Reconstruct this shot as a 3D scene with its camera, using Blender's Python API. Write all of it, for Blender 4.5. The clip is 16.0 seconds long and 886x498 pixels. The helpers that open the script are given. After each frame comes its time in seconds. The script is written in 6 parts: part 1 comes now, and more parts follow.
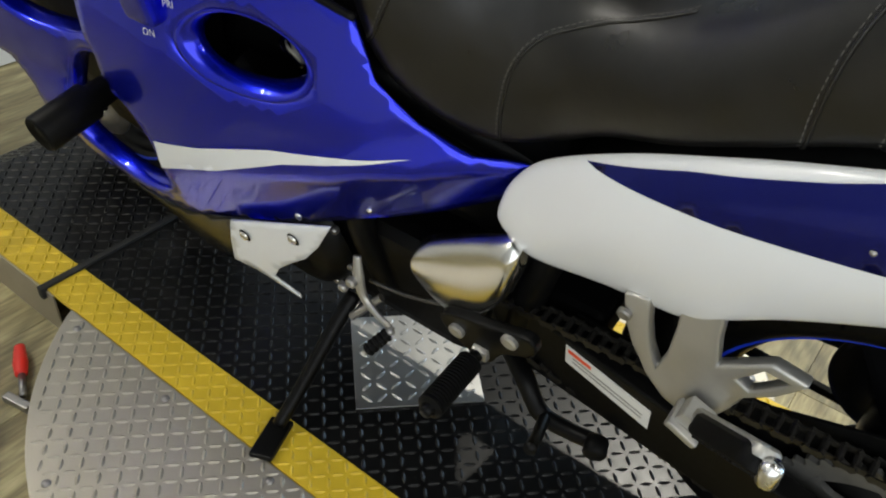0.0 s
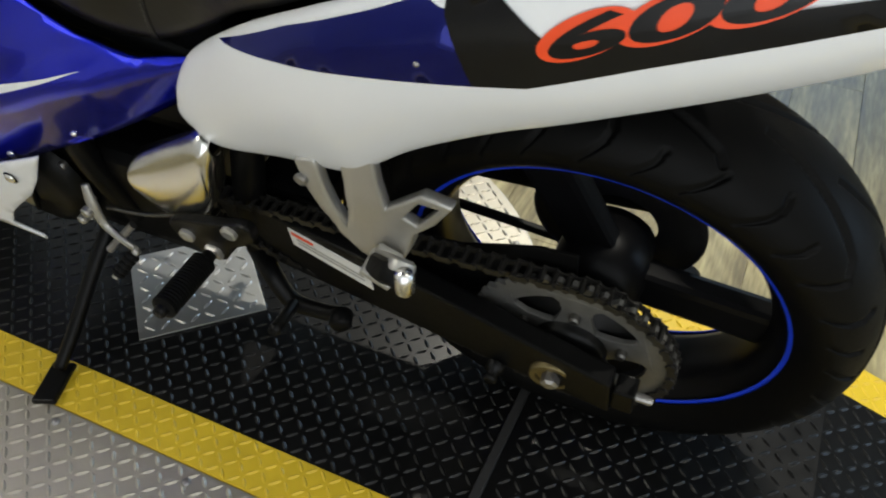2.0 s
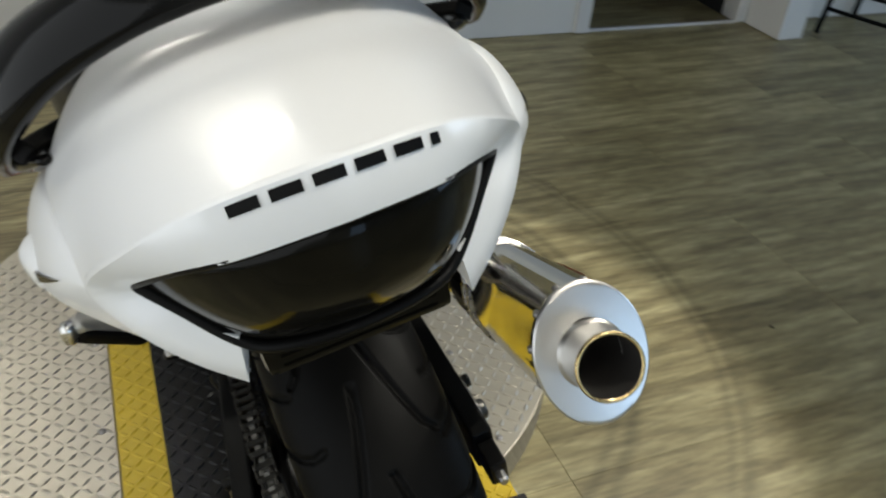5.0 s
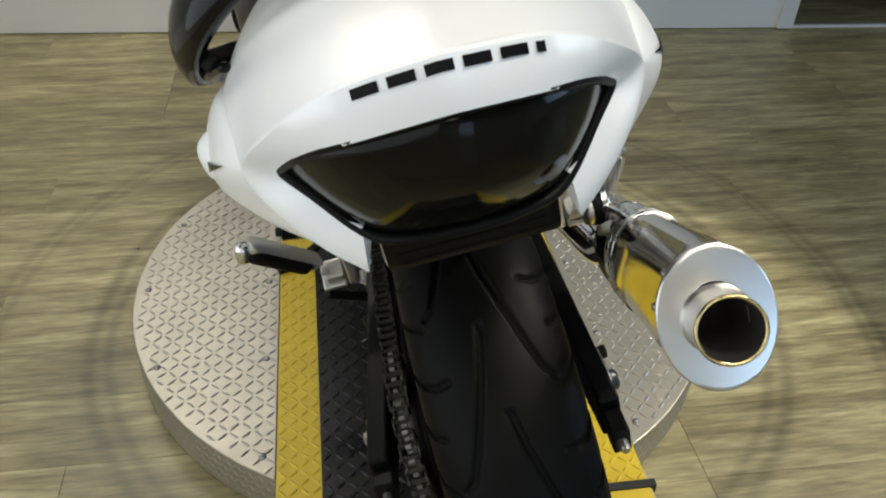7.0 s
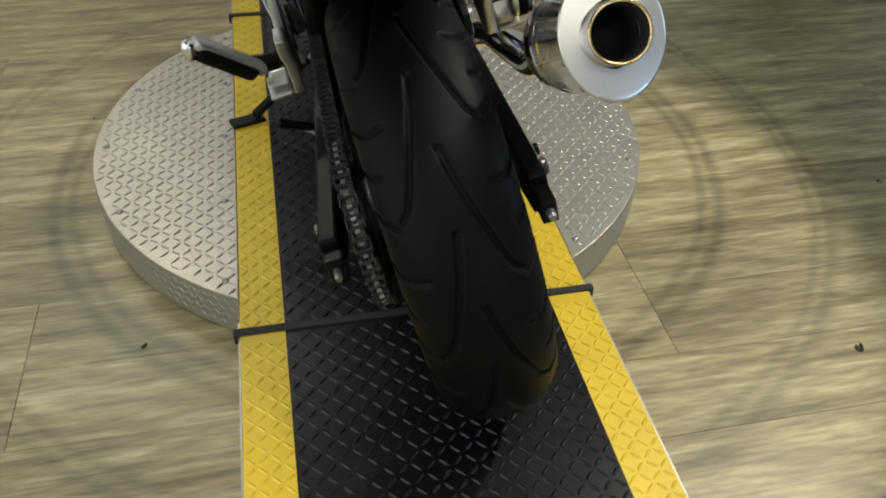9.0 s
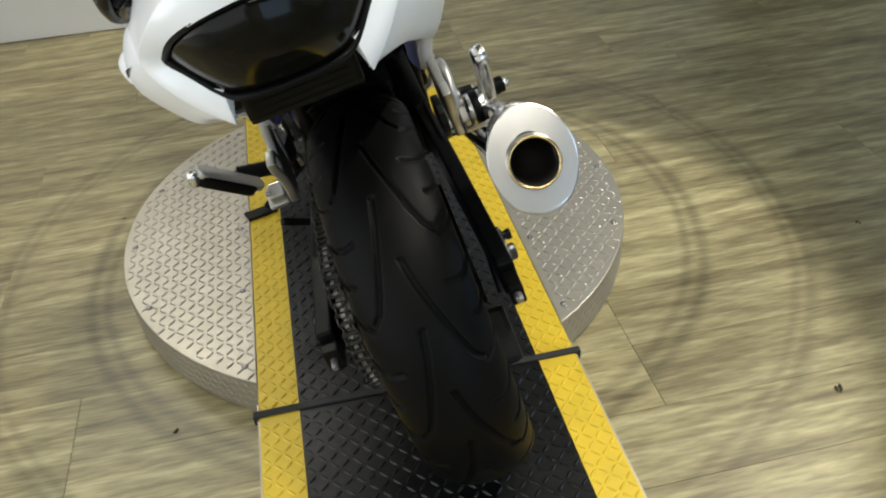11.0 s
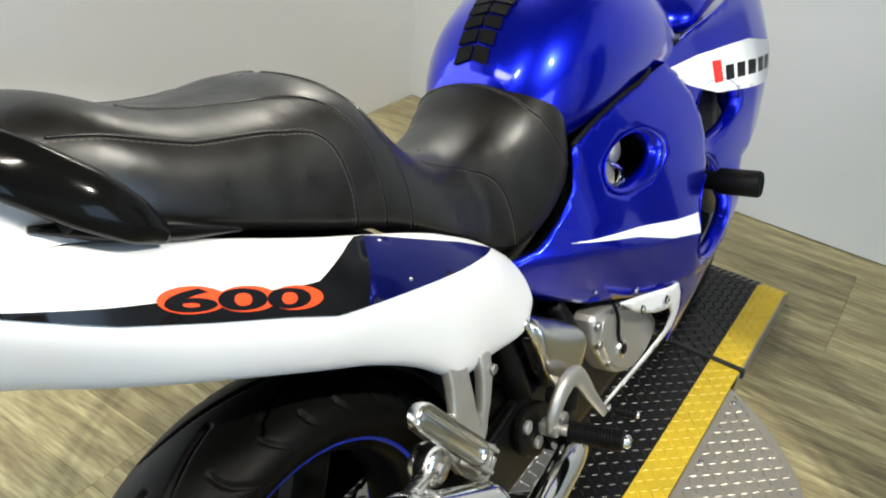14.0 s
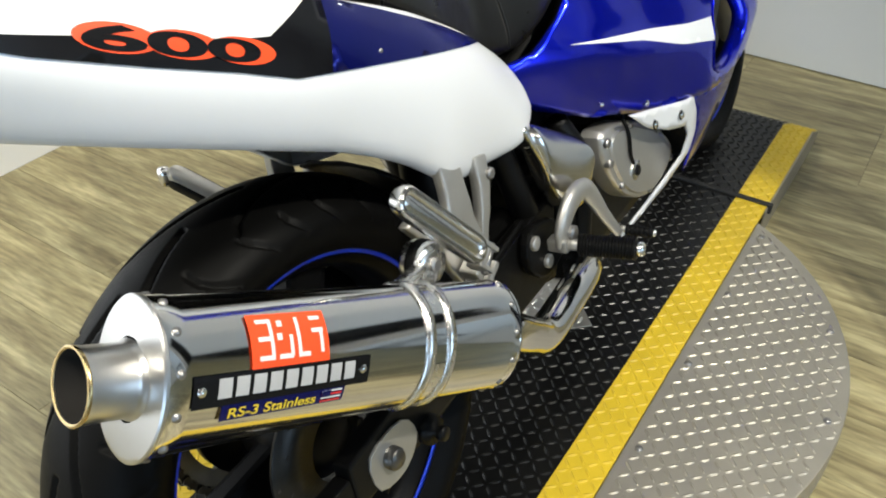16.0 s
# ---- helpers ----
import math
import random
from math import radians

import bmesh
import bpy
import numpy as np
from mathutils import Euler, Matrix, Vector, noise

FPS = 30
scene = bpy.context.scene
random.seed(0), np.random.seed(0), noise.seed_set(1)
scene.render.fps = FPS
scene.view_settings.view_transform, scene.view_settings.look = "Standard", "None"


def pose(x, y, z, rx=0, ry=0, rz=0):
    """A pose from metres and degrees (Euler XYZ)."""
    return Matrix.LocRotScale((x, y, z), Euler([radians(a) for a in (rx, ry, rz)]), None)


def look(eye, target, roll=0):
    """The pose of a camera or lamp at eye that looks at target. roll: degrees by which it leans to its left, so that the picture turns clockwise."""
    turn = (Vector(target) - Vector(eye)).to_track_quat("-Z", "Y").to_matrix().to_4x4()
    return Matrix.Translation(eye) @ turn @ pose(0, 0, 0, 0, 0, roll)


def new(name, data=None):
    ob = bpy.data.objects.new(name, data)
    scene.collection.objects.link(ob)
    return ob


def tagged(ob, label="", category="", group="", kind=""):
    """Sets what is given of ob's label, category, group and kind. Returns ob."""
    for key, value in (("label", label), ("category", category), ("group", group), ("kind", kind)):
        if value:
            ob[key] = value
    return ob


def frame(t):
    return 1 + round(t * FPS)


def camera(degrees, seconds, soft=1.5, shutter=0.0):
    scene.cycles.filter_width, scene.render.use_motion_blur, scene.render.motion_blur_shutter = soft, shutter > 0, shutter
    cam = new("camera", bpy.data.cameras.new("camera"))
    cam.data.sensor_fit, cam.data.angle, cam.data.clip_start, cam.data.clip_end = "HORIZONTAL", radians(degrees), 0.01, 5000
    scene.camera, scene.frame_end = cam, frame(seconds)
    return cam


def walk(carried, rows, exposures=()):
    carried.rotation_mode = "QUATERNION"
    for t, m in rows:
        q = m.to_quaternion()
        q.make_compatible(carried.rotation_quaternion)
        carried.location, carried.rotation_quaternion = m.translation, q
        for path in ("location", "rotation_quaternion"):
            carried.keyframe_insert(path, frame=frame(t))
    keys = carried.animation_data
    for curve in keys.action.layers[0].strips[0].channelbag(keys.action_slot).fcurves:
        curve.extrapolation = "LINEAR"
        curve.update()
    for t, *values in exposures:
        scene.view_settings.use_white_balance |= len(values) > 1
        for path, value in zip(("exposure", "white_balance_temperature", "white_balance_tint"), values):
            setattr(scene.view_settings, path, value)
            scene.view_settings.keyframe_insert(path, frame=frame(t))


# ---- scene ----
cam = camera(57.7, 16.0, soft=2.0, shutter=0.2)
PATH = [
    (0, (-0.805, -0.607, 1.163), (0.471, 0.283, -0.095), 4.3),
    (0.5, (-0.803, -0.615, 1.138), (0.446, 0.231, -0.175), 3.3),
    (1, (-0.799, -0.64, 1.103), (0.447, 0.164, -0.239), 2.3),
    (1.5, (-0.792, -0.731, 1.109), (0.524, -0.056, -0.238), 3.3),
    (2, (-0.783, -0.847, 1.149), (0.571, -0.245, -0.194), 1.1),
    (2.5, (-0.772, -1.004, 1.183), (0.564, -0.351, -0.155), 1.5),
    (3, (-0.73, -1.151, 1.189), (0.595, -0.422, -0.12), 0.5),
    (3.5, (-0.673, -1.251, 1.202), (0.634, -0.47, -0.095), -0.8),
    (4, (-0.484, -1.298, 1.223), (0.74, -0.383, -0.068), 0.9),
    (4.5, (-0.342, -1.327, 1.266), (0.832, -0.286, 0.025), -0.9),
    (4.8, (-0.264, -1.363, 1.269), (0.601, 0.005, 0.094), 0.9),
    (5, (-0.222, -1.404, 1.283), (0.465, 0.077, 0.128), 4.9),
    (5.2, (-0.212, -1.432, 1.308), (0.245, 0.159, 0.185), 4.5),
    (7.3, (-0.198, -1.483, 1.249), (0.072, 0.074, 0.024), 2.4),
    (7.5, (-0.193, -1.506, 1.23), (0.112, 0.019, -0.027), 2.9),
    (8, (-0.198, -1.556, 1.187), (0.109, -0.075, -0.121), 1.9),
    (8.2, (-0.197, -1.576, 1.167), (0.118, -0.12, -0.168), 2.6),
    (10.3, (-0.188, -1.776, 1.23), (0.235, -0.266, -0.011), -2.9),
    (10.5, (-0.192, -1.782, 1.284), (0.207, -0.256, 0.055), -5.0),
    (11, (-0.113, -1.747, 1.318), (0.14, -0.201, 0.075), -4.7),
    (11.5, (0.05, -1.714, 1.338), (0.171, -0.102, 0.16), 2.7),
    (12, (0.142, -1.57, 1.333), (0.045, 0.055, 0.17), -1.1),
    (12.5, (0.201, -1.417, 1.341), (0.045, 0.2, 0.173), 0.0),
    (13, (0.263, -1.325, 1.339), (-0.143, 0.187, 0.095), -2.8),
    (13.5, (0.415, -1.263, 1.377), (-0.337, 0.184, 0.218), 3.8),
    (14, (0.5, -1.215, 1.43), (-0.381, 0.237, 0.375), 5.5),
    (14.5, (0.526, -1.196, 1.386), (-0.346, 0.214, 0.267), 0.9),
    (15, (0.541, -1.191, 1.331), (-0.283, 0.143, 0.09), -1.4),
    (15.5, (0.553, -1.201, 1.297), (-0.254, 0.087, -0.003), -1.3),
    (16, (0.565, -1.202, 1.268), (-0.308, 0.11, 0.037), -0.3),
]
walk(cam, [(t, look(eye, target, roll)) for t, eye, target, roll in PATH], exposures=[(0, -0.05), (2.0, -0.16), (3.0, -0.27), (4.5, -0.42), (5.2, -0.45), (7.5, -0.22), (8.2, -0.22), (10.3, -0.12), (11.0, -0.06), (11.5, -0.04), (12.5, 0.12), (13.5, 0.18), (14.0, 0.32), (14.5, 0.25), (15.0, 0.15), (16.0, 0.14)])
from mathutils import geometry
from mathutils.bvhtree import BVHTree

# ---------------------------------------------------------------- light
world = bpy.data.worlds.new("world")
scene.world = world
world.use_nodes = True
world.node_tree.nodes["Background"].inputs["Color"].default_value = (0.9, 0.95, 1.0, 1)
world.node_tree.nodes["Background"].inputs["Strength"].default_value = 0.1
scene.view_settings.exposure = 0.0


def area_lamp(x, y, z, sx, sy, watts, colour, rz=0.0):
    data = bpy.data.lights.new("unseen_light", "AREA")
    data.shape, data.size, data.size_y = "RECTANGLE", sx, sy
    data.energy, data.color = watts, colour
    ob = new("unseen_light", data)
    ob.matrix_world = pose(x, y, z, 0, 0, rz)
    return ob


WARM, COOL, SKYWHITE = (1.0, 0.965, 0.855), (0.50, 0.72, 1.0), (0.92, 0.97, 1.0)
# Unseen lamps, added to match the light; the last works with the beam.
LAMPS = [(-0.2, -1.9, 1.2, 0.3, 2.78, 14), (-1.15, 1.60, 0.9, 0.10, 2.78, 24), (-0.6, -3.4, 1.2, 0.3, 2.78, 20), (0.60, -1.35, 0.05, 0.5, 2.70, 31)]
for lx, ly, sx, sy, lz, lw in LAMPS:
    area_lamp(lx, ly, lz, sx, sy, lw, WARM)
# the showroom spotlight on the right, aimed at the motorcycle
beam = bpy.data.lights.new("spotlight", "SPOT")
beam.energy, beam.color, beam.spot_size, beam.spot_blend, beam.shadow_soft_size = 225, WARM, math.radians(43), 0.2, 0.03
new("spotlight", beam).matrix_world = look((1.85, -0.12, 2.72), (-0.12, -0.30, 0.1))

# ---------------------------------------------------------------- materials
def mat(name, colour, rough=0.5, metal=0.0, vary=0.12, scale=8.0, bump=0.0, bump_scale=200.0, coat=0.0, rough_vary=0.08, dark=None, spec=0.5, coat_rough=0.04):
    """A surface with stains at one scale and grain at another."""
    m = bpy.data.materials.new(name)
    m.use_nodes = True
    nt = m.node_tree
    bsdf = nt.nodes["Principled BSDF"]
    co = nt.nodes.new("ShaderNodeTexCoord")
    big = nt.nodes.new("ShaderNodeTexNoise")
    big.inputs["Scale"].default_value, big.inputs["Detail"].default_value = scale, 5.0
    nt.links.new(co.outputs["Object"], big.inputs["Vector"])
    ramp = nt.nodes.new("ShaderNodeMix")
    ramp.data_type = "RGBA"
    lo = dark or tuple(c * (1 - vary) for c in colour)
    hi = tuple(min(1.0, c * (1 + vary * 0.5)) for c in colour)
    ramp.inputs["A"].default_value, ramp.inputs["B"].default_value = (*lo, 1), (*hi, 1)
    nt.links.new(big.outputs["Fac"], ramp.inputs["Factor"])
    nt.links.new(ramp.outputs["Result"], bsdf.inputs["Base Color"])
    fine = nt.nodes.new("ShaderNodeTexNoise")
    fine.inputs["Scale"].default_value, fine.inputs["Detail"].default_value = scale * 6, 4.0
    nt.links.new(co.outputs["Object"], fine.inputs["Vector"])
    rr = nt.nodes.new("ShaderNodeMapRange")
    rr.inputs["To Min"].default_value, rr.inputs["To Max"].default_value = max(0.02, rough - rough_vary), min(1.0, rough + rough_vary)
    nt.links.new(fine.outputs["Fac"], rr.inputs["Value"])
    nt.links.new(rr.outputs["Result"], bsdf.inputs["Roughness"])
    bsdf.inputs["Metallic"].default_value = metal
    bsdf.inputs["Specular IOR Level"].default_value = spec
    bsdf.inputs["Coat Weight"].default_value = coat
    bsdf.inputs["Coat Roughness"].default_value = coat_rough
    if bump:
        grain = nt.nodes.new("ShaderNodeTexNoise")
        grain.inputs["Scale"].default_value, grain.inputs["Detail"].default_value = bump_scale, 3.0
        nt.links.new(co.outputs["Object"], grain.inputs["Vector"])
        bp = nt.nodes.new("ShaderNodeBump")
        bp.inputs["Strength"].default_value, bp.inputs["Distance"].default_value = bump, 0.002
        nt.links.new(grain.outputs["Fac"], bp.inputs["Height"])
        nt.links.new(bp.outputs["Normal"], bsdf.inputs["Normal"])
    return m


def plank_material():
    """Printed vinyl plank: streaked tan and grey-brown grain along x, other for each plank, with tyre rings round the turntable."""
    m = bpy.data.materials.new("vinyl_plank")
    m.use_nodes = True
    nt = m.node_tree
    N, L = nt.nodes.new, nt.links.new
    bsdf = nt.nodes["Principled BSDF"]
    geo, info = N("ShaderNodeNewGeometry"), N("ShaderNodeObjectInfo")
    shift = N("ShaderNodeVectorMath")
    shift.operation = "MULTIPLY_ADD"
    L(info.outputs["Random"], shift.inputs[0])
    shift.inputs[1].default_value = (37.0, 11.0, 5.0)
    L(geo.outputs["Position"], shift.inputs[2])
    stretch = N("ShaderNodeMapping")
    stretch.inputs["Scale"].default_value = (1.5, 12.0, 1.0)
    L(shift.outputs["Vector"], stretch.inputs["Vector"])
    broad = N("ShaderNodeTexNoise")
    broad.inputs["Scale"].default_value, broad.inputs["Detail"].default_value, broad.inputs["Roughness"].default_value = 2.0, 10.0, 0.62
    broad.inputs["Distortion"].default_value = 0.15
    L(stretch.outputs["Vector"], broad.inputs["Vector"])
    ramp = N("ShaderNodeValToRGB")
    el = ramp.color_ramp.elements
    el[0].position, el[0].color = 0.32, (0.195, 0.156, 0.078, 1)
    el[1].position, el[1].color = 0.64, (0.50, 0.440, 0.240, 1)
    mid = el.new(0.49)
    mid.color = (0.340, 0.290, 0.148, 1)
    L(broad.outputs["Fac"], ramp.inputs["Fac"])
    fine_map = N("ShaderNodeMapping")
    fine_map.inputs["Scale"].default_value = (9.0, 75.0, 1.0)
    L(shift.outputs["Vector"], fine_map.inputs["Vector"])
    fine = N("ShaderNodeTexNoise")
    fine.inputs["Scale"].default_value, fine.inputs["Detail"].default_value = 1.6, 5.0
    L(fine_map.outputs["Vector"], fine.inputs["Vector"])
    fr = N("ShaderNodeMapRange")
    fr.inputs["From Min"].default_value, fr.inputs["From Max"].default_value = 0.35, 0.65
    fr.inputs["To Min"].default_value, fr.inputs["To Max"].default_value = 0.70, 1.10
    L(fine.outputs["Fac"], fr.inputs["Value"])
    tone = N("ShaderNodeMapRange")
    tone.inputs["To Min"].default_value, tone.inputs["To Max"].default_value = 0.78, 1.12
    L(info.outputs["Random"], tone.inputs["Value"])
    f1 = N("ShaderNodeMath")
    f1.operation = "MULTIPLY"
    L(fr.outputs["Result"], f1.inputs[0])
    L(tone.outputs["Result"], f1.inputs[1])
    # rubber rings left by tyres, and a lighter worn track
    sep = N("ShaderNodeSeparateXYZ")
    L(geo.outputs["Position"], sep.inputs["Vector"])
    flat = N("ShaderNodeCombineXYZ")
    off_x = N("ShaderNodeMath")
    off_x.operation = "SUBTRACT"
    off_x.inputs[1].default_value = 0.05
    L(sep.outputs["X"], off_x.inputs[0])
    L(off_x.outputs["Value"], flat.inputs["X"])
    L(sep.outputs["Y"], flat.inputs["Y"])
    wob = N("ShaderNodeTexNoise")
    wob.inputs["Scale"].default_value, wob.inputs["Detail"].default_value = 3.0, 3.0
    L(geo.outputs["Position"], wob.inputs["Vector"])
    ln = N("ShaderNodeVectorMath")
    ln.operation = "LENGTH"
    L(flat.outputs["Vector"], ln.inputs[0])
    rad = N("ShaderNodeMath")
    rad.operation = "MULTIPLY_ADD"
    L(wob.outputs["Fac"], rad.inputs[0])
    rad.inputs[1].default_value = 0.03
    L(ln.outputs["Value"], rad.inputs[2])
    ring = N("ShaderNodeValToRGB")
    ring.color_ramp.interpolation = "EASE"
    stops = [(0.0, 1.0), (0.376, 1.0), (0.388, 0.66), (0.397, 0.86), (0.408, 0.62), (0.424, 0.97), (0.505, 1.0), (0.515, 0.78), (0.523, 0.94), (0.531, 0.74), (0.548, 1.0)]
    re = ring.color_ramp.elements
    re[0].position, re[0].color = stops[0][0], (1, 1, 1, 1)
    re[1].position, re[1].color = 1.0, (1, 1, 1, 1)
    for p, v in stops[1:]:
        e = re.new(p)
        e.color = (v, v, v, 1)
    half = N("ShaderNodeMath")
    half.operation = "MULTIPLY"
    half.inputs[1].default_value = 0.5
    L(rad.outputs["Value"], half.inputs[0])
    L(half.outputs["Value"], ring.inputs["Fac"])
    f2 = N("ShaderNodeMath")
    f2.operation = "MULTIPLY"
    L(f1.outputs["Value"], f2.inputs[0])
    L(ring.outputs["Color"], f2.inputs[1])
    mul = N("ShaderNodeVectorMath")
    mul.operation = "SCALE"
    L(ramp.outputs["Color"], mul.inputs[0])
    L(f2.outputs["Value"], mul.inputs["Scale"])
    L(mul.outputs["Vector"], bsdf.inputs["Base Color"])
    rg = N("ShaderNodeMapRange")
    rg.inputs["To Min"].default_value, rg.inputs["To Max"].default_value = 0.34, 0.52
    L(broad.outputs["Fac"], rg.inputs["Value"])
    L(rg.outputs["Result"], bsdf.inputs["Roughness"])
    bp = N("ShaderNodeBump")
    bp.inputs["Strength"].default_value, bp.inputs["Distance"].default_value = 0.25, 0.001
    L(fine.outputs["Fac"], bp.inputs["Height"])
    L(bp.outputs["Normal"], bsdf.inputs["Normal"])
    return m


PLANK = plank_material()
SEAM = mat("plank_seam", (0.06, 0.05, 0.035), 0.8)
WALL = mat("white_wall_paint", (0.86, 0.86, 0.84), 0.6, vary=0.04, scale=2.0, bump=0.08, bump_scale=400)
TRIM = mat("white_gloss_trim", (0.80, 0.80, 0.79), 0.35, vary=0.04)
DARKROOM = mat("doorway_darkness", (0.02, 0.02, 0.021), 0.7, vary=0.3)
CEIL = mat("dark_ceiling_paint", (0.07, 0.07, 0.068), 0.8, vary=0.05, scale=3.0)
ALU = mat("tread_plate_aluminium", (0.51, 0.475, 0.40), 0.45, metal=0.84, vary=0.3, scale=5.0, bump=0.12, bump_scale=350)
YELLOW = mat("yellow_tread_paint", (0.70, 0.49, 0.025), 0.45, vary=0.25, scale=14.0, bump=0.1, bump_scale=300)
BLACKPL = mat("black_tread_paint", (0.005, 0.005, 0.005), 0.33, vary=0.6, scale=9.0, bump=0.06, bump_scale=300, spec=0.34)
BRIGHTPL = mat("bright_tread_plate", (0.72, 0.71, 0.68), 0.38, metal=0.95, vary=0.2, scale=12.0)
STRAP = mat("black_rubber_strap", (0.015, 0.015, 0.015), 0.7)
STEEL = mat("zinc_screw", (0.35, 0.34, 0.33), 0.4, metal=0.9, vary=0.3, scale=40)
BLUE = mat("metallic_blue_paint", (0.0012, 0.010, 0.62), 0.26, metal=0.86, vary=0.1, scale=3.0, coat=0.9, rough_vary=0.03)
WHITE = mat("white_gloss_paint", (0.79, 0.80, 0.81), 0.34, vary=0.02, scale=2.0, coat=0.5, rough_vary=0.03, coat_rough=0.12)
BLACKP = mat("black_gloss_paint", (0.005, 0.005, 0.006), 0.22, coat=0.0, vary=0.2, spec=0.3)
NAVY = mat("navy_decal_vinyl", (0.002, 0.006, 0.16), 0.24, metal=0.7, coat=0.25, vary=0.3)
ORANGE = mat("orange_decal_vinyl", (0.85, 0.075, 0.015), 0.35, vary=0.05)
REDD = mat("red_decal_vinyl", (0.75, 0.03, 0.02), 0.35, vary=0.1)
VINYL = mat("black_seat_vinyl", (0.006, 0.0055, 0.0045), 0.36, vary=0.35, scale=3.2, bump=0.55, bump_scale=24, rough_vary=0.22, spec=0.55)
STITCH = mat("grey_stitching", (0.10, 0.095, 0.085), 0.7)
PLASTIC = mat("black_plastic", (0.005, 0.005, 0.005), 0.45, vary=0.3, bump=0.1, bump_scale=500, spec=0.09)
GLOSSBLK = mat("gloss_black_plastic", (0.004, 0.004, 0.004), 0.12, vary=0.2, spec=0.14)
RUBBER = mat("tyre_rubber", (0.0035, 0.0034, 0.0032), 0.46, vary=0.35, scale=10.0, bump=0.12, bump_scale=500, spec=0.07)
CHROME = mat("polished_stainless", (0.78, 0.76, 0.72), 0.09, metal=1.0, vary=0.06, scale=4.0, rough_vary=0.05)
SPUN = mat("spun_aluminium", (0.80, 0.79, 0.77), 0.27, metal=1.0, vary=0.08, scale=10.0)
CAST = mat("cast_aluminium", (0.50, 0.49, 0.46), 0.4, metal=0.75, vary=0.15, scale=20.0, bump=0.1, bump_scale=600)
ENGINE = mat("black_engine_paint", (0.0035, 0.0035, 0.0035), 0.40, vary=0.4, scale=18.0, spec=0.16)
RINGMETAL = mat("dull_gold_ring", (0.20, 0.16, 0.075), 0.4, metal=0.8, vary=0.4, scale=60.0)
CHAINMETAL = mat("black_greasy_chain", (0.055, 0.052, 0.047), 0.42, metal=0.8, vary=0.6, scale=60.0)
GREASE = mat("greasy_chain_steel", (0.13, 0.125, 0.115), 0.36, metal=0.85, vary=0.6, scale=60.0)
RIMBLUE = mat("blue_rim_tape", (0.01, 0.045, 0.62), 0.35, vary=0.1)
RIMBLK = mat("black_wheel_paint", (0.004, 0.004, 0.0045), 0.38, vary=0.3, spec=0.12)
DISCMETAL = mat("dark_disc_steel", (0.035, 0.034, 0.032), 0.42, metal=0.7, vary=0.4, scale=50.0)
SOOT = mat("sooty_steel", (0.02, 0.018, 0.016), 0.8)
GOLDED = mat("heat_tinted_rim", (0.60, 0.45, 0.22), 0.25, metal=1.0, vary=0.2, scale=30)
LENS = mat("smoked_lens", (0.006, 0.0055, 0.004), 0.12, vary=0.6, scale=20, coat=0.0, spec=0.12)
LABELW = mat("white_label", (0.7, 0.69, 0.66), 0.5, vary=0.06)
LETTERING = mat("pale_grey_print", (0.42, 0.42, 0.42), 0.45, vary=0.2, scale=30)
SPROCKET = mat("worn_sprocket_steel", (0.22, 0.215, 0.20), 0.5, metal=0.75, vary=0.4, scale=40)
COVER = mat("polished_alloy", (0.78, 0.77, 0.74), 0.2, metal=1.0, vary=0.05, rough_vary=0.03)
PEGALLOY = mat("polished_peg_alloy", (0.72, 0.71, 0.68), 0.24, metal=1.0, vary=0.1, scale=30.0, rough_vary=0.08)
CAPMETAL = mat("brushed_cap_aluminium", (0.62, 0.61, 0.59), 0.32, metal=1.0, vary=0.06, scale=30.0, rough_vary=0.05)


# ---------------------------------------------------------------- mesh helpers
def mesh_ob(name, verts, faces, material, parent=None, label="", smooth=False):
    me = bpy.data.meshes.new(name)
    me.from_pydata([tuple(v) for v in verts], [], [tuple(f) for f in faces])
    me.materials.append(material)
    if smooth:
        me.polygons.foreach_set("use_smooth", [True] * len(me.polygons))
    me.update()
    ob = new(name, me)
    if parent:
        ob.parent = parent
    if label:
        tagged(ob, label)
    return ob


def part(name, bm, material, parent, label="", smooth=False):
    """Links a bmesh as one mesh object under a thing or a part."""
    me = bpy.data.meshes.new(name)
    bm.normal_update()
    bm.to_mesh(me)
    bm.free()
    me.materials.append(material)
    if smooth:
        me.polygons.foreach_set("use_smooth", [True] * len(me.polygons))
    ob = new(name, me)
    if parent:
        ob.parent = parent
    if label:
        tagged(ob, label)
    return ob


def box_bm(x0, x1, y0, y1, z0, z1, bevel=0.0, segs=2):
    bm = bmesh.new()
    bmesh.ops.create_cube(bm, size=1)
    for v in bm.verts:
        v.co = Vector(((x0 + x1) / 2 + v.co.x * (x1 - x0), (y0 + y1) / 2 + v.co.y * (y1 - y0), (z0 + z1) / 2 + v.co.z * (z1 - z0)))
    if bevel:
        bmesh.ops.bevel(bm, geom=bm.edges[:], offset=bevel, segments=segs, affect="EDGES", profile=0.6)
    return bm


def moved(bm, m):
    bmesh.ops.transform(bm, matrix=m, verts=bm.verts)
    return bm


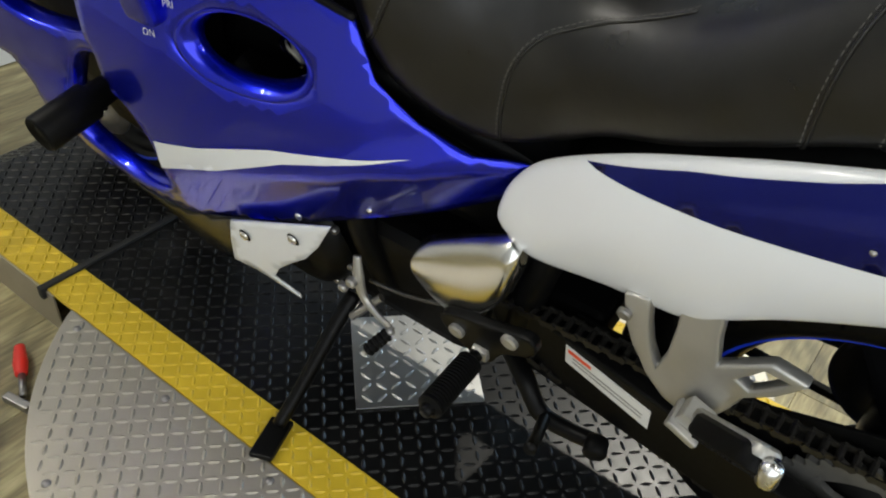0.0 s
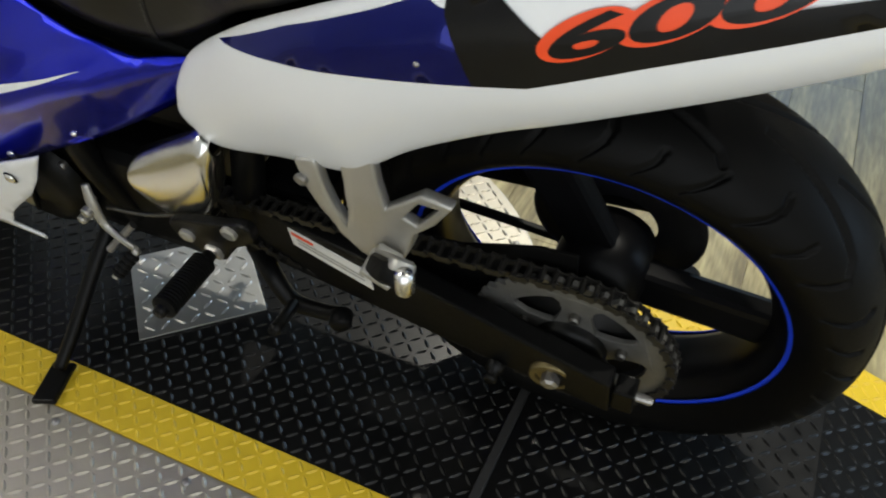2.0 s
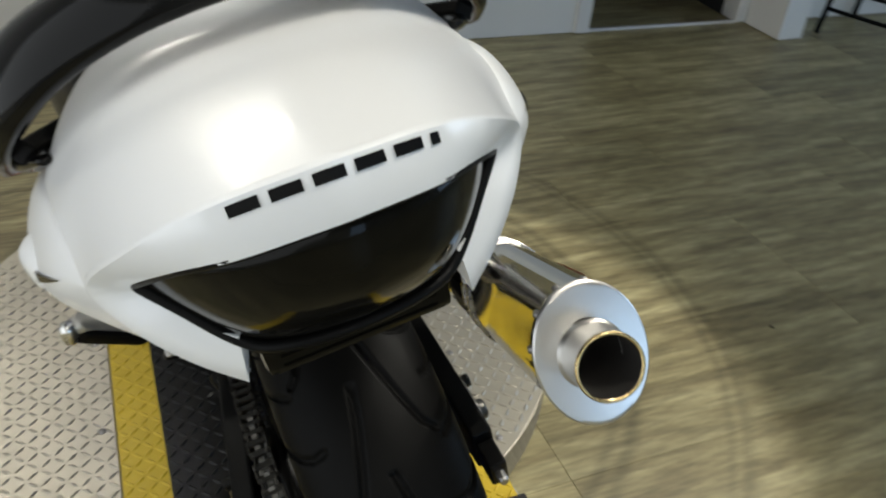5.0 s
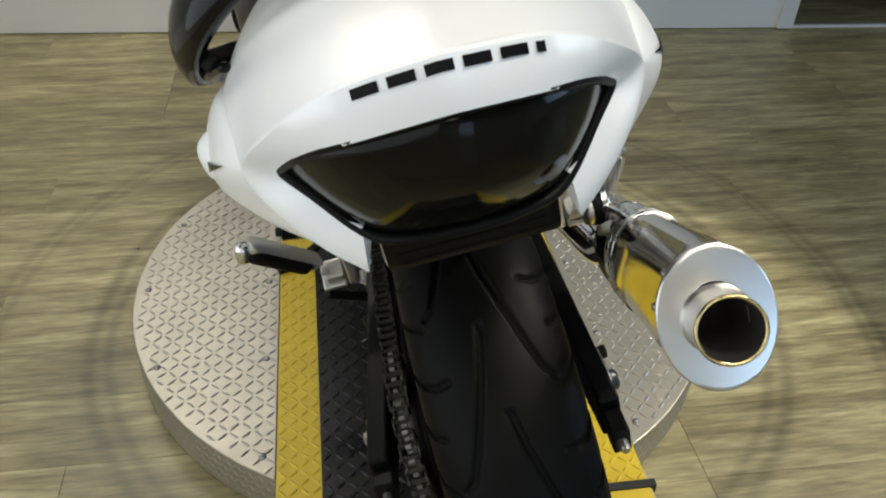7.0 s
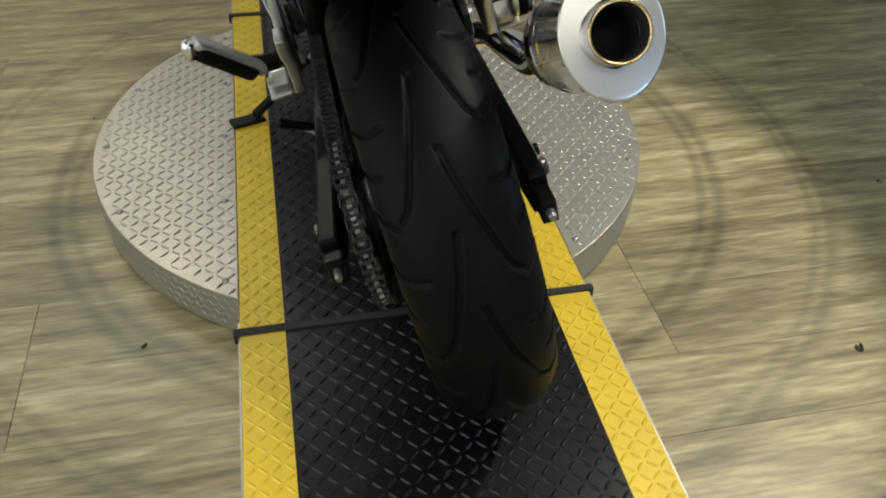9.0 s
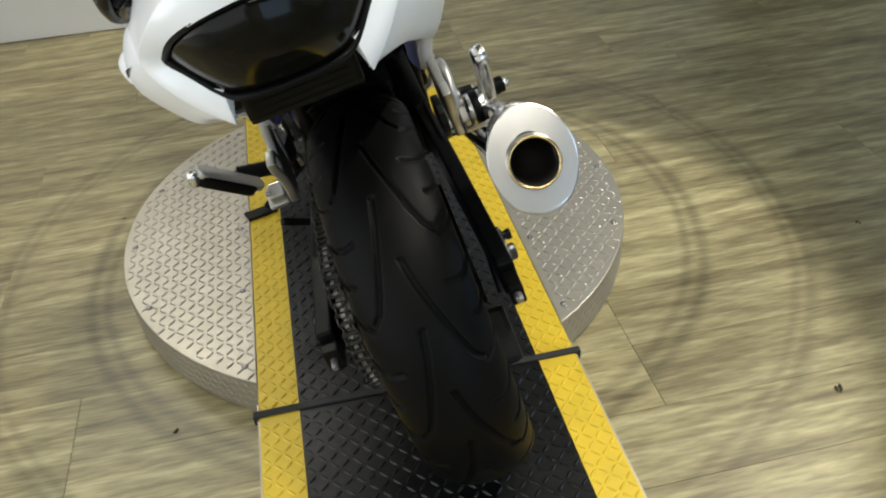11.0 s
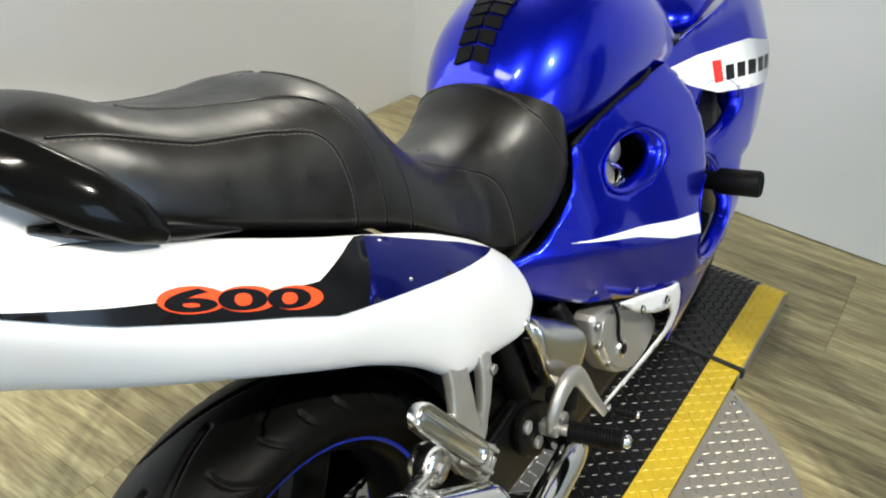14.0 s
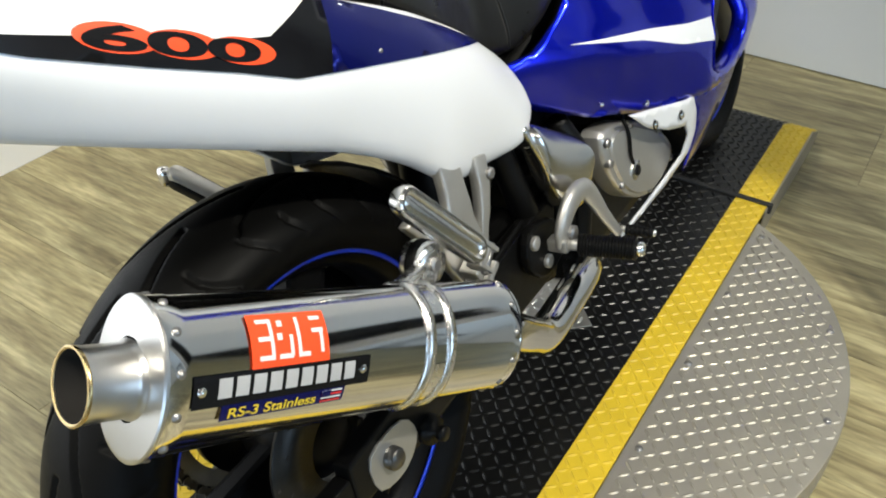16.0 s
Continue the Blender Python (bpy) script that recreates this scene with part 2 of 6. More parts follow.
def prism_bm(poly, axis, a, b, bevel=0.0):
    """A flat outline (list of two coordinates) drawn out along an axis from a to b."""
    order = {"x": lambda p, h: (h, p[0], p[1]), "y": lambda p, h: (p[0], h, p[1]), "z": lambda p, h: (p[0], p[1], h)}[axis]
    bm = bmesh.new()
    lo = [bm.verts.new(order(p, a)) for p in poly]
    hi = [bm.verts.new(order(p, b)) for p in poly]
    bm.faces.new(lo)
    bm.faces.new(hi)
    for i in range(len(poly)):
        j = (i + 1) % len(poly)
        bm.faces.new((lo[i], lo[j], hi[j], hi[i]))
    bmesh.ops.recalc_face_normals(bm, faces=bm.faces)
    if bevel:
        rim = [e for e in bm.edges if len(e.link_faces) == 2 and e.calc_face_angle(0) > 0.5]
        bmesh.ops.bevel(bm, geom=rim, offset=bevel, segments=2, affect="EDGES", profile=0.6)
    return bm


def smooth_path(points, n=8):
    """Catmull-Rom through the points."""
    p = [Vector(q) for q in points]
    p = [2 * p[0] - p[1]] + p + [2 * p[-1] - p[-2]]
    out = []
    for i in range(1, len(p) - 2):
        for k in range(n):
            t = k / n
            out.append(0.5 * (2 * p[i] + (p[i + 1] - p[i - 1]) * t + (2 * p[i - 1] - 5 * p[i] + 4 * p[i + 1] - p[i + 2]) * t * t
                              + (3 * p[i] - p[i - 1] - 3 * p[i + 1] + p[i + 2]) * t ** 3))
    return out + [p[-2]]


def tube(points, radius, sides=12, curved=True, n=8, closed=False, flat=1.0, up=(0, 0, 1)):
    """Vertices and faces of a tube along points; radius: one number or one for each point; flat: squashes it along its second axis."""
    raw = points
    pts = smooth_path(points, n) if curved else [Vector(q) for q in points]
    count = len(pts)
    if isinstance(radius, (int, float)):
        rad = [radius] * count
    else:
        rad = [float(r) for r in np.interp(np.linspace(0, len(raw) - 1, count), range(len(raw)), radius)]
    verts, faces = [], []
    side = None
    for i, p in enumerate(pts):
        d = (pts[min(i + 1, count - 1)] - pts[max(i - 1, 0)]).normalized()
        if side is None:
            side = d.cross(Vector(up))
            if side.length < 0.05:
                side = d.cross(Vector((1, 0, 0)))
        side = (side - d * side.dot(d)).normalized()
        top = side.cross(d)
        for k in range(sides):
            a = 2 * math.pi * k / sides
            verts.append(p + rad[i] * (math.cos(a) * side + flat * math.sin(a) * top))
    for i in range(count - 1):
        for k in range(sides):
            j = (k + 1) % sides
            faces.append((i * sides + k, i * sides + j, (i + 1) * sides + j, (i + 1) * sides + k))
    faces.append(tuple(range(sides - 1, -1, -1)))
    faces.append(tuple((count - 1) * sides + k for k in range(sides)))
    return verts, faces


def lathe(profile, n=48, closed=False):
    """A profile of (radius, along) turned round the x axis: vertices and faces."""
    verts, faces = [], []
    m = len(profile)
    for i in range(n):
        a = 2 * math.pi * i / n
        for r, h in profile:
            verts.append((h, r * math.cos(a), r * math.sin(a)))
    for i in range(n):
        j = (i + 1) % n
        for k in range(m if closed else m - 1):
            l = (k + 1) % m
            faces.append((i * m + k, i * m + l, j * m + l, j * m + k))
    return verts, faces


def turned(verts, m):
    return [m @ Vector(v) for v in verts]


def hard(ob):
    """Keeps the hard corners of a turned part."""
    ob.data.set_sharp_from_angle(angle=math.radians(38))
    return ob


def fix_normals(ob):
    bm = bmesh.new()
    bm.from_mesh(ob.data)
    bmesh.ops.recalc_face_normals(bm, faces=bm.faces)
    bm.to_mesh(ob.data)
    bm.free()
    return ob


def thing(name, label, category, group="", kind=""):
    ob = new(name)
    return tagged(ob, label, category, group, kind)


# ---------------------------------------------------------------- room
X_W, X_E, Y_S = -1.6, 4.6, -5.2
WALL_Y, WALL_TILT = 1.735, -2.6     # the wall before the motorcycle, a little askew
FRONT = pose(0, WALL_Y, 0, 0, 0, WALL_TILT)

floor = mesh_ob("floor", [(X_W, Y_S, -0.004), (X_E, Y_S, -0.004), (X_E, 3.4, -0.004), (X_W, 3.4, -0.004)], [(0, 1, 2, 3)], SEAM)
tagged(floor, "tan and grey-brown wood-look vinyl plank floor", "floor", kind="structure")

DOOR_A, DOOR_B = 1.83, 2.66
wall_n = new("wall_north")
tagged(wall_n, "smooth white painted wall before the motorcycle", "wall", kind="structure")
wall_n.matrix_world = FRONT
part("wall_panel", box_bm(X_W - 0.6, DOOR_A - 0.07, 0, 0.12, 0.004, 2.8), WALL, wall_n)
part("wall_panel", box_bm(DOOR_A - 0.07, DOOR_B, 0, 0.12, 2.08, 2.8), WALL, wall_n)
part("wall_panel", box_bm(DOOR_B, X_E + 0.6, 0, 0.12, 0.004, 2.8), WALL, wall_n)
door = new("door_1")
tagged(door, "white-trimmed open doorway to a dark room", "doorway", kind="structure")
door.matrix_world = FRONT
part("door_frame", box_bm(DOOR_A - 0.07, DOOR_A, -0.018, 0.12, 0.004, 2.08, 0.004), TRIM, door, "white painted door casing")
part("threshold", box_bm(DOOR_A, DOOR_B, 0.0, 0.02, 0.0, 0.012, 0.003), TRIM, door, "thin pale threshold strip")
# The unlit room's darkness is put into these near-black panels.
part("dark_room", box_bm(DOOR_A, DOOR_B, 0.5, 0.56, 0.0, 2.1), DARKROOM, door, "near-black back panel for the unlit room")
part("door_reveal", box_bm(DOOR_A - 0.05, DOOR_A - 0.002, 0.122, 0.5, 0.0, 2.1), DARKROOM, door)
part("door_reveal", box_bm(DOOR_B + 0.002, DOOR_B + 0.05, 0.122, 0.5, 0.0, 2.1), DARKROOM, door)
pier = new("wall_pier")
tagged(pier, "short white wall end beside the doorway", "wall", kind="structure")
part("wall_panel", box_bm(2.70, 2.84, 1.36, 1.60, 0.004, 2.8, 0.003), WALL, pier)

# Unseen window opening, added to throw level light on the motorcycle's left side.
WW_A, WW_B, WW_C, WW_D = -3.6, -0.5, 0.35, 2.2
wall_w = new("wall_west")
tagged(wall_w, "white showroom wall with an added, unseen window", "wall", kind="structure")
for a, b, c, d in ((Y_S, WW_A, 0, 2.8), (WW_B, 2.2, 0, 2.8), (WW_A, WW_B, 0, WW_C), (WW_A, WW_B, WW_D, 2.8)):
    part("wall_panel", box_bm(X_W - 0.1, X_W, a, b, c, d), WALL, wall_w)
westlight = area_lamp(X_W - 0.02, (WW_A + WW_B) / 2, (WW_C + WW_D) / 2, WW_B - WW_A, WW_D - WW_C, 38, SKYWHITE)
westlight.matrix_world = pose(X_W - 0.02, (WW_A + WW_B) / 2, (WW_C + WW_D) / 2, 90, 0, -90)
EW_A, EW_B, EW_C, EW_D = -1.9, 0.1, 0.8, 2.5
wall_e = new("wall_east")
tagged(wall_e, "white showroom wall with a shop window", "wall", kind="structure")
for a, b, c, d in ((Y_S, EW_A, 0, 2.8), (EW_B, 2.2, 0, 2.8), (EW_A, EW_B, 0, EW_C), (EW_A, EW_B, EW_D, 2.8)):
    part("wall_panel", box_bm(X_E, X_E + 0.1, a, b, c, d), WALL, wall_e)
eastlight = area_lamp(X_E + 0.02, (EW_A + EW_B) / 2, (EW_C + EW_D) / 2, EW_B - EW_A, EW_D - EW_C, 40, COOL)
eastlight.matrix_world = pose(X_E + 0.02, (EW_A + EW_B) / 2, (EW_C + EW_D) / 2, 90, 0, 90)
WIN_A, WIN_B, WIN_C, WIN_D = 0.6, 2.6, 0.35, 2.3
wall_s = new("wall_south")
tagged(wall_s, "white showroom wall with a tall shop window", "wall", kind="structure")
for a, b, c, d in ((X_W, WIN_A, 0, 2.8), (WIN_B, X_E, 0, 2.8), (WIN_A, WIN_B, 0, WIN_C), (WIN_A, WIN_B, WIN_D, 2.8)):
    part("wall_panel", box_bm(a, b, Y_S - 0.1, Y_S, c, d), WALL, wall_s)
ceiling = part("ceiling", box_bm(X_W, X_E, Y_S, 3.0, 2.82, 2.9), CEIL, None)
tagged(ceiling, "plain dark painted ceiling", "ceiling", kind="structure")
# Unseen beam, added so the strip lamp's light ends near x = 1.1.
shade_beam = part("added_shade_beam", box_bm(0.66, 0.76, Y_S, 1.6, 2.376, 2.82), CEIL, None)
tagged(shade_beam, "unseen dark beam added to cut the strip lamp's light", "beam", kind="structure")
winlight = area_lamp((WIN_A + WIN_B) / 2, Y_S - 0.02, (WIN_C + WIN_D) / 2, WIN_B - WIN_A, WIN_D - WIN_C, 45, COOL)
winlight.matrix_world = pose((WIN_A + WIN_B) / 2, Y_S - 0.02, (WIN_C + WIN_D) / 2, 90, 0, 0)


# ---------------------------------------------------------------- turntable
DISC_R, DISC_H, HALF, BAND = 0.643, 0.1, 0.325, 0.079


def lug_field(name, inside, box, pitch, z, material, parent, size=0.0125, label="", slope=None):
    """Raised lens-shaped treads, turned by turns to one side and the other, on one mesh."""
    verts, faces = [], []
    x0, x1, y0, y1 = box
    nx, ny = int((x1 - x0) / pitch), int((y1 - y0) / pitch)
    shape = [(-1, 0, 0), (-0.45, 0.27, 0), (0.45, 0.27, 0), (1, 0, 0), (0.45, -0.27, 0), (-0.45, -0.27, 0), (-0.5, 0, 1), (0.5, 0, 1)]
    tris = [(0, 5, 6), (5, 4, 7, 6), (4, 3, 7), (3, 2, 7), (2, 1, 6, 7), (1, 0, 6)]
    for i in range(nx):
        for j in range(ny):
            x, y = x0 + (i + 0.5) * pitch, y0 + (j + 0.5) * pitch
            if not inside(x, y):
                continue
            a = math.radians(45 if (i + j) % 2 else -45)
            ca, sa, b = math.cos(a), math.sin(a), len(verts)
            for px, py, pz in shape:
                qx, qy = px * size, py * size
                X, Y = x + qx * ca - qy * sa, y + qx * sa + qy * ca
                verts.append((X, Y, (slope(Y) if slope else z) + pz * 0.0023))
            faces += [tuple(b + k for k in f) for f in tris]
    ob = mesh_ob(name, verts, faces, material, parent, label)
    return tagged(ob, kind="stuff")


turntable = thing("turntable", "round aluminium tread-plate motorcycle turntable with yellow-edged black runway", "turntable")
# the two half plates either side of the runway, with their rim
for sx in (-1, 1):
    a0 = math.acos((HALF + 0.001) / DISC_R)
    arc = [(sx * DISC_R * math.cos(a), DISC_R * math.sin(a)) for a in np.linspace(-a0, a0, 64)]
    half = part("deck_plate", prism_bm(arc if sx > 0 else arc[::-1], "z", 0.006, DISC_H, 0.0025), ALU, turntable, "worn bare aluminium tread plate")
    lug_field("tread", lambda x, y, s=sx: s * x > HALF + 0.012 and x * x + y * y < (DISC_R - 0.012) ** 2, (-0.65, 0.65, -0.65, 0.65), 0.0215, DISC_H, ALU, half, size=0.0118)
    rim_v, rim_f = [], []
    nb = 110
    for i in range(nb):
        for j in range(4):
            a = -a0 + 2 * a0 * (i + 0.5) / nb
            zc = 0.02 + 0.02 * j + 0.004
            tilt = 45 if (i + j) % 2 else -45
            b = len(rim_v)
            for px, py, pz in [(-1, 0, 0), (0, 0.26, 0), (1, 0, 0), (0, -0.26, 0), (0, 0, 1)]:
                q = 0.0105
                u, w = q * (px * math.cos(math.radians(tilt)) - py * math.sin(math.radians(tilt))), q * (px * math.sin(math.radians(tilt)) + py * math.cos(math.radians(tilt)))
                ang, rr = a + u / DISC_R, DISC_R + 0.0002 + pz * 0.0015
                rim_v.append((sx * rr * math.cos(ang), rr * math.sin(ang), zc + w))
            rim_f += [(b, b + 1, b + 4), (b + 1, b + 2, b + 4), (b + 2, b + 3, b + 4), (b + 3, b, b + 4)]
    tagged(mesh_ob("rim_tread", rim_v, rim_f, ALU, half), kind="stuff")
    for bx, by in ((0.35, 0.0), (0.35, 0.25), (0.35, -0.25), (0.35, 0.5), (0.35, -0.5), (0.616, 0), (0.565, 0.25), (0.565, -0.25)):
        v, f = lathe([(0.0, 0.0045), (0.004, 0.0043), (0.0068, 0.0025), (0.0075, 0.0), ], 12)
        scr = mesh_ob("screw", turned(v, pose(sx * bx, by, DISC_H, 0, -90, 0)), f, STEEL, half, smooth=True)

# runway: flat over the table and its two wings, with a short slope at each end
JOINT, FLAT, LIP = 0.642, 1.09, 0.038
REAR_FOOT, FRONT_FOOT = 1.285, 1.225


def runway_z(y):
    foot = FRONT_FOOT if y > 0 else REAR_FOOT
    y = abs(y)
    return DISC_H if y <= FLAT else LIP + (DISC_H - LIP) * (foot - y) / (foot - FLAT)


def wing(y0, y1, name, label):
    ys = sorted({y0, y1} | ({-FLAT, FLAT} & {y for y in (-FLAT, FLAT) if y0 < y < y1}))
    base = None
    for x0, x1, material, nm in ((-HALF, -HALF + BAND, YELLOW, "yellow_band"), (HALF - BAND, HALF, YELLOW, "yellow_band"), (-HALF + BAND, HALF - BAND, BLACKPL, "black_track")):
        poly = [(y, runway_z(y)) for y in ys] + [(y, runway_z(y) - 0.008) for y in reversed(ys)]
        ob = part(nm, prism_bm([(p[0], p[1]) for p in poly], "x", x0, x1), material, turntable, label if nm == "black_track" else "")
        pitch = BAND / 4 if material is YELLOW else (2 * HALF - 2 * BAND) / 23
        lug_field("tread", lambda x, y: True, (x0, x1, y0 + 0.004, y1 - 0.004), pitch * 0.9999, DISC_H, material, ob, size=0.0112, slope=runway_z)


wing(-JOINT + 0.004, JOINT - 0.004, "track", "worn black-painted tread plate runway")
wing(JOINT + 0.004, FRONT_FOOT, "track", "black-painted tread plate ramp wing")
wing(-REAR_FOOT, -JOINT - 0.004, "track", "black-painted tread plate ramp wing")
for sy in (-1, 1):
    # side cheeks of the wings and the rubber strip over the hinge
    part("hinge_strip", box_bm(-HALF - 0.012, HALF + 0.012, sy * JOINT - 0.0075, sy * JOINT + 0.0075, DISC_H - 0.02, DISC_H + 0.0055, 0.002), STRAP, turntable, "black rubber hinge strip")
    for sx in (-1, 1):
        FOOT = FRONT_FOOT if sy > 0 else REAR_FOOT
        cheek = [(JOINT - 0.03, 0.0), (FLAT + 0.06, 0.0), (FOOT - 0.004, LIP - 0.006), (FOOT - 0.004, LIP - 0.002), (FLAT, DISC_H - 0.003), (JOINT - 0.03, DISC_H - 0.003)]
        part("side_cheek", prism_bm([(sy * a, b) for a, b in cheek], "x", sx * (HALF + 0.0008), sx * (HALF + 0.004)), ALU, turntable)
# bright bare plate under the engine, laid on the black track
patch = part("bare_plate", moved(box_bm(-0.109, 0.109, -0.109, 0.109, 0.0, 0.0035, 0.001), pose(0, 0, 0)), BRIGHTPL, turntable, "bright bare tread plate square")
patch.matrix_local = pose(-0.010, -0.008, DISC_H + 0.0018, 0, 0, 45)
lug_field("tread", lambda x, y: True, (-0.102, 0.102, -0.102, 0.102), 0.0255, 0.0035, BRIGHTPL, patch)


# ---------------------------------------------------------------- motorcycle
# Own axes: x to its right, y ahead, z up from the deck; it leans to its left on the side stand.
LEAN_DEG, BIKE_X, BIKE_YAW = 13.7, 0.085, 0.7
bike = thing("motorcycle", "blue and white sport motorcycle leaning on its side stand", "motorcycle")
bike.matrix_world = pose(BIKE_X, 0, DISC_H, 0, -LEAN_DEG, BIKE_YAW)
AXLE_Y, AXLE_Z, TYRE_R = -0.722, 0.332, 0.337
FRONT_Y = AXLE_Y + 1.56


def thin_plate(points):
    """A smooth surface x = f(y, z) through control points (y, z, x)."""
    P = np.array(points, float)
    d2 = ((P[:, None, :2] - P[None, :, :2]) ** 2).sum(-1)
    K = np.where(d2 > 0, 0.5 * d2 * np.log(d2 + 1e-12), 0) + 1e-5 * np.eye(len(P))
    A = np.c_[np.ones(len(P)), P[:, :2]]
    M = np.block([[K, A], [A.T, np.zeros((3, 3))]])
    w = np.linalg.solve(M, np.r_[P[:, 2], np.zeros(3)])

    def f(y, z):
        d = (P[:, 0] - y) ** 2 + (P[:, 1] - z) ** 2
        return float((w[:-3] * 0.5 * d * np.log(d + 1e-12)).sum() + w[-3] + w[-2] * y + w[-1] * z)
    return f


def rounded(poly, n=5, closed=True):
    """A closed outline smoothed through its corners."""
    p = [Vector(q) for q in poly]
    out = []
    for i in range(len(p)):
        a, b, c, d = p[i - 1], p[i], p[(i + 1) % len(p)], p[(i + 2) % len(p)]
        for k in range(n):
            t = k / n
            out.append(0.5 * (2 * b + (c - a) * t + (2 * a - 5 * b + 4 * c - d) * t * t + (3 * b - a - 3 * c + d) * t ** 3))
    return [(q.x, q.y) for q in out]


def dense(poly, step=0.012):
    out = []
    for i, a in enumerate(poly):
        b = poly[(i + 1) % len(poly)]
        n = max(1, int(math.dist(a, b) / step))
        out += [(a[0] + (b[0] - a[0]) * k / n, a[1] + (b[1] - a[1]) * k / n) for k in range(n)]
    return out


def within(poly, x, y):
    r = False
    for i in range(len(poly)):
        (x0, y0), (x1, y1) = poly[i - 1], poly[i]
        if (y0 > y) != (y1 > y) and x < (x1 - x0) * (y - y0) / (y1 - y0) + x0:
            r = not r
    return r


def sheet(name, outline, f, side, material, parent, holes=(), step=0.014, thick=0.004, lift=0.0, label="", edge=0.0):
    """A body panel: an outline seen from the side, curved as x = f(y, z), with holes cut through. side: 1 right, -1 left."""
    rings = [dense(outline, step)] + [dense(h, step * 0.7) for h in holes]
    pts, edges = [], []
    for r in rings:
        b = len(pts)
        pts += r
        edges += [(b + i, b + (i + 1) % len(r)) for i in range(len(r))]
    ys, zs = [p[0] for p in outline], [p[1] for p in outline]
    gap = step * 0.55
    y = min(ys) + step / 2
    odd = 0
    while y < max(ys):
        z = min(zs) + (step / 2 if odd else 0)
        while z < max(zs):
            if within(outline, y, z) and not any(within(h, y, z) for h in holes):
                if min((p[0] - y) ** 2 + (p[1] - z) ** 2 for r in rings for p in r) > gap * gap:
                    pts.append((y, z))
            z += step
        y += step * 0.87
        odd ^= 1
    from_cdt = geometry.delaunay_2d_cdt([Vector(p) for p in pts], edges, [], 0, 1e-6)
    vs, _, fs = from_cdt[0], from_cdt[1], from_cdt[2]
    keep = []
    for t in fs:
        cy, cz = sum(vs[i][0] for i in t) / 3, sum(vs[i][1] for i in t) / 3
        if within(outline, cy, cz) and not any(within(h, cy, cz) for h in holes):
            keep.append(tuple(t) if side > 0 else tuple(reversed(t)))
    verts = [(side * (f(v[0], v[1]) + lift), v[0], v[1]) for v in vs]
    ob = mesh_ob(name, verts, keep, material, parent, label, smooth=True)
    # faces look outward
    me = ob.data
    s = sum(p.normal.x * p.area for p in me.polygons)
    if s * side < 0:
        me.flip_normals()
    if thick:
        so = ob.modifiers.new("thickness", "SOLIDIFY")
        so.thickness, so.offset = thick, -1
    return ob


def bridge_loft(sections, closed_ends=True, ring=True):
    verts = [v for s in sections for v in s]
    n = len(sections[0])
    faces = []
    for i in range(len(sections) - 1):
        for k in range(n if ring else n - 1):
            j = (k + 1) % n
            faces.append((i * n + k, i * n + j, (i + 1) * n + j, (i + 1) * n + k))
    if closed_ends and ring:
        faces.append(tuple(range(n - 1, -1, -1)))
        faces.append(tuple((len(sections) - 1) * n + k for k in range(n)))
    return verts, faces


def body_loft(name, stations, material, parent, label="", n=4, sub=1, ring=True):
    """stations: (y, half profile); the profiles have the same number of points and are smoothed along y."""
    count = len(stations[0][1])
    paths = [smooth_path([(p[k][0], y, p[k][1]) for y, p in stations], n) for k in range(count)]
    secs = []
    for i in range(len(paths[0])):
        half = [paths[k][i] for k in range(count)]
        row = [Vector((max(0, h.x), h.y, h.z)) for h in half]
        secs.append(row + [Vector((-h.x, h.y, h.z)) for h in reversed(row) if h.x > 1e-6])
    m = min(len(s) for s in secs)
    v, f = bridge_loft([s for s in secs if len(s) == m], ring=ring)
    ob = fix_normals(mesh_ob(name, v, f, material, parent, label, smooth=True))
    if sub:
        ob.modifiers.new("round", "SUBSURF").levels = sub
        ob.modifiers["round"].render_levels = sub
    return ob


# ---- wheels
def tyre_surface(radius, half, depth, n, m, pattern):
    """Tyre carcass with cut grooves. Returns vertices and faces, axis along x."""
    prof = []
    for k in range(m + 1):
        s = -1 + 2 * k / m
        a = s * 1.42
        prof.append((half * math.sin(a) / math.sin(1.42), radius - depth * (1 - math.cos(a)) / (1 - math.cos(1.42)), s))
    side = [(half * 1.0, radius - depth - 0.010), (half * 0.93, radius - depth - 0.026), (half * 0.76, radius - depth - 0.044)]
    rows = [(-x, r, None) for x, r in reversed(side)] + prof + [(x, r, None) for x, r in side]
    verts, faces = [], []
    for i in range(n):
        a = 2 * math.pi * i / n
        for x, r, s in rows:
            g = pattern(a * radius, s * half * 1.25) if s is not None else 0.0
            verts.append((x, (r - g) * math.cos(a), (r - g) * math.sin(a)))
    q = len(rows)
    for i in range(n):
        j = (i + 1) % n
        for k in range(q - 1):
            faces.append((i * q + k, i * q + k + 1, j * q + k + 1, j * q + k))
    return verts, faces


PITCH = 2 * math.pi * TYRE_R / 11
GROOVES = []
for flip in (1, -1):
    shift_y = 0.0 if flip > 0 else 0.5
    GROOVES.append((flip, shift_y, [(0.000, 0.003), (0.040, 0.010), (0.085, 0.021), (0.130, 0.034), (0.158, 0.045), (0.168, 0.056)], 0.0042))
    GROOVES.append((flip, shift_y, [(0.016, 0.108), (0.034, 0.092), (0.048, 0.076), (0.054, 0.060), (0.052, 0.046)], 0.0042))
    GROOVES.append((flip, shift_y, [(0.078, 0.108), (0.094, 0.094), (0.106, 0.080), (0.110, 0.066)], 0.0040))
    GROOVES.append((flip, shift_y, [(0.136, 0.108), (0.154, 0.092), (0.168, 0.076), (0.176, 0.062)], 0.0040))


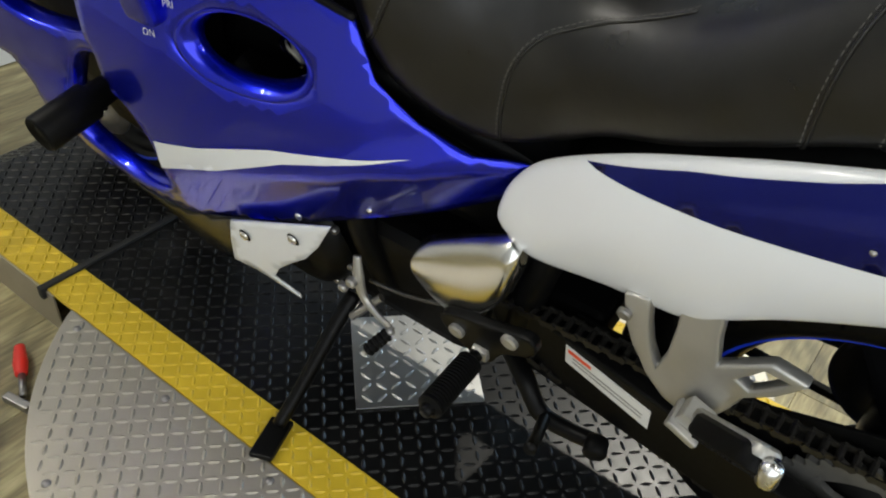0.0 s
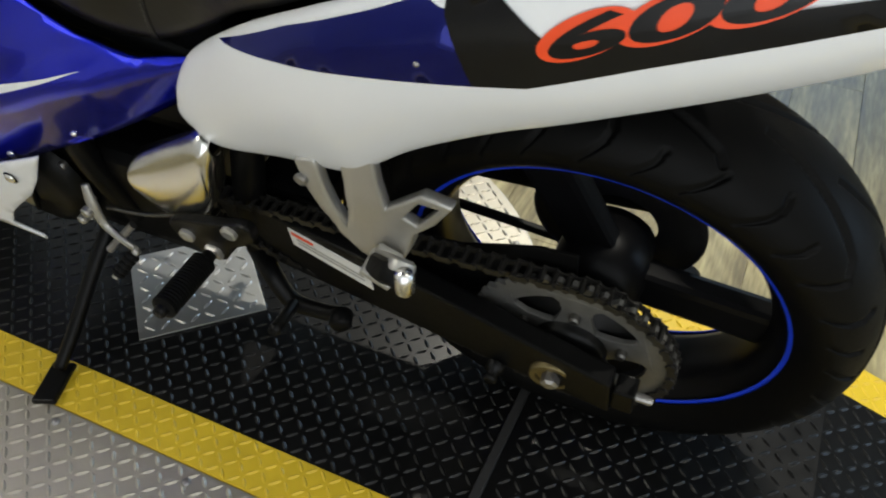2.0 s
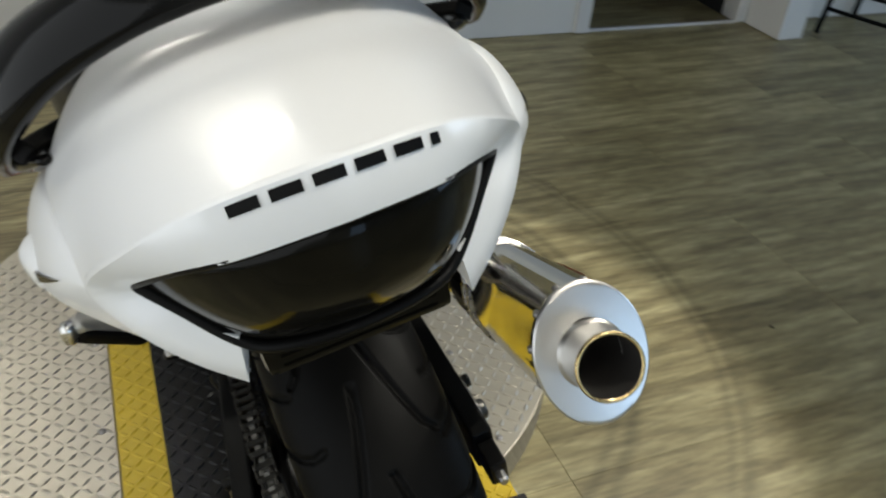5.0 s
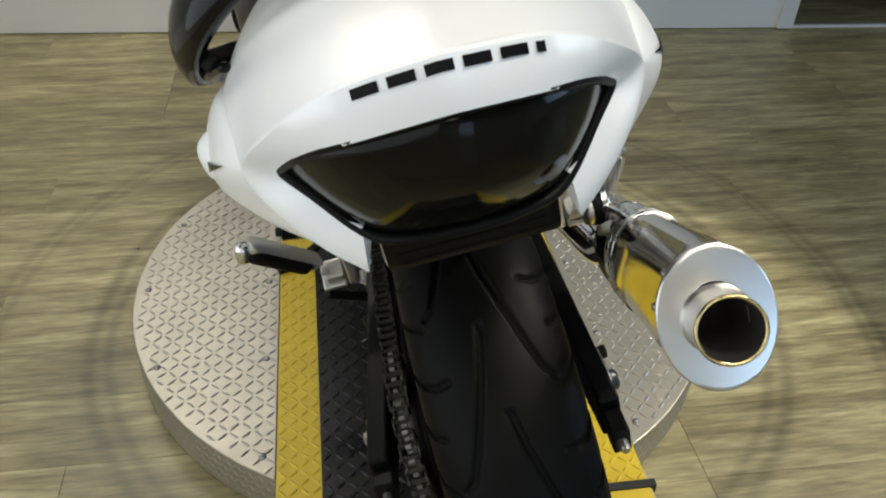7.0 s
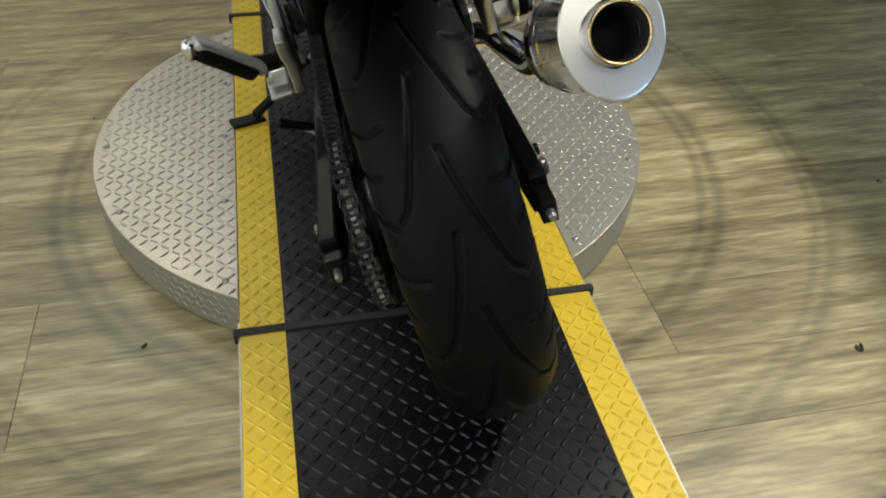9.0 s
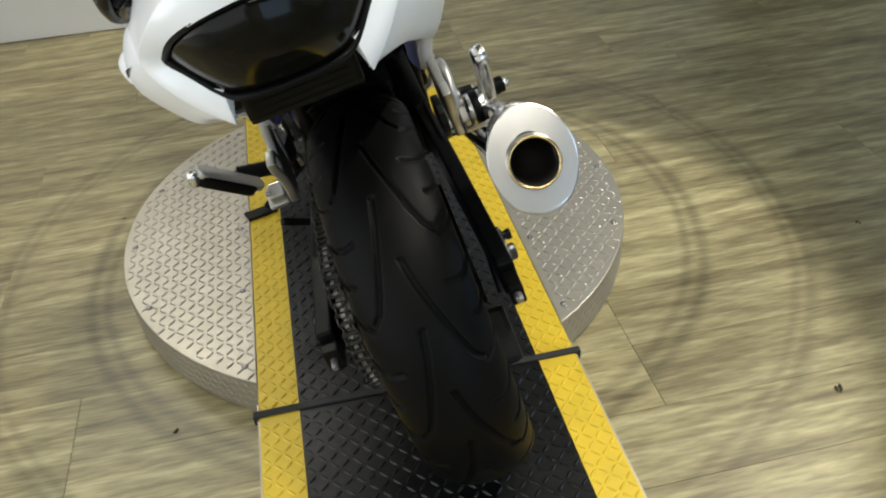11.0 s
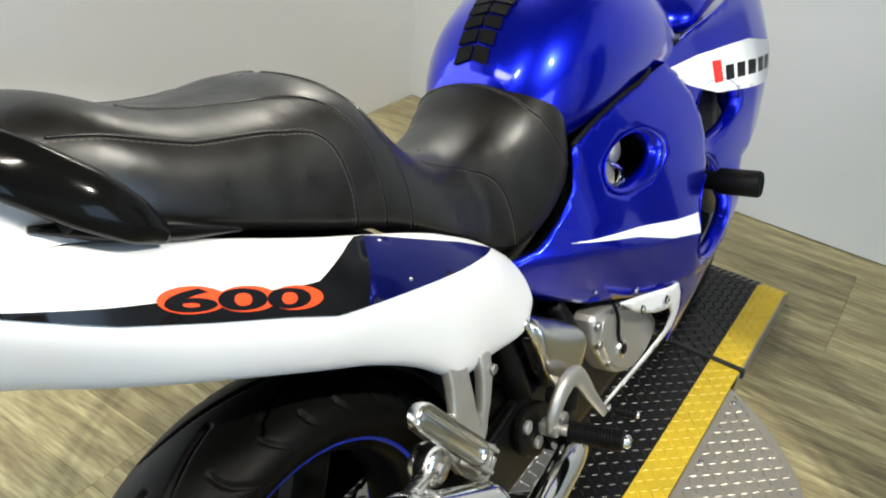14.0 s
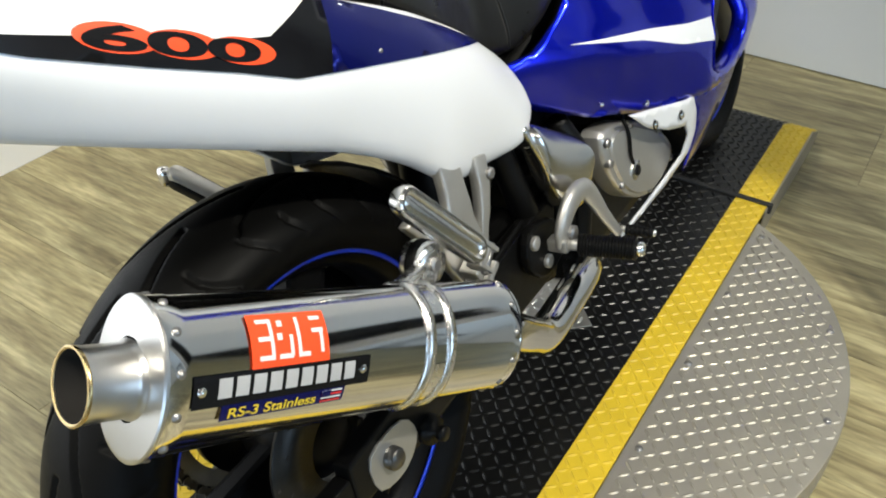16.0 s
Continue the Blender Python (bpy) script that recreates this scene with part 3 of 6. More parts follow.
def groove_depth(u, s):
    best = 0.0
    for flip, sh, line, w in GROOVES:
        v = s * flip
        if v < 0:
            continue
        uu = (u / PITCH + sh) % 1.0 * PITCH
        for base in (uu, uu + PITCH):
            for (a, b), (c, d) in zip(line, line[1:]):
                if not (min(a, c) - w < base < max(a, c) + w and min(b, d) - w < v < max(b, d) + w):
                    continue
                t = max(0, min(1, ((base - a) * (c - a) + (v - b) * (d - b)) / ((c - a) ** 2 + (d - b) ** 2)))
                e = math.hypot(base - a - t * (c - a), v - b - t * (d - b))
                if e < w:
                    best = max(best, 0.0056 * min(1.0, 2.2 * (1 - e / w)))
    return best


def wheel(y, z, radius, half, depth, name, label, fine, left_disc=True):
    w = part(name, box_bm(-0.001, 0.001, -0.001, 0.001, -0.001, 0.001), RIMBLK, bike, label)
    w.location = (0, y, z)
    v, f = tyre_surface(radius, half, depth, 720 if fine else 96, 92 if fine else 20, groove_depth if fine else (lambda a, b: 0.0))
    fix_normals(mesh_ob("tyre", v, f, RUBBER, w, "black road tyre with cut grooves", smooth=True))
    rb = radius - depth - 0.044
    hw = half * 0.70
    rim = [(rb + 0.004, -hw), (rb + 0.002, -hw + 0.008), (rb - 0.012, -hw + 0.014), (rb - 0.022, -0.03), (rb - 0.022, 0.03), (rb - 0.012, hw - 0.014), (rb + 0.002, hw - 0.008), (rb + 0.004, hw)]
    inner = [(r - 0.006, h) for r, h in reversed(rim)]
    v, f = lathe(rim + inner, 72, closed=True)
    fix_normals(mesh_ob("rim", v, f, RIMBLK, w, "black cast wheel rim", smooth=True))
    for s in (-1, 1):
        v, f = lathe([(rb + 0.008, s * (hw + 0.0005)), (rb + 0.008, s * (hw + 0.002)), (rb - 0.0055, s * (hw + 0.002)), (rb - 0.0055, s * (hw + 0.0005))], 72, closed=True)
        fix_normals(mesh_ob("rim_tape", v, f, RIMBLUE, w, "thin blue rim stripe", smooth=True))
    for k in range(3):
        a = math.radians(64 + 120 * k)
        bm = box_bm(-0.018, 0.018, 0.03, rb - 0.015, -0.027, 0.027, 0.009)
        for q in bm.verts:
            g = 1.0 + 0.5 * abs(q.co.y / rb - 0.5)
            q.co.z *= g
            q.co.z += 0.02 * math.sin(q.co.y / rb * 3)
        part("spoke", moved(bm, Matrix.Rotation(a, 4, "X")), RIMBLK, w, smooth=False)
    v, f = lathe([(0.0, -0.06), (0.03, -0.06), (0.058, -0.052), (0.064, 0.0), (0.058, 0.052), (0.03, 0.06), (0.0, 0.06)], 32)
    fix_normals(mesh_ob("hub", v, f, RIMBLK, w, smooth=True))
    return w


rear = wheel(AXLE_Y, AXLE_Z, TYRE_R, 0.084, 0.047, "rear_wheel", "rear wheel with wide road tyre and blue rim stripe", True)
front = wheel(FRONT_Y, 0.318, 0.318, 0.062, 0.036, "front_wheel", "front wheel with road tyre and blue rim stripe", False)

# ---- white tail
TAIL = [  # y, half profile: top edge, shoulder, upper side, crease, lower side, bottom edge, inner return
    (-0.240, [(0.130, 0.600), (0.134, 0.598), (0.137, 0.592), (0.138, 0.586), (0.137, 0.580), (0.135, 0.575), (0.128, 0.576)]),
    (-0.253, [(0.124, 0.638), (0.132, 0.634), (0.139, 0.616), (0.142, 0.596), (0.142, 0.576), (0.137, 0.558), (0.126, 0.560)]),
    (-0.290, [(0.121, 0.684), (0.131, 0.680), (0.142, 0.655), (0.149, 0.622), (0.151, 0.580), (0.145, 0.544), (0.127, 0.548)]),
    (-0.380, [(0.134, 0.748), (0.146, 0.744), (0.159, 0.718), (0.168, 0.680), (0.162, 0.620), (0.145, 0.555), (0.122, 0.560)]),
    (-0.470, [(0.146, 0.798), (0.158, 0.795), (0.172, 0.768), (0.181, 0.728), (0.174, 0.655), (0.155, 0.574), (0.130, 0.580)]),
    (-0.510, [(0.150, 0.818), (0.162, 0.815), (0.176, 0.788), (0.185, 0.742), (0.176, 0.674), (0.156, 0.606), (0.132, 0.612)]),
    (-0.560, [(0.154, 0.840), (0.166, 0.838), (0.180, 0.808), (0.188, 0.758), (0.177, 0.702), (0.156, 0.648), (0.132, 0.654)]),
    (-0.640, [(0.157, 0.872), (0.170, 0.870), (0.183, 0.842), (0.191, 0.788), (0.177, 0.744), (0.157, 0.700), (0.133, 0.706)]),
    (-0.720, [(0.156, 0.903), (0.168, 0.901), (0.182, 0.872), (0.191, 0.815), (0.177, 0.778), (0.156, 0.742), (0.134, 0.747)]),
    (-0.860, [(0.139, 0.960), (0.153, 0.957), (0.169, 0.932), (0.181, 0.880), (0.168, 0.848), (0.146, 0.812), (0.126, 0.817)]),
    (-0.940, [(0.133, 0.988), (0.147, 0.981), (0.162, 0.957), (0.173, 0.918), (0.153, 0.886), (0.131, 0.853), (0.112, 0.857)]),
    (-1.000, [(0.126, 0.996), (0.135, 0.990), (0.145, 0.972), (0.153, 0.950), (0.133, 0.917), (0.109, 0.883), (0.091, 0.887)]),
    (-1.050, [(0.118, 0.985), (0.119, 0.984), (0.120, 0.983), (0.121, 0.982), (0.109, 0.955, -1.062), (0.066, 0.911, -1.083), (0.060, 0.915, -1.080)]),
]


def tail_surface():
    """The tail's side as x = f(y, z), for the lettering and colours laid on it."""
    pts = [(y, q[1], q[0]) for y, p in TAIL[1:12] for q in p[1:6]]
    return thin_plate(pts)


TAIL_F = tail_surface()
for side in (1, -1):
    paths = [smooth_path([(p[k][0], p[k][2] if len(p[k]) > 2 else y, p[k][1]) for y, p in TAIL], 5) for k in range(7)]
    secs = [[Vector((side * paths[k][i].x, paths[k][i].y, paths[k][i].z)) for k in range(7)] for i in range(len(paths[0]))]
    v, f = bridge_loft(secs, ring=False)
    f.append(tuple(range(7)))
    cowl = fix_normals(mesh_ob("tail_panel", v, f, WHITE, bike, "glossy white tail side panel", smooth=True))
    if sum(p.normal.x * p.area for p in cowl.data.polygons) * side < 0:
        cowl.data.flip_normals()
    so = cowl.modifiers.new("thickness", "SOLIDIFY")
    so.thickness, so.offset = 0.003, -1
    su = cowl.modifiers.new("round", "SUBSURF")
    su.levels = su.render_levels = 2

# top of the tail behind the seat, with a sharp crest over the lamp
CREST = [(0, -1.142, 1.064), (0.05, -1.127, 1.053), (0.092, -1.092, 1.022), (0.121, -1.050, 0.982)]
FRAME_OUT = CREST + [(0.109, -1.062, 0.955), (0.088, -1.074, 0.930), (0.066, -1.083, 0.911)]
FRAME_IN = [(0, -1.146, 1.035), (0.045, -1.132, 1.026), (0.077, -1.101, 1.008), (0.098, -1.064, 0.982), (0.086, -1.073, 0.966), (0.073, -1.081, 0.955), (0.061, -1.088, 0.948)]


def both(half, n):
    path = smooth_path(half, n)
    return [Vector((-q.x, q.y, q.z)) for q in reversed(path[1:])] + path


crest = both(CREST, 5)
rows = []
for y, w, ze, zc in ((-0.84, 0.143, 0.950, 1.000), (-0.90, 0.139, 0.975, 1.040), (-0.925, 0.137, 0.984, 1.064), (-0.942, 0.136, 0.988, 1.066), (-0.962, 0.133, 0.991, 1.049), (-1.00, 0.128, 0.997, 1.060)):
    rows.append([Vector((s * w, y, ze + (zc - ze) * (1 - abs(s) ** 2.8))) for s in (q.x / 0.121 for q in crest)])
for t in (0.35, 0.7, 0.93):
    rows.append([a.lerp(b, t) + Vector((0, 0, 0.016 * t * (1 - t) * (1 - abs(b.x) / 0.121))) for a, b in zip(rows[5], crest)])
rows.append([q + Vector((0, 0.0006, 0.0002)) for q in crest])
v, f = bridge_loft(rows, ring=False)
hump = fix_normals(mesh_ob("tail_top", v, f, WHITE, bike, "glossy white tail top", smooth=True))
su = hump.modifiers.new("round", "SUBSURF")
su.levels = su.render_levels = 1
# rear frame round the lamp
fo, fi = both(FRAME_OUT, 5), both(FRAME_IN, 5)
mid = [a.lerp(b, 0.5) + Vector((0, -0.003, 0.001)) for a, b in zip(fo, fi)]
back = [q + Vector((-0.12 * q.x, 0.014, -0.001)) for q in fi]
frame_rows = [[q + Vector((0, 0.004, 0)) for q in fo], fo, [a.lerp(b, 0.08) + Vector((0, -0.0014, 0)) for a, b in zip(fo, mid)], mid, fi, back]
v, f = bridge_loft(frame_rows, ring=False)
frame_ob = hard(fix_normals(mesh_ob("lamp_surround", v, f, WHITE, bike, "white lamp surround with dark lettering bars", smooth=True)))
# close the two tips
for k in (0, -1):
    tip = [r[k] for r in frame_rows] + [frame_rows[0][k] + Vector((0, 0.03, 0.004))]
    mesh_ob("tip_end", tip, [tuple(range(len(tip)))], WHITE, frame_ob)

# tail lamp: smoked lens inside the surround
top_n = 15
tops = both(FRAME_IN[:4], 5)
lows = both([(0, -1.106, 0.938), (0.036, -1.102, 0.939), (0.061, -1.090, 0.944), (0.098, -1.064, 0.9815)], 5)
lens_rows = []
for k in range(9):
    a = k / 8
    lens_rows.append([p.lerp(q, a) + Vector((0, 0.008 - 0.020 * math.sin(a * math.pi) * (1 - (p.x / 0.1) ** 2), 0)) for p, q in zip(tops, lows)])
v, f = bridge_loft(lens_rows, ring=False)
lamp = fix_normals(mesh_ob("tail_lamp", v, f, LENS, bike, "smoked dark tail lamp lens", smooth=True))
lamp.modifiers.new("thickness", "SOLIDIFY").thickness = 0.003
for edge_row in (lens_rows[0], lens_rows[-1]):
    v, f = tube([q + Vector((0, -0.004, 0)) for q in edge_row[::2]], 0.0035, 8)
    mesh_ob("lamp_seal", v, f, PLASTIC, lamp, smooth=True)
# dark plate below the lamp, and the underside of the tail
under = part("lamp_underside", box_bm(-0.056, 0.056, -1.078, -1.00, 0.900, 0.944, 0.006), LENS, bike, "dark ribbed panel below the tail lamp")
for k in range(4):
    part("rib", box_bm(-0.046, 0.046, -1.0792, -1.077, 0.906 + k * 0.007, 0.9078 + k * 0.007), LENS, under)
st = [(-0.30, [(0, 0.66), (0.09, 0.65), (0.095, 0.60), (0, 0.60)]), (-0.50, [(0, 0.80), (0.12, 0.79), (0.125, 0.66), (0, 0.690)]), (-0.70, [(0, 0.88), (0.12, 0.87), (0.125, 0.75), (0, 0.775)]),
      (-0.90, [(0, 0.97), (0.105, 0.96), (0.11, 0.84), (0, 0.855)]), (-1.04, [(0, 0.99), (0.085, 0.98), (0.085, 0.905), (0, 0.90)])]
body_loft("undertail", st, PLASTIC, bike, "black plastic undertail and rear guard", n=3, sub=0)


# ---- colours and lettering on the tail
def glyph_mesh(text, size, spacing=1.0, bold=0.0):
    """Flat mesh of built-in letters: vertices (x, y) and faces, centred."""
    cu = bpy.data.curves.new("lettering", "FONT")
    cu.body, cu.size, cu.space_character, cu.offset, cu.align_x, cu.align_y = text, size, spacing, bold, "CENTER", "CENTER"
    cu.resolution_u = 6
    ob = bpy.data.objects.new("lettering", cu)
    scene.collection.objects.link(ob)
    dg = bpy.context.evaluated_depsgraph_get()
    me = bpy.data.meshes.new_from_object(ob.evaluated_get(dg))
    bpy.data.objects.remove(ob)
    bm = bmesh.new()
    bm.from_mesh(me)
    bpy.data.meshes.remove(me)
    bmesh.ops.remove_doubles(bm, verts=bm.verts, dist=1e-5)
    bmesh.ops.triangulate(bm, faces=bm.faces)
    for _ in range(3):
        long = [e for e in bm.edges if e.calc_length() > size * 0.18]
        if long:
            bmesh.ops.subdivide_edges(bm, edges=long, cuts=1)
            bmesh.ops.triangulate(bm, faces=bm.faces)
    v, f = [tuple(q.co) for q in bm.verts], []
    bm.verts.index_update()
    for q in bm.faces:
        f.append(tuple(w.index for w in q.verts))
    bm.free()
    mx = (min(q[0] for q in v) + max(q[0] for q in v)) / 2
    my = (min(q[1] for q in v) + max(q[1] for q in v)) / 2
    return [(q[0] - mx, q[1] - my, q[2]) for q in v], f


def letter_on(name, text, size, place, parent, material, widen=1.0, spacing=1.0, bold=0.0, label=""):
    """Letters laid on a surface: place(u, v) gives the point for u along and v up."""
    v, f = glyph_mesh(text, size, spacing, bold)
    return mesh_ob(name, [place(a * widen, b) for a, b, _ in v], f, material, parent, label)


panels = [o for o in bike.children if o.name.startswith("tail_panel")]
dg = bpy.context.evaluated_depsgraph_get()
TREES = {side: BVHTree.FromObject(cowl, dg) for cowl, side in zip(panels, (1, -1))}


def tail_x(y, z, side):
    """How far out the tail's side panel stands at (y, z)."""
    hit = TREES[side].ray_cast(Vector((side * 0.5, y, z)), Vector((-side, 0, 0)))
    return side * hit[0].x if hit[0] else TAIL_F(y, z)


for cowl, side in zip(panels, (1, -1)):
    # the dark flash, navy ahead and black behind
    dn = -0.015 if side > 0 else 0.015
    sheet("flash", [(-0.345, 0.722), (-0.370, 0.736), (-0.450, 0.780), (-0.550, 0.829), (-0.625 + dn, 0.866 - dn * 0.45), (-0.655 + dn, 0.800 - dn * 0.45)], lambda y, z, w=side: tail_x(y, z, w), side, NAVY, cowl, thick=0, lift=0.0018, label="navy flash decal")
    sheet("flash", [(-0.625 + dn, 0.866 - dn * 0.45), (-0.664 + dn * (-0.6 if side > 0 else 1), 0.884 - (0.006 if side > 0 else dn * 0.45)), (-0.712 + dn, 0.856 - dn * 0.45), (-0.760, 0.872), (-0.850, 0.906), (-0.930, 0.936), (-1.025, 0.974), (-0.930, 0.920), (-0.850, 0.882), (-0.770, 0.846), (-0.700 + dn, 0.812 - dn * 0.45), (-0.655 + dn, 0.800 - dn * 0.45)], lambda y, z, w=side: tail_x(y, z, w), side, BLACKP, cowl, thick=0, lift=0.0018, label="black flash decal")

    def spot(u, v, s=side, lift=0.0026, dn=dn):
        k = 0.88 if s > 0 else 0.93
        y, z = -0.797 + dn + s * u * k * 0.92 + (0.004 if s < 0 else 0.0), 0.886 - s * u * k * 0.43 + v * (0.66 if s > 0 else 0.93)
        return (s * (tail_x(y, z, s) + lift), y, z)
    for k, cx in enumerate((-0.063, 0.0, 0.063)):
        ring = [(cx + 0.0385 * math.cos(a) + 0.006 * math.sin(a), 0.0192 * math.sin(a)) for a in np.linspace(0, 2 * math.pi, 28, endpoint=False)]
        fan = [spot(cx, 0.0, side, 0.0023 + 0.0001 * k)] + [spot(cx + (a - cx) * 0.55, b * 0.55, side, 0.0023 + 0.0001 * k) for a, b in ring] + [spot(a, b, side, 0.0023 + 0.0001 * k) for a, b in ring]
        fc = [(0, 1 + i, 1 + (i + 1) % 28) for i in range(28)] + [(1 + i, 29 + i, 29 + (i + 1) % 28, 1 + (i + 1) % 28) for i in range(28)]
        mesh_ob("number_outline", fan, fc, ORANGE, cowl, "orange number outline")
    letter_on("number", "600", 0.084, lambda a, b: spot(a + (-0.006 if side > 0 else 0.004) + b * 0.14, b * 0.50, side, 0.0031), cowl, BLACKP, widen=1.42 if side > 0 else 1.50, spacing=1.0, bold=0.0026, label="black number 600")
    for y, z in ((-0.592, 0.800),):
        v, f = lathe([(0.0, 0.002), (0.002, 0.0016), (0.0028, 0.0)], 12)
        mesh_ob("rivet", turned(v, pose(side * (tail_x(y, z, side) + 0.002), y, z, 0, 0, 0 if side > 0 else 180)), f, STEEL, cowl, smooth=True)


# small moulded fin on the left panel
nrm = Vector((-0.93, -0.13, 0.36)).normalized()
run = Vector((0.10, -0.90, 0.42))
run = (run - nrm * run.dot(nrm)).normalized()
rise = run.cross(nrm) if run.cross(nrm).z > 0 else nrm.cross(run)
rings = []
for r, out in ((1.06, -0.004), (1.0, 0.0005), (0.74, 0.004), (0.48, 0.0065), (0.26, 0.008), (0.06, 0.0085)):
    c = Vector((-0.157, -0.964, 0.953)) + nrm * out - run * 0.9 * out + rise * 0.25 * out
    rings.append([c + run * (0.021 * r * math.cos(q)) + rise * (0.0165 * r * math.sin(q)) for q in np.linspace(0, 2 * math.pi, 28, endpoint=False)])
v, f = bridge_loft(rings)
fix_normals(mesh_ob("moulded_fin", v, f, WHITE, panels[1], "small white moulded fin", smooth=True))

for k in range(6):      # dark bars where the maker's name stands
    u0 = -0.045 + k * 0.0172
    w = 0.0130 if k < 5 else 0.0045
    quad = []
    for b in (0.12, 0.30):
        for a in (0.0, 0.5, 1.0):
            x = u0 + w * a + (0.003 if b < 0.5 else 0.0)
            i = min(range(len(fo) - 1), key=lambda j: abs(fo[j].x - x) if abs(fo[j].x) < 0.10 and fo[j].z > 1.0 else 9)
            q = fo[i].lerp(mid[i], b * 2) if b <= 0.5 else mid[i].lerp(fi[i], b * 2 - 1)
            j = i + 1 if fo[i].x < x else i - 1
            r = fo[j].lerp(mid[j], b * 2) if b <= 0.5 else mid[j].lerp(fi[j], b * 2 - 1)
            t = (x - q.x) / (r.x - q.x) if abs(r.x - q.x) > 1e-6 else 0
            quad.append(q.lerp(r, t) + Vector((0, -0.0016, 0.0003)))
    mesh_ob("lettering_bar", quad, [(0, 1, 4, 3), (1, 2, 5, 4)], PLASTIC, frame_ob)

# ---- seat
SEAT = [  # y, middle height, half width, height of the lower edge
    (-0.945, 1.056, 0.075, 1.030), (-0.92, 1.082, 0.100, 1.000), (-0.86, 1.082, 0.124, 0.962), (-0.78, 1.046, 0.138, 0.928), (-0.68, 1.030, 0.148, 0.885),
    (-0.60, 1.032, 0.150, 0.852), (-0.55, 1.012, 0.148, 0.832), (-0.49, 0.945, 0.142, 0.800), (-0.42, 0.885, 0.132, 0.762), (-0.35, 0.855, 0.115, 0.725),
    (-0.29, 0.853, 0.103, 0.680), (-0.22, 0.870, 0.116, 0.655), (-0.16, 0.900, 0.132, 0.672), (-0.10, 0.922, 0.139, 0.718), (-0.065, 0.930, 0.125, 0.775), (-0.045, 0.925, 0.110, 0.81)]
st = []
for y, zc, w, zb in SEAT:
    h = zc - zb
    st.append((y, [(0, zc), (w * 0.35, zc - 0.015 * h), (w * 0.68, zc - 0.09 * h), (w * 0.90, zc - 0.27 * h), (w * 1.0, zc - 0.55 * h), (w * 1.01, zb + 0.12 * h), (w * 0.97, zb), (0, zb)]))
seat = body_loft("seat", st, VINYL, bike, "stepped black vinyl seat with stitched seams", n=4, sub=2)


def seat_point(y, a):
    """A point on the seat: a runs from the middle (0) to the lower edge (1); negative: the left side."""
    ys = [q[0] for q in SEAT]
    zc, w, zb = (float(np.interp(y, ys, [q[k] for q in SEAT])) for k in (1, 2, 3))
    h = zc - zb
    prof = [(0, zc), (w * 0.35, zc - 0.015 * h), (w * 0.68, zc - 0.09 * h), (w * 0.90, zc - 0.27 * h), (w, zc - 0.55 * h), (w * 1.01, zb + 0.12 * h), (w * 0.97, zb)]
    t = abs(a) * 6
    i = min(5, int(t))
    x = prof[i][0] + (prof[i + 1][0] - prof[i][0]) * (t - i)
    z = prof[i][1] + (prof[i + 1][1] - prof[i][1]) * (t - i)
    return Vector((math.copysign(x, a) if a else 0.0, y, z))


dg = bpy.context.evaluated_depsgraph_get()
seat_tree = BVHTree.FromObject(seat, dg)


def seam(line, double=False):
    """A welted seam with its stitches, laid on the seat along (y, a) points."""
    pts = smooth_path([(y, a, 0) for y, a in line], 14)
    on = []
    for p in pts:
        q, nrm, _, _ = seat_tree.find_nearest(seat_point(p.x, p.y))
        on.append((q, nrm))
    v, f = tube([q + 0.0003 * n for q, n in on], 0.0017, 6, curved=False)
    mesh_ob("seam", v, f, VINYL, seat, smooth=True)
    verts, faces, walked, nxt = [], [], 0.0, 0.0
    for (q0, n0), (q1, n1) in zip(on, on[1:]):
        d = (q1 - q0)
        L = d.length
        while nxt < walked + L and L > 1e-6:
            c = q0 + d * ((nxt - walked) / L)
            dd, sd = d.normalized(), d.normalized().cross(n0)
            for off in (0.0042,):
                b = len(verts)
                c2 = c + sd * off + n0 * 0.0006
                verts += [c2 - dd * 0.0022 - sd * 0.0005, c2 + dd * 0.0022 - sd * 0.0005, c2 + dd * 0.0022 + sd * 0.0005, c2 - dd * 0.0022 + sd * 0.0005]
                faces.append((b, b + 1, b + 2, b + 3))
            nxt += 0.0068
        walked += L
    tagged(mesh_ob("stitching", verts, faces, STITCH, seat), kind="stuff")


for s in (1, -1):
    seam([(-0.90, s * 0.50), (-0.84, s * 0.50), (-0.76, s * 0.47), (-0.69, s * 0.46), (-0.64, s * 0.52), (-0.622, s * 0.68), (-0.62, s * 0.96)])
    seam([(-0.80, s * 0.16), (-0.72, s * 0.20), (-0.65, s * 0.27), (-0.60, s * 0.42), (-0.575, s * 0.62), (-0.57, s * 0.96)])
    seam([(-0.585, s * 0.02), (-0.575, s * 0.25), (-0.545, s * 0.45), (-0.525, s * 0.65), (-0.52, s * 0.96)])
    seam([(-0.40, s * 0.30), (-0.33, s * 0.38), (-0.26, s * 0.55), (-0.235, s * 0.75), (-0.23, s * 0.96)])
    seam([(-0.15, s * 0.02), (-0.15, s * 0.35), (-0.12, s * 0.62), (-0.085, s * 0.85)])

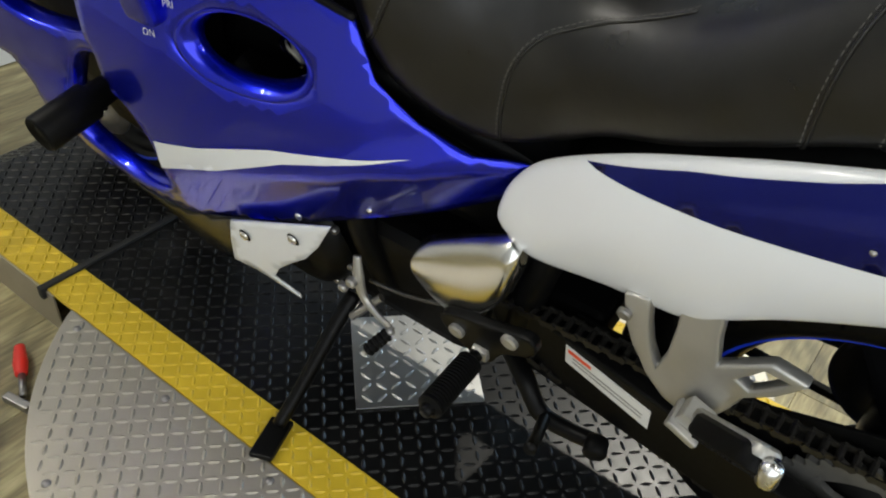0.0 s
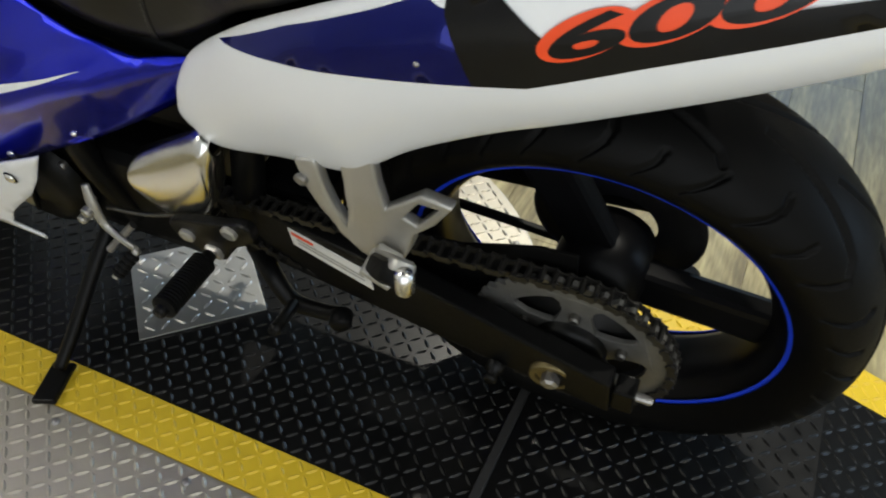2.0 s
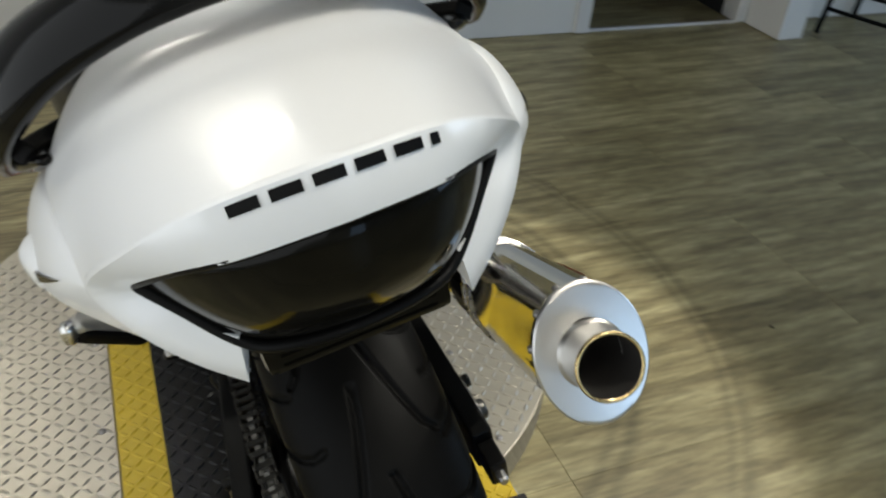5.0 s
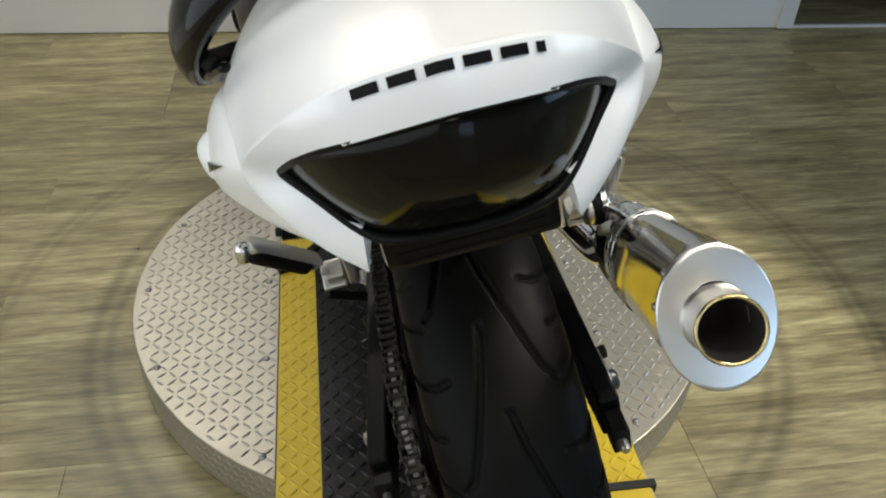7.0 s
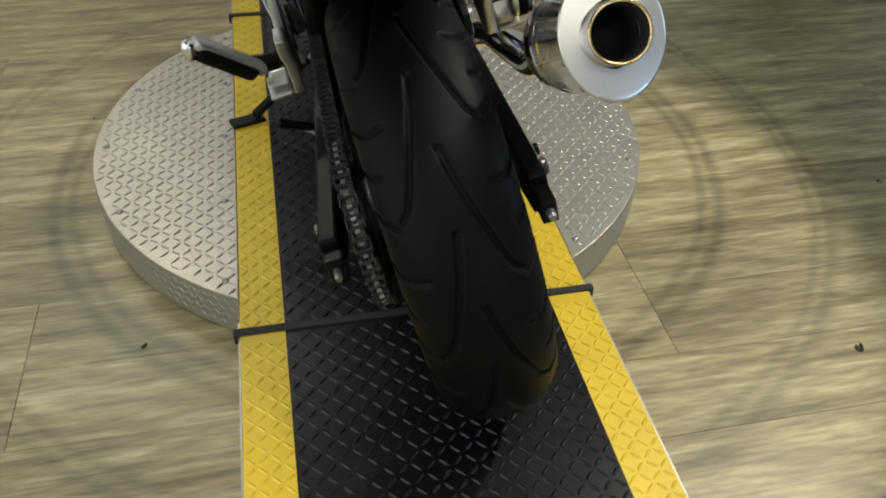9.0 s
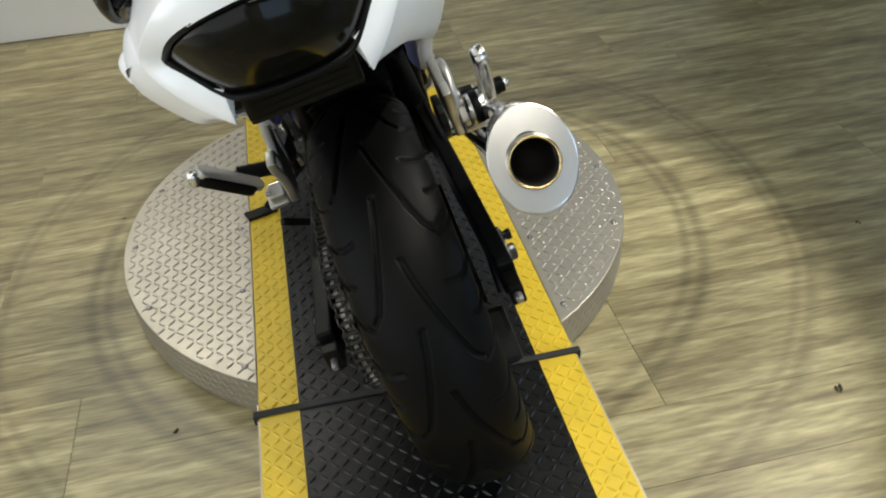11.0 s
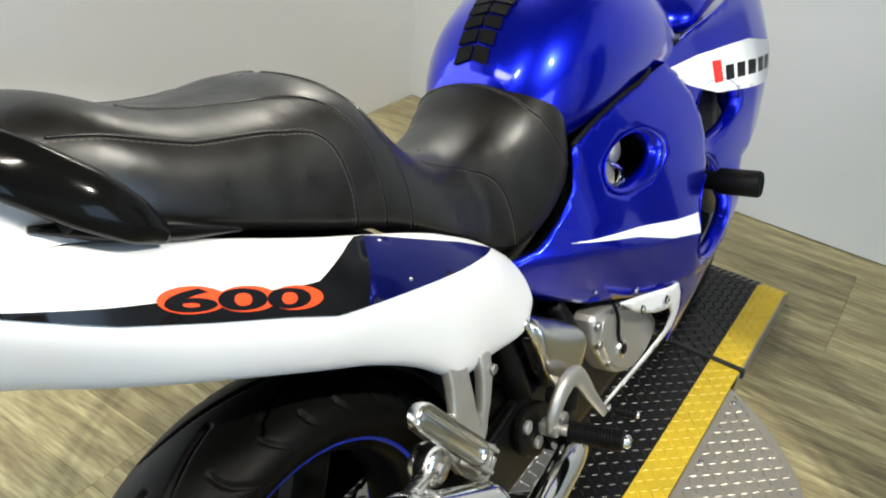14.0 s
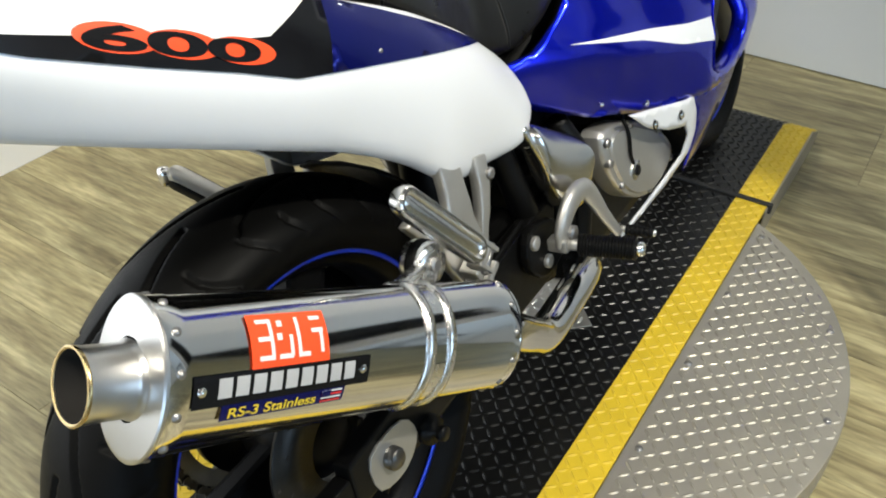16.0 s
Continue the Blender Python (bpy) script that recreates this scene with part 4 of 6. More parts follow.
# ---- grab rail round the back of the seat
arc = [(-0.158, -0.858, 0.964), (-0.161, -0.884, 0.988), (-0.152, -0.912, 1.016), (-0.130, -0.942, 1.046), (-0.095, -0.967, 1.072), (-0.05, -0.986, 1.089), (0, -0.991, 1.094)]
arc = arc + [(-x, y, z) for x, y, z in reversed(arc[:-1])]
v, f = tube(arc, [0.004, 0.010, 0.013, 0.0135, 0.012, 0.0105, 0.010, 0.0105, 0.012, 0.0135, 0.013, 0.010, 0.004], 18, flat=1.9, n=10)
rail = mesh_ob("grab_rail", v, f, GLOSSBLK, bike, "gloss black passenger grab rail", smooth=True)
for s in (-1, 1):
    v, f = tube([(s * 0.150, -0.775, 0.934), (s * 0.149, -0.84, 0.960), (s * 0.143, -0.90, 0.985), (s * 0.128, -0.950, 1.004)], [0.003, 0.013, 0.015, 0.004], 12, flat=0.7)
    mesh_ob("rail_base", v, f, GLOSSBLK, rail, "black recessed rail base", smooth=True)
    part("rail_mount", moved(box_bm(-0.006, 0.008, -0.030, 0.040, -0.005, 0.005, 0.002), pose(s * 0.134, -0.905, 0.994, -24, s * 40, 0)), PLASTIC, rail)

# ---- tank
TANK = [
    (-0.150, 0.915, 0.085, 0.80), (-0.12, 0.955, 0.115, 0.78), (-0.06, 1.005, 0.145, 0.775), (0.03, 1.040, 0.168, 0.78), (0.13, 1.052, 0.180, 0.79), (0.24, 1.035, 0.182, 0.80), (0.34, 0.985, 0.170, 0.80), (0.42, 0.91, 0.145, 0.80)]
st = []
for y, zc, w, zb in TANK:
    h = zc - zb
    st.append((y, [(0, zc), (w * 0.40, zc - 0.025 * h), (w * 0.74, zc - 0.15 * h), (w * 0.95, zc - 0.40 * h), (w, zc - 0.64 * h), (w * 0.90, zb), (0, zb)]))
tank = body_loft("fuel_tank", st, BLUE, bike, "metallic blue fuel tank", n=4, sub=2)
tank_tree = BVHTree.FromObject(tank, bpy.context.evaluated_depsgraph_get())
for k in range(9):
    for s in (-1, 1):
        y0, w0 = -0.135 + k * 0.022, 0.030 + 0.002 * k
        pts = []
        for a, b in ((0.002, 0.0), (w0, -0.004), (w0 * 0.96, 0.014), (0.002, 0.017)):
            hit = tank_tree.ray_cast(Vector((s * a, y0 + b, 1.4)), Vector((0, 0, -1)))
            pts.append((hit[0] or Vector((s * a, y0 + b, 0.95))) + Vector((0, 0, 0.003)))
        ob = mesh_ob("pad_rib", pts, [(0, 1, 2, 3) if s < 0 else (3, 2, 1, 0)], PLASTIC, tank, "ribbed black tank pad" if not k else "")
        ob.modifiers.new("thickness", "SOLIDIFY").thickness = 0.003

# ---- side fairings
FAIR = thin_plate([(-0.31, 0.62, 0.090), (-0.27, 0.60, 0.105), (-0.24, 0.66, 0.112), (-0.20, 0.75, 0.11), (-0.10, 0.82, 0.130), (-0.145, 0.65, 0.156), (0.0, 0.70, 0.182), (0.03, 0.60, 0.206), (0.06, 0.45, 0.196),
                   (-0.12, 0.615, 0.170), (0.08, 0.53, 0.216), (-0.20, 0.635, 0.140), (-0.02, 0.57, 0.196), (-0.01, 0.49, 0.176),
                   (0.13, 0.43, 0.216), (0.22, 0.545, 0.250), (0.20, 0.70, 0.225), (0.10, 0.82, 0.175), (0.30, 0.84, 0.195), (-0.10, 0.55, 0.140), (-0.20, 0.56, 0.108), (0.36, 0.62, 0.246), (0.45, 0.45, 0.245),
                   (0.30, 0.43, 0.245), (0.44, 0.71, 0.246), (0.52, 0.84, 0.225), (0.72, 0.764, 0.255), (0.67, 0.85, 0.235), (0.95, 0.70, 0.16), (0.62, 0.62, 0.25), (0.36, 0.80, 0.215)])
BASE_FAIR = FAIR
CREASE_Y = [-0.32, -0.25, -0.15, -0.04, 0.11, 0.229, 0.32, 0.42]
CREASE_Z = [0.652, 0.642, 0.622, 0.588, 0.545, 0.512, 0.490, 0.470]
CREASE_X = [0.094, 0.118, 0.168, 0.202, 0.231, 0.256, 0.256, 0.250]
STEP_Z, STEP_Y = [0.50, 0.55, 0.62, 0.70, 0.77, 0.83, 0.88], [0.245, 0.262, 0.296, 0.318, 0.305, 0.262, 0.20]


def FAIR(y, z):
    """Side fairing: flat flank, a crease with an undercut below, and a step in towards the nose vents."""
    zc = np.interp(y, CREASE_Y, CREASE_Z)
    x = BASE_FAIR(y, max(z, zc))
    low = np.interp(y, CREASE_Y, CREASE_X)
    if z < zc + 0.05:
        k = min(1.0, max(0.0, (zc + 0.05 - z) / 0.05))
        x += (low - BASE_FAIR(y, zc)) * k * k * (3 - 2 * k)
    if z < zc:
        x -= (zc - z) * np.interp(y, [-0.20, -0.06, 0.06, 0.20], [0.42, 0.42, 0.22, 0.12])
    k = min(1.0, max(0.0, (y - np.interp(z, STEP_Z, STEP_Y)) / 0.022))
    fade = min(1.0, max(0.0, (z - 0.50) / 0.06)) * min(1.0, max(0.0, (0.90 - z) / 0.04)) * min(1.0, max(0.0, (0.62 - y) / 0.2))
    return x - 0.034 * k * k * (3 - 2 * k) * fade


OUT = [(-0.315, 0.640), (-0.270, 0.652), (-0.210, 0.655), (-0.150, 0.684), (-0.103, 0.725), (-0.080, 0.785), (-0.02, 0.806), (0.07, 0.828), (0.16, 0.842), (0.25, 0.852), (0.36, 0.862), (0.48, 0.90),
       (0.62, 0.93), (0.80, 0.86), (0.98, 0.72), (0.90, 0.65), (0.72, 0.61), (0.58, 0.56), (0.52, 0.47), (0.46, 0.415), (0.36, 0.402), (0.27, 0.412), (0.16, 0.430), (0.04, 0.456), (-0.08, 0.497), (-0.20, 0.560), (-0.29, 0.605)]
HOLE = rounded([(-0.028, 0.717), (-0.005, 0.750), (0.045, 0.768), (0.100, 0.766), (0.142, 0.742), (0.150, 0.712), (0.110, 0.680), (0.040, 0.670), (-0.010, 0.685)])
VENT_LO = rounded([(0.246, 0.458), (0.233, 0.53), (0.266, 0.600), (0.335, 0.624), (0.41, 0.614), (0.460, 0.55), (0.45, 0.465), (0.39, 0.428), (0.31, 0.428)])
VENT_UP = rounded([(0.345, 0.670), (0.365, 0.720), (0.43, 0.762), (0.51, 0.750), (0.550, 0.70), (0.51, 0.658), (0.44, 0.642), (0.385, 0.648)])


def lip(hole, f, side, material, parent, deep, shrink):
    """The rolled edge of an opening."""
    cy, cz = sum(p[0] for p in hole) / len(hole), sum(p[1] for p in hole) / len(hole)
    rings = []
    for k in range(6):
        a = k / 5
        sh, dp = 1 - shrink * math.sin(a * math.pi / 2), deep * (1 - math.cos(a * math.pi / 2))
        if k == 0:
            sh, dp = 1.012, -0.0002
        rings.append([Vector((side * (f(y, z) - dp), cy + (y - cy) * sh, cz + (z - cz) * sh)) for y, z in hole])
    v, fc = bridge_loft(rings, closed_ends=False)
    ob = mesh_ob("opening_lip", v, fc, material, parent, smooth=True)
    ob.modifiers.new("thickness", "SOLIDIFY").thickness = 0.002
    return ob


for side in (1, -1):
    fairing = sheet("side_fairing", OUT, FAIR, side, BLUE, bike, [HOLE, VENT_LO, VENT_UP], label="metallic blue side fairing with oval openings", step=0.013)
    lip(HOLE, FAIR, side, BLUE, fairing, 0.03, 0.22)
    lip(VENT_LO, FAIR, side, BLUE, fairing, 0.03, 0.06)
    lip(VENT_UP, FAIR, side, BLUE, fairing, 0.03, 0.06)
    sheet("stripe", [(-0.148, 0.645), (0.04, 0.604), (0.15, 0.575), (0.230, 0.561), (0.229, 0.517), (0.13, 0.545), (0.02, 0.592)], FAIR, side, WHITE, fairing, thick=0.0, lift=0.0014, step=0.011, label="white wedge stripe")
    flash = sheet("white_flash", [(0.265, 0.822), (0.42, 0.822), (0.60, 0.818), (0.72, 0.790), (0.76, 0.740), (0.72, 0.700), (0.58, 0.715), (0.46, 0.735), (0.36, 0.775)], FAIR, side, WHITE, fairing, thick=0.0, lift=0.0014, step=0.013, label="white nose flash")
    for k in range(6):
        y0 = 0.455 + 0.042 * k
        hgt = 0.044 if k == 0 else 0.030
        sheet("lettering_bar", [(y0, 0.756 - 0.004 * k), (y0 + 0.030, 0.753 - 0.004 * k), (y0 + 0.036, 0.753 - 0.004 * k + hgt), (y0 + 0.006, 0.756 - 0.004 * k + hgt)], FAIR, side, REDD if k == 0 else BLACKP, flash, thick=0, lift=0.0024, step=0.012)
    # black edging between tank and fairing
    edge = [(-0.080, 0.788), (-0.02, 0.809), (0.07, 0.831), (0.16, 0.845), (0.25, 0.855), (0.36, 0.865)]
    v, f = tube([(side * (FAIR(y, z) - 0.001), y, z) for y, z in edge], 0.0045, 8)
    mesh_ob("edge_trim", v, f, PLASTIC, fairing, "black rubber edging", smooth=True)
    for y, z, r in ((0.045, 0.470, 0.0065), (-0.06, 0.512, 0.0045)):
        v, f = lathe([(0.0, 0.004), (r * 0.7, 0.0035), (r, 0.001), (r * 1.05, 0.0)], 16)
        mesh_ob("screw", turned(v, pose(side * (FAIR(y, z) + 0.0005), y, z, 0, 0, 0 if side > 0 else 180)), f, CHROME, fairing, smooth=True)
    # inner duct behind the front openings
    v, f = bridge_loft([[(side * 0.10, y, z) for y, z in ((0.20, 0.44), (0.46, 0.42), (0.56, 0.60), (0.54, 0.78), (0.30, 0.80))],
                        [(side * 0.165, y, z) for y, z in ((0.23, 0.46), (0.44, 0.44), (0.52, 0.60), (0.51, 0.74), (0.34, 0.76))]])
    fix_normals(mesh_ob("inner_duct", v, f, PLASTIC, fairing, "black inner duct"))
    # Added black sheets that give the openings their shaded depth.
    for outline, depth in (([(0.20, 0.40), (0.24, 0.62), (0.31, 0.80), (0.56, 0.80), (0.60, 0.60), (0.50, 0.42)], 0.075), ([(-0.06, 0.64), (-0.06, 0.80), (0.18, 0.81), (0.20, 0.64)], 0.120)):
        sheet("inner_lining", outline, lambda y, z, d=depth: BASE_FAIR(y, z) - d, side, PLASTIC, fairing, label="black sheet added to darken the hollow", step=0.03)
    part("dark_cross_sheet", box_bm(min(side * 0.03, side * 0.185), max(side * 0.03, side * 0.185), 0.205, 0.209, 0.60, 0.83), PLASTIC, fairing)
# fuel tap dial on the left side
dial = part("fuel_tap", moved(box_bm(-0.012, 0.012, -0.026, 0.026, -0.026, 0.026, 0.010, 3), pose(-0.212, 0.19, 0.762)), BLUE, bike, "blue fuel tap knob")
for word, y, z in (("ON", 0.187, 0.725), ("RES", 0.228, 0.757), ("PRI", 0.152, 0.764)):
    letter_on("marking", word, 0.012, lambda a, b, y=y, z=z: (-(FAIR(y - a, z + b) + 0.0015), y - a, z + b), dial, LABELW, label="white marking")

# ---- nose and screen
st = [(0.40, [(0, 0.93), (0.10, 0.92), (0.17, 0.89), (0.19, 0.85), (0.0, 0.84)]), (0.60, [(0, 1.00), (0.10, 0.985), (0.165, 0.95), (0.20, 0.88), (0, 0.86)]), (0.80, [(0, 0.98), (0.08, 0.965), (0.13, 0.93), (0.15, 0.84), (0, 0.80)]), (0.97, [(0, 0.80), (0.04, 0.79), (0.06, 0.77), (0.065, 0.73), (0, 0.71)])]
body_loft("nose_fairing", st, BLUE, bike, "metallic blue nose fairing", n=3, sub=1)

# ---- frame sliders
for side in (1, -1):
    v, f = lathe([(0.0, 0.336), (0.012, 0.336), (0.013, 0.332), (0.024, 0.340), (0.027, 0.336), (0.027, 0.258), (0.020, 0.252), (0.016, 0.12)], 28)
    ob = mesh_ob("frame_slider", turned(v, Matrix.Translation((0, 0.345, 0.584)) @ (Matrix.Rotation(math.pi, 4, "Z") if side < 0 else Matrix.Identity(4))), f, PLASTIC, bike, "black nylon crash slider", smooth=True)
    fix_normals(ob)

# ---------------------------------------------------------------- running gear
def bolt(parent, p, r, h, direction, material=STEEL, name="bolt"):
    v, f = lathe([(0.0, h), (r * 0.72, h), (r, h * 0.75), (r, 0.0)], 12)
    m = Matrix.Translation(p) @ Vector(direction).to_track_quat("X", "Z").to_matrix().to_4x4()
    return fix_normals(mesh_ob(name, turned(v, m), f, material, parent, smooth=False))


def plate(name, outline, x0, x1, material, parent, label="", bevel=0.003):
    """A flat piece drawn in (y, z), from x0 to x1."""
    return part(name, prism_bm(outline, "x", min(x0, x1), max(x0, x1), bevel), material, parent, label)


# ---- silencer
def along(a, b):
    a, b = Vector(a), Vector(b)
    return Matrix.Translation(a) @ (b - a).to_track_quat("X", "Z").to_matrix().to_4x4(), (b - a).length


CAN_A, CAN_B, CAN_R = Vector((0.243, -0.587, 0.444)), Vector((0.197, -0.980, 0.681)), 0.065
AXIS, LEN = along(CAN_A, CAN_B)
M = AXIS @ Matrix.Diagonal((1.0, 0.78, 1.0, 1.0))       # the can is oval
v, f = lathe([(0.0, 0.0), (0.026, 0.0), (0.055, 0.003), (CAN_R - 0.001, 0.006), (CAN_R + 0.0016, 0.008), (CAN_R + 0.0016, 0.011), (CAN_R + 0.0006, 0.012), (CAN_R + 0.0006, 0.026), (CAN_R, 0.027), (CAN_R, LEN - 0.022), (CAN_R + 0.0008, LEN - 0.021), (CAN_R + 0.0008, LEN - 0.002)], 80)
can = hard(fix_normals(mesh_ob("silencer", turned(v, M), f, CHROME, bike, "polished stainless oval silencer can", smooth=True)))
v, f = lathe([(CAN_R + 0.0006, LEN - 0.003), (CAN_R + 0.0022, LEN - 0.002), (CAN_R + 0.0022, LEN + 0.0005), (CAN_R + 0.0004, LEN + 0.002), (CAN_R - 0.003, LEN + 0.0022), (0.034, LEN + 0.003)], 80)
cap = hard(fix_normals(mesh_ob("end_cap", turned(v, M), f, CAPMETAL, can, "flat brushed aluminium end cap", smooth=True)))
v, f = lathe([(0.0325, LEN + 0.0025), (0.0315, LEN + 0.0045), (0.0300, LEN + 0.0060), (0.0295, LEN + 0.009), (0.0292, LEN + 0.038), (0.0300, LEN + 0.042), (0.0302, LEN + 0.046), (0.0280, LEN + 0.046), (0.0275, LEN + 0.03)], 64)
tail_pipe = hard(fix_normals(mesh_ob("outlet_pipe", turned(v, AXIS), f, CAPMETAL, cap, "welded aluminium outlet pipe", smooth=True)))
v, f = lathe([(0.0278, LEN + 0.0455), (0.0272, LEN + 0.03), (0.027, LEN - 0.06), (0.0, LEN - 0.06)], 48)
mesh_ob("outlet_bore", turned(v, AXIS), f, SOOT, cap, "sooty black outlet bore", smooth=True)
v, f = lathe([(0.0304, LEN + 0.0445), (0.0308, LEN + 0.0465), (0.0290, LEN + 0.0480), (0.0274, LEN + 0.0465)], 48)
mesh_ob("outlet_rim", turned(v, AXIS), f, GOLDED, cap, "heat-tinted outlet rim", smooth=True)
for k in range(12):     # rivets at both ends of the can
    for h in (0.019, LEN - 0.012):
        a = 2 * math.pi * (k + 0.5) / 12
        c = M @ Vector((h, (CAN_R + 0.0005) * math.cos(a), (CAN_R + 0.0005) * math.sin(a)))
        n = AXIS.to_3x3() @ Vector((0, math.cos(a) / 0.78, math.sin(a))).normalized()
        v, f = lathe([(0.0, 0.0026), (0.003, 0.0021), (0.0042, 0.0)], 10)
        mesh_ob("rivet", turned(v, Matrix.Translation(c) @ n.to_track_quat("X", "Z").to_matrix().to_4x4()), f, STEEL, can, smooth=True)
# clamp band with its hanger
H = LEN - 0.31
for dh in (-0.016, 0.016):
    v, f = lathe([(CAN_R + 0.0005, H + dh - 0.006), (CAN_R + 0.004, H + dh - 0.005), (CAN_R + 0.004, H + dh + 0.005), (CAN_R + 0.0005, H + dh + 0.006)], 64)
    mesh_ob("clamp_band", turned(v, M), f, SPUN, can, "aluminium clamp band", smooth=True)
for k in range(10):
    a = 2 * math.pi * (k + 0.5) / 10
    seg = []
    for da in np.linspace(-0.22, 0.22, 6):
        for h in (H - 0.012, H + 0.012):
            seg.append(M @ Vector((h, (CAN_R + 0.0018) * math.cos(a + da), (CAN_R + 0.0018) * math.sin(a + da))))
    if k % 2:
        mesh_ob("clamp_bridge", seg, [(2 * i, 2 * i + 1, 2 * i + 3, 2 * i + 2) for i in range(5)], SPUN, can)
top = M @ Vector((H, 0, 0)) + Vector((-0.006, 0.010, CAN_R + 0.004))
hang = mesh_ob("hanger", *tube([top + Vector((0, 0, -0.01)), top.lerp(Vector((0.192, -0.612, 0.553)), 0.5) + Vector((0.004, 0, 0)), (0.192, -0.612, 0.553)], [0.013, 0.010, 0.012], 12, flat=0.5), SPUN, bike, "polished silencer hanger", smooth=True)
v, f = lathe([(0.0, -0.016), (0.024, -0.016), (0.026, -0.012), (0.026, 0.012), (0.024, 0.016), (0.012, 0.017), (0.0, 0.017)], 32)
mesh_ob("bobbin", turned(v, pose(0.190, -0.615, 0.556)), f, SPUN, hang, "rubber-mounted bobbin", smooth=True)
v, f = lathe([(0.026, -0.007), (0.0275, -0.005), (0.0275, 0.005), (0.026, 0.007)], 32)
mesh_ob("bushing", turned(v, pose(0.190, -0.615, 0.556)), f, PLASTIC, hang, smooth=True)
bolt(hang, (0.206, -0.615, 0.556), 0.009, 0.006, (1, 0, 0))
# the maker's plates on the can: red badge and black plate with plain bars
def on_can(u, deg, lift):
    """u along the can from its outlet end, deg up round its right side."""
    a = math.radians(deg)
    return M @ Vector((LEN - u, (CAN_R + lift / 0.78) * math.cos(a), (CAN_R + lift) * math.sin(a)))


def can_patch(name, u0, u1, d0, d1, lift, material, parent, label="", n=10):
    verts = [on_can(u0 + (u1 - u0) * i / 4, d0 + (d1 - d0) * j / n, lift) for i in range(5) for j in range(n + 1)]
    faces = [(i * (n + 1) + j, i * (n + 1) + j + 1, (i + 1) * (n + 1) + j + 1, (i + 1) * (n + 1) + j) for i in range(4) for j in range(n)]
    return mesh_ob(name, verts, faces, material, parent, label, smooth=True)


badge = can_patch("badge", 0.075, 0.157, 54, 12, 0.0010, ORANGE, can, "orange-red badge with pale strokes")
for a, b, c, d in ((0.088, 0.104, -0.046, -0.042), (0.088, 0.104, -0.030, -0.026), (0.088, 0.104, -0.014, -0.010), (0.101, 0.105, -0.046, -0.010), (0.111, 0.117, -0.044, -0.038), (0.109, 0.115, -0.032, -0.026),
                   (0.110, 0.126, -0.014, -0.010), (0.123, 0.127, -0.030, -0.012), (0.132, 0.136, -0.046, -0.012), (0.132, 0.146, -0.014, -0.010), (0.150, 0.163, -0.046, -0.042), (0.150, 0.164, -0.034, -0.030), (0.159, 0.163, -0.034, -0.012)):
    can_patch("stroke", 0.075 + (a - 0.080) * 0.911, 0.075 + (b - 0.080) * 0.911, 54 - (c + 0.052) * 875, 54 - (d + 0.052) * 875, 0.0017, LABELW, badge)
name_plate = can_patch("name_plate", 0.022, 0.207, 12, -11, 0.0013, BLACKP, can, "black name plate with pale bars")
for k in range(9):
    can_patch("lettering_bar", 0.044 + k * 0.0164, 0.0565 + k * 0.0164, 9, -5, 0.0020, LETTERING, name_plate)
for u in (0.030, 0.199):
    c = on_can(u, 1, 0.0012)
    n = (on_can(u, 1, 0.01) - c).normalized()
    v, f = lathe([(0.0, 0.002), (0.003, 0.0015), (0.0042, 0.0)], 10)
    mesh_ob("rivet", turned(v, Matrix.Translation(c) @ n.to_track_quat("X", "Z").to_matrix().to_4x4()), f, CHROME, name_plate, smooth=True)
sub_plate = can_patch("type_plate", 0.050, 0.180, -11, -24, 0.0013, NAVY, can, "dark blue type plate with yellow writing")
YELL = mat("yellow_print", (0.75, 0.55, 0.03), 0.4)
gv, gf = glyph_mesh("RS-3 Stainless", 0.0125, 1.0, 0.0002)
wide = max(q[0] for q in gv) - min(q[0] for q in gv)
mesh_ob("type_writing", [on_can(0.102 + q[0] * (0.090 / wide), -17.5 + q[1] * 900, 0.0021) for q in gv], gf, YELL, sub_plate, "yellow lettering")
for k in range(4):
    can_patch("flag_stripe", 0.153, 0.176, -12.0 - k * 2.9, -13.45 - k * 2.9, 0.0021, REDD if k % 2 else LABELW, sub_plate)
can_patch("flag_stripe", 0.153, 0.163, -12, -17.5, 0.0025, NAVY, sub_plate)
# link pipe and collector under the engine
v, f = tube([AXIS @ Vector((0.012, 0, 0)), AXIS @ Vector((-0.03, 0, 0)), (0.238, -0.500, 0.376), (0.229, -0.45, 0.340), (0.215, -0.36, 0.325), (0.198, -0.26, 0.312), (0.165, -0.19, 0.280), (0.110, -0.14, 0.235), (0.04, -0.10, 0.19)], [0.028, 0.027, 0.026, 0.026, 0.026, 0.026, 0.026, 0.026, 0.03], 20)
mesh_ob("exhaust_pipe", v, f, CHROME, bike, "polished exhaust link pipe", smooth=True)

# ---- swinging arm, chain, sprocket
LEFT_ARM = [(-0.200, 0.416), (-0.340, 0.411), (-0.500, 0.403), (-0.680, 0.384), (-0.786, 0.372), (-0.790, 0.306), (-0.640, 0.298), (-0.500, 0.294), (-0.225, 0.284)]


def arm_x(y):
    """The left beam splays outward towards the axle."""
    return 0.12 * (y + 0.338)


bm = prism_bm(LEFT_ARM, "x", -0.135, -0.106, 0.004)
for q in bm.verts:
    q.co.x += arm_x(q.co.y)
a = part("swing_arm", bm, ENGINE, bike, "black swinging arm beam")
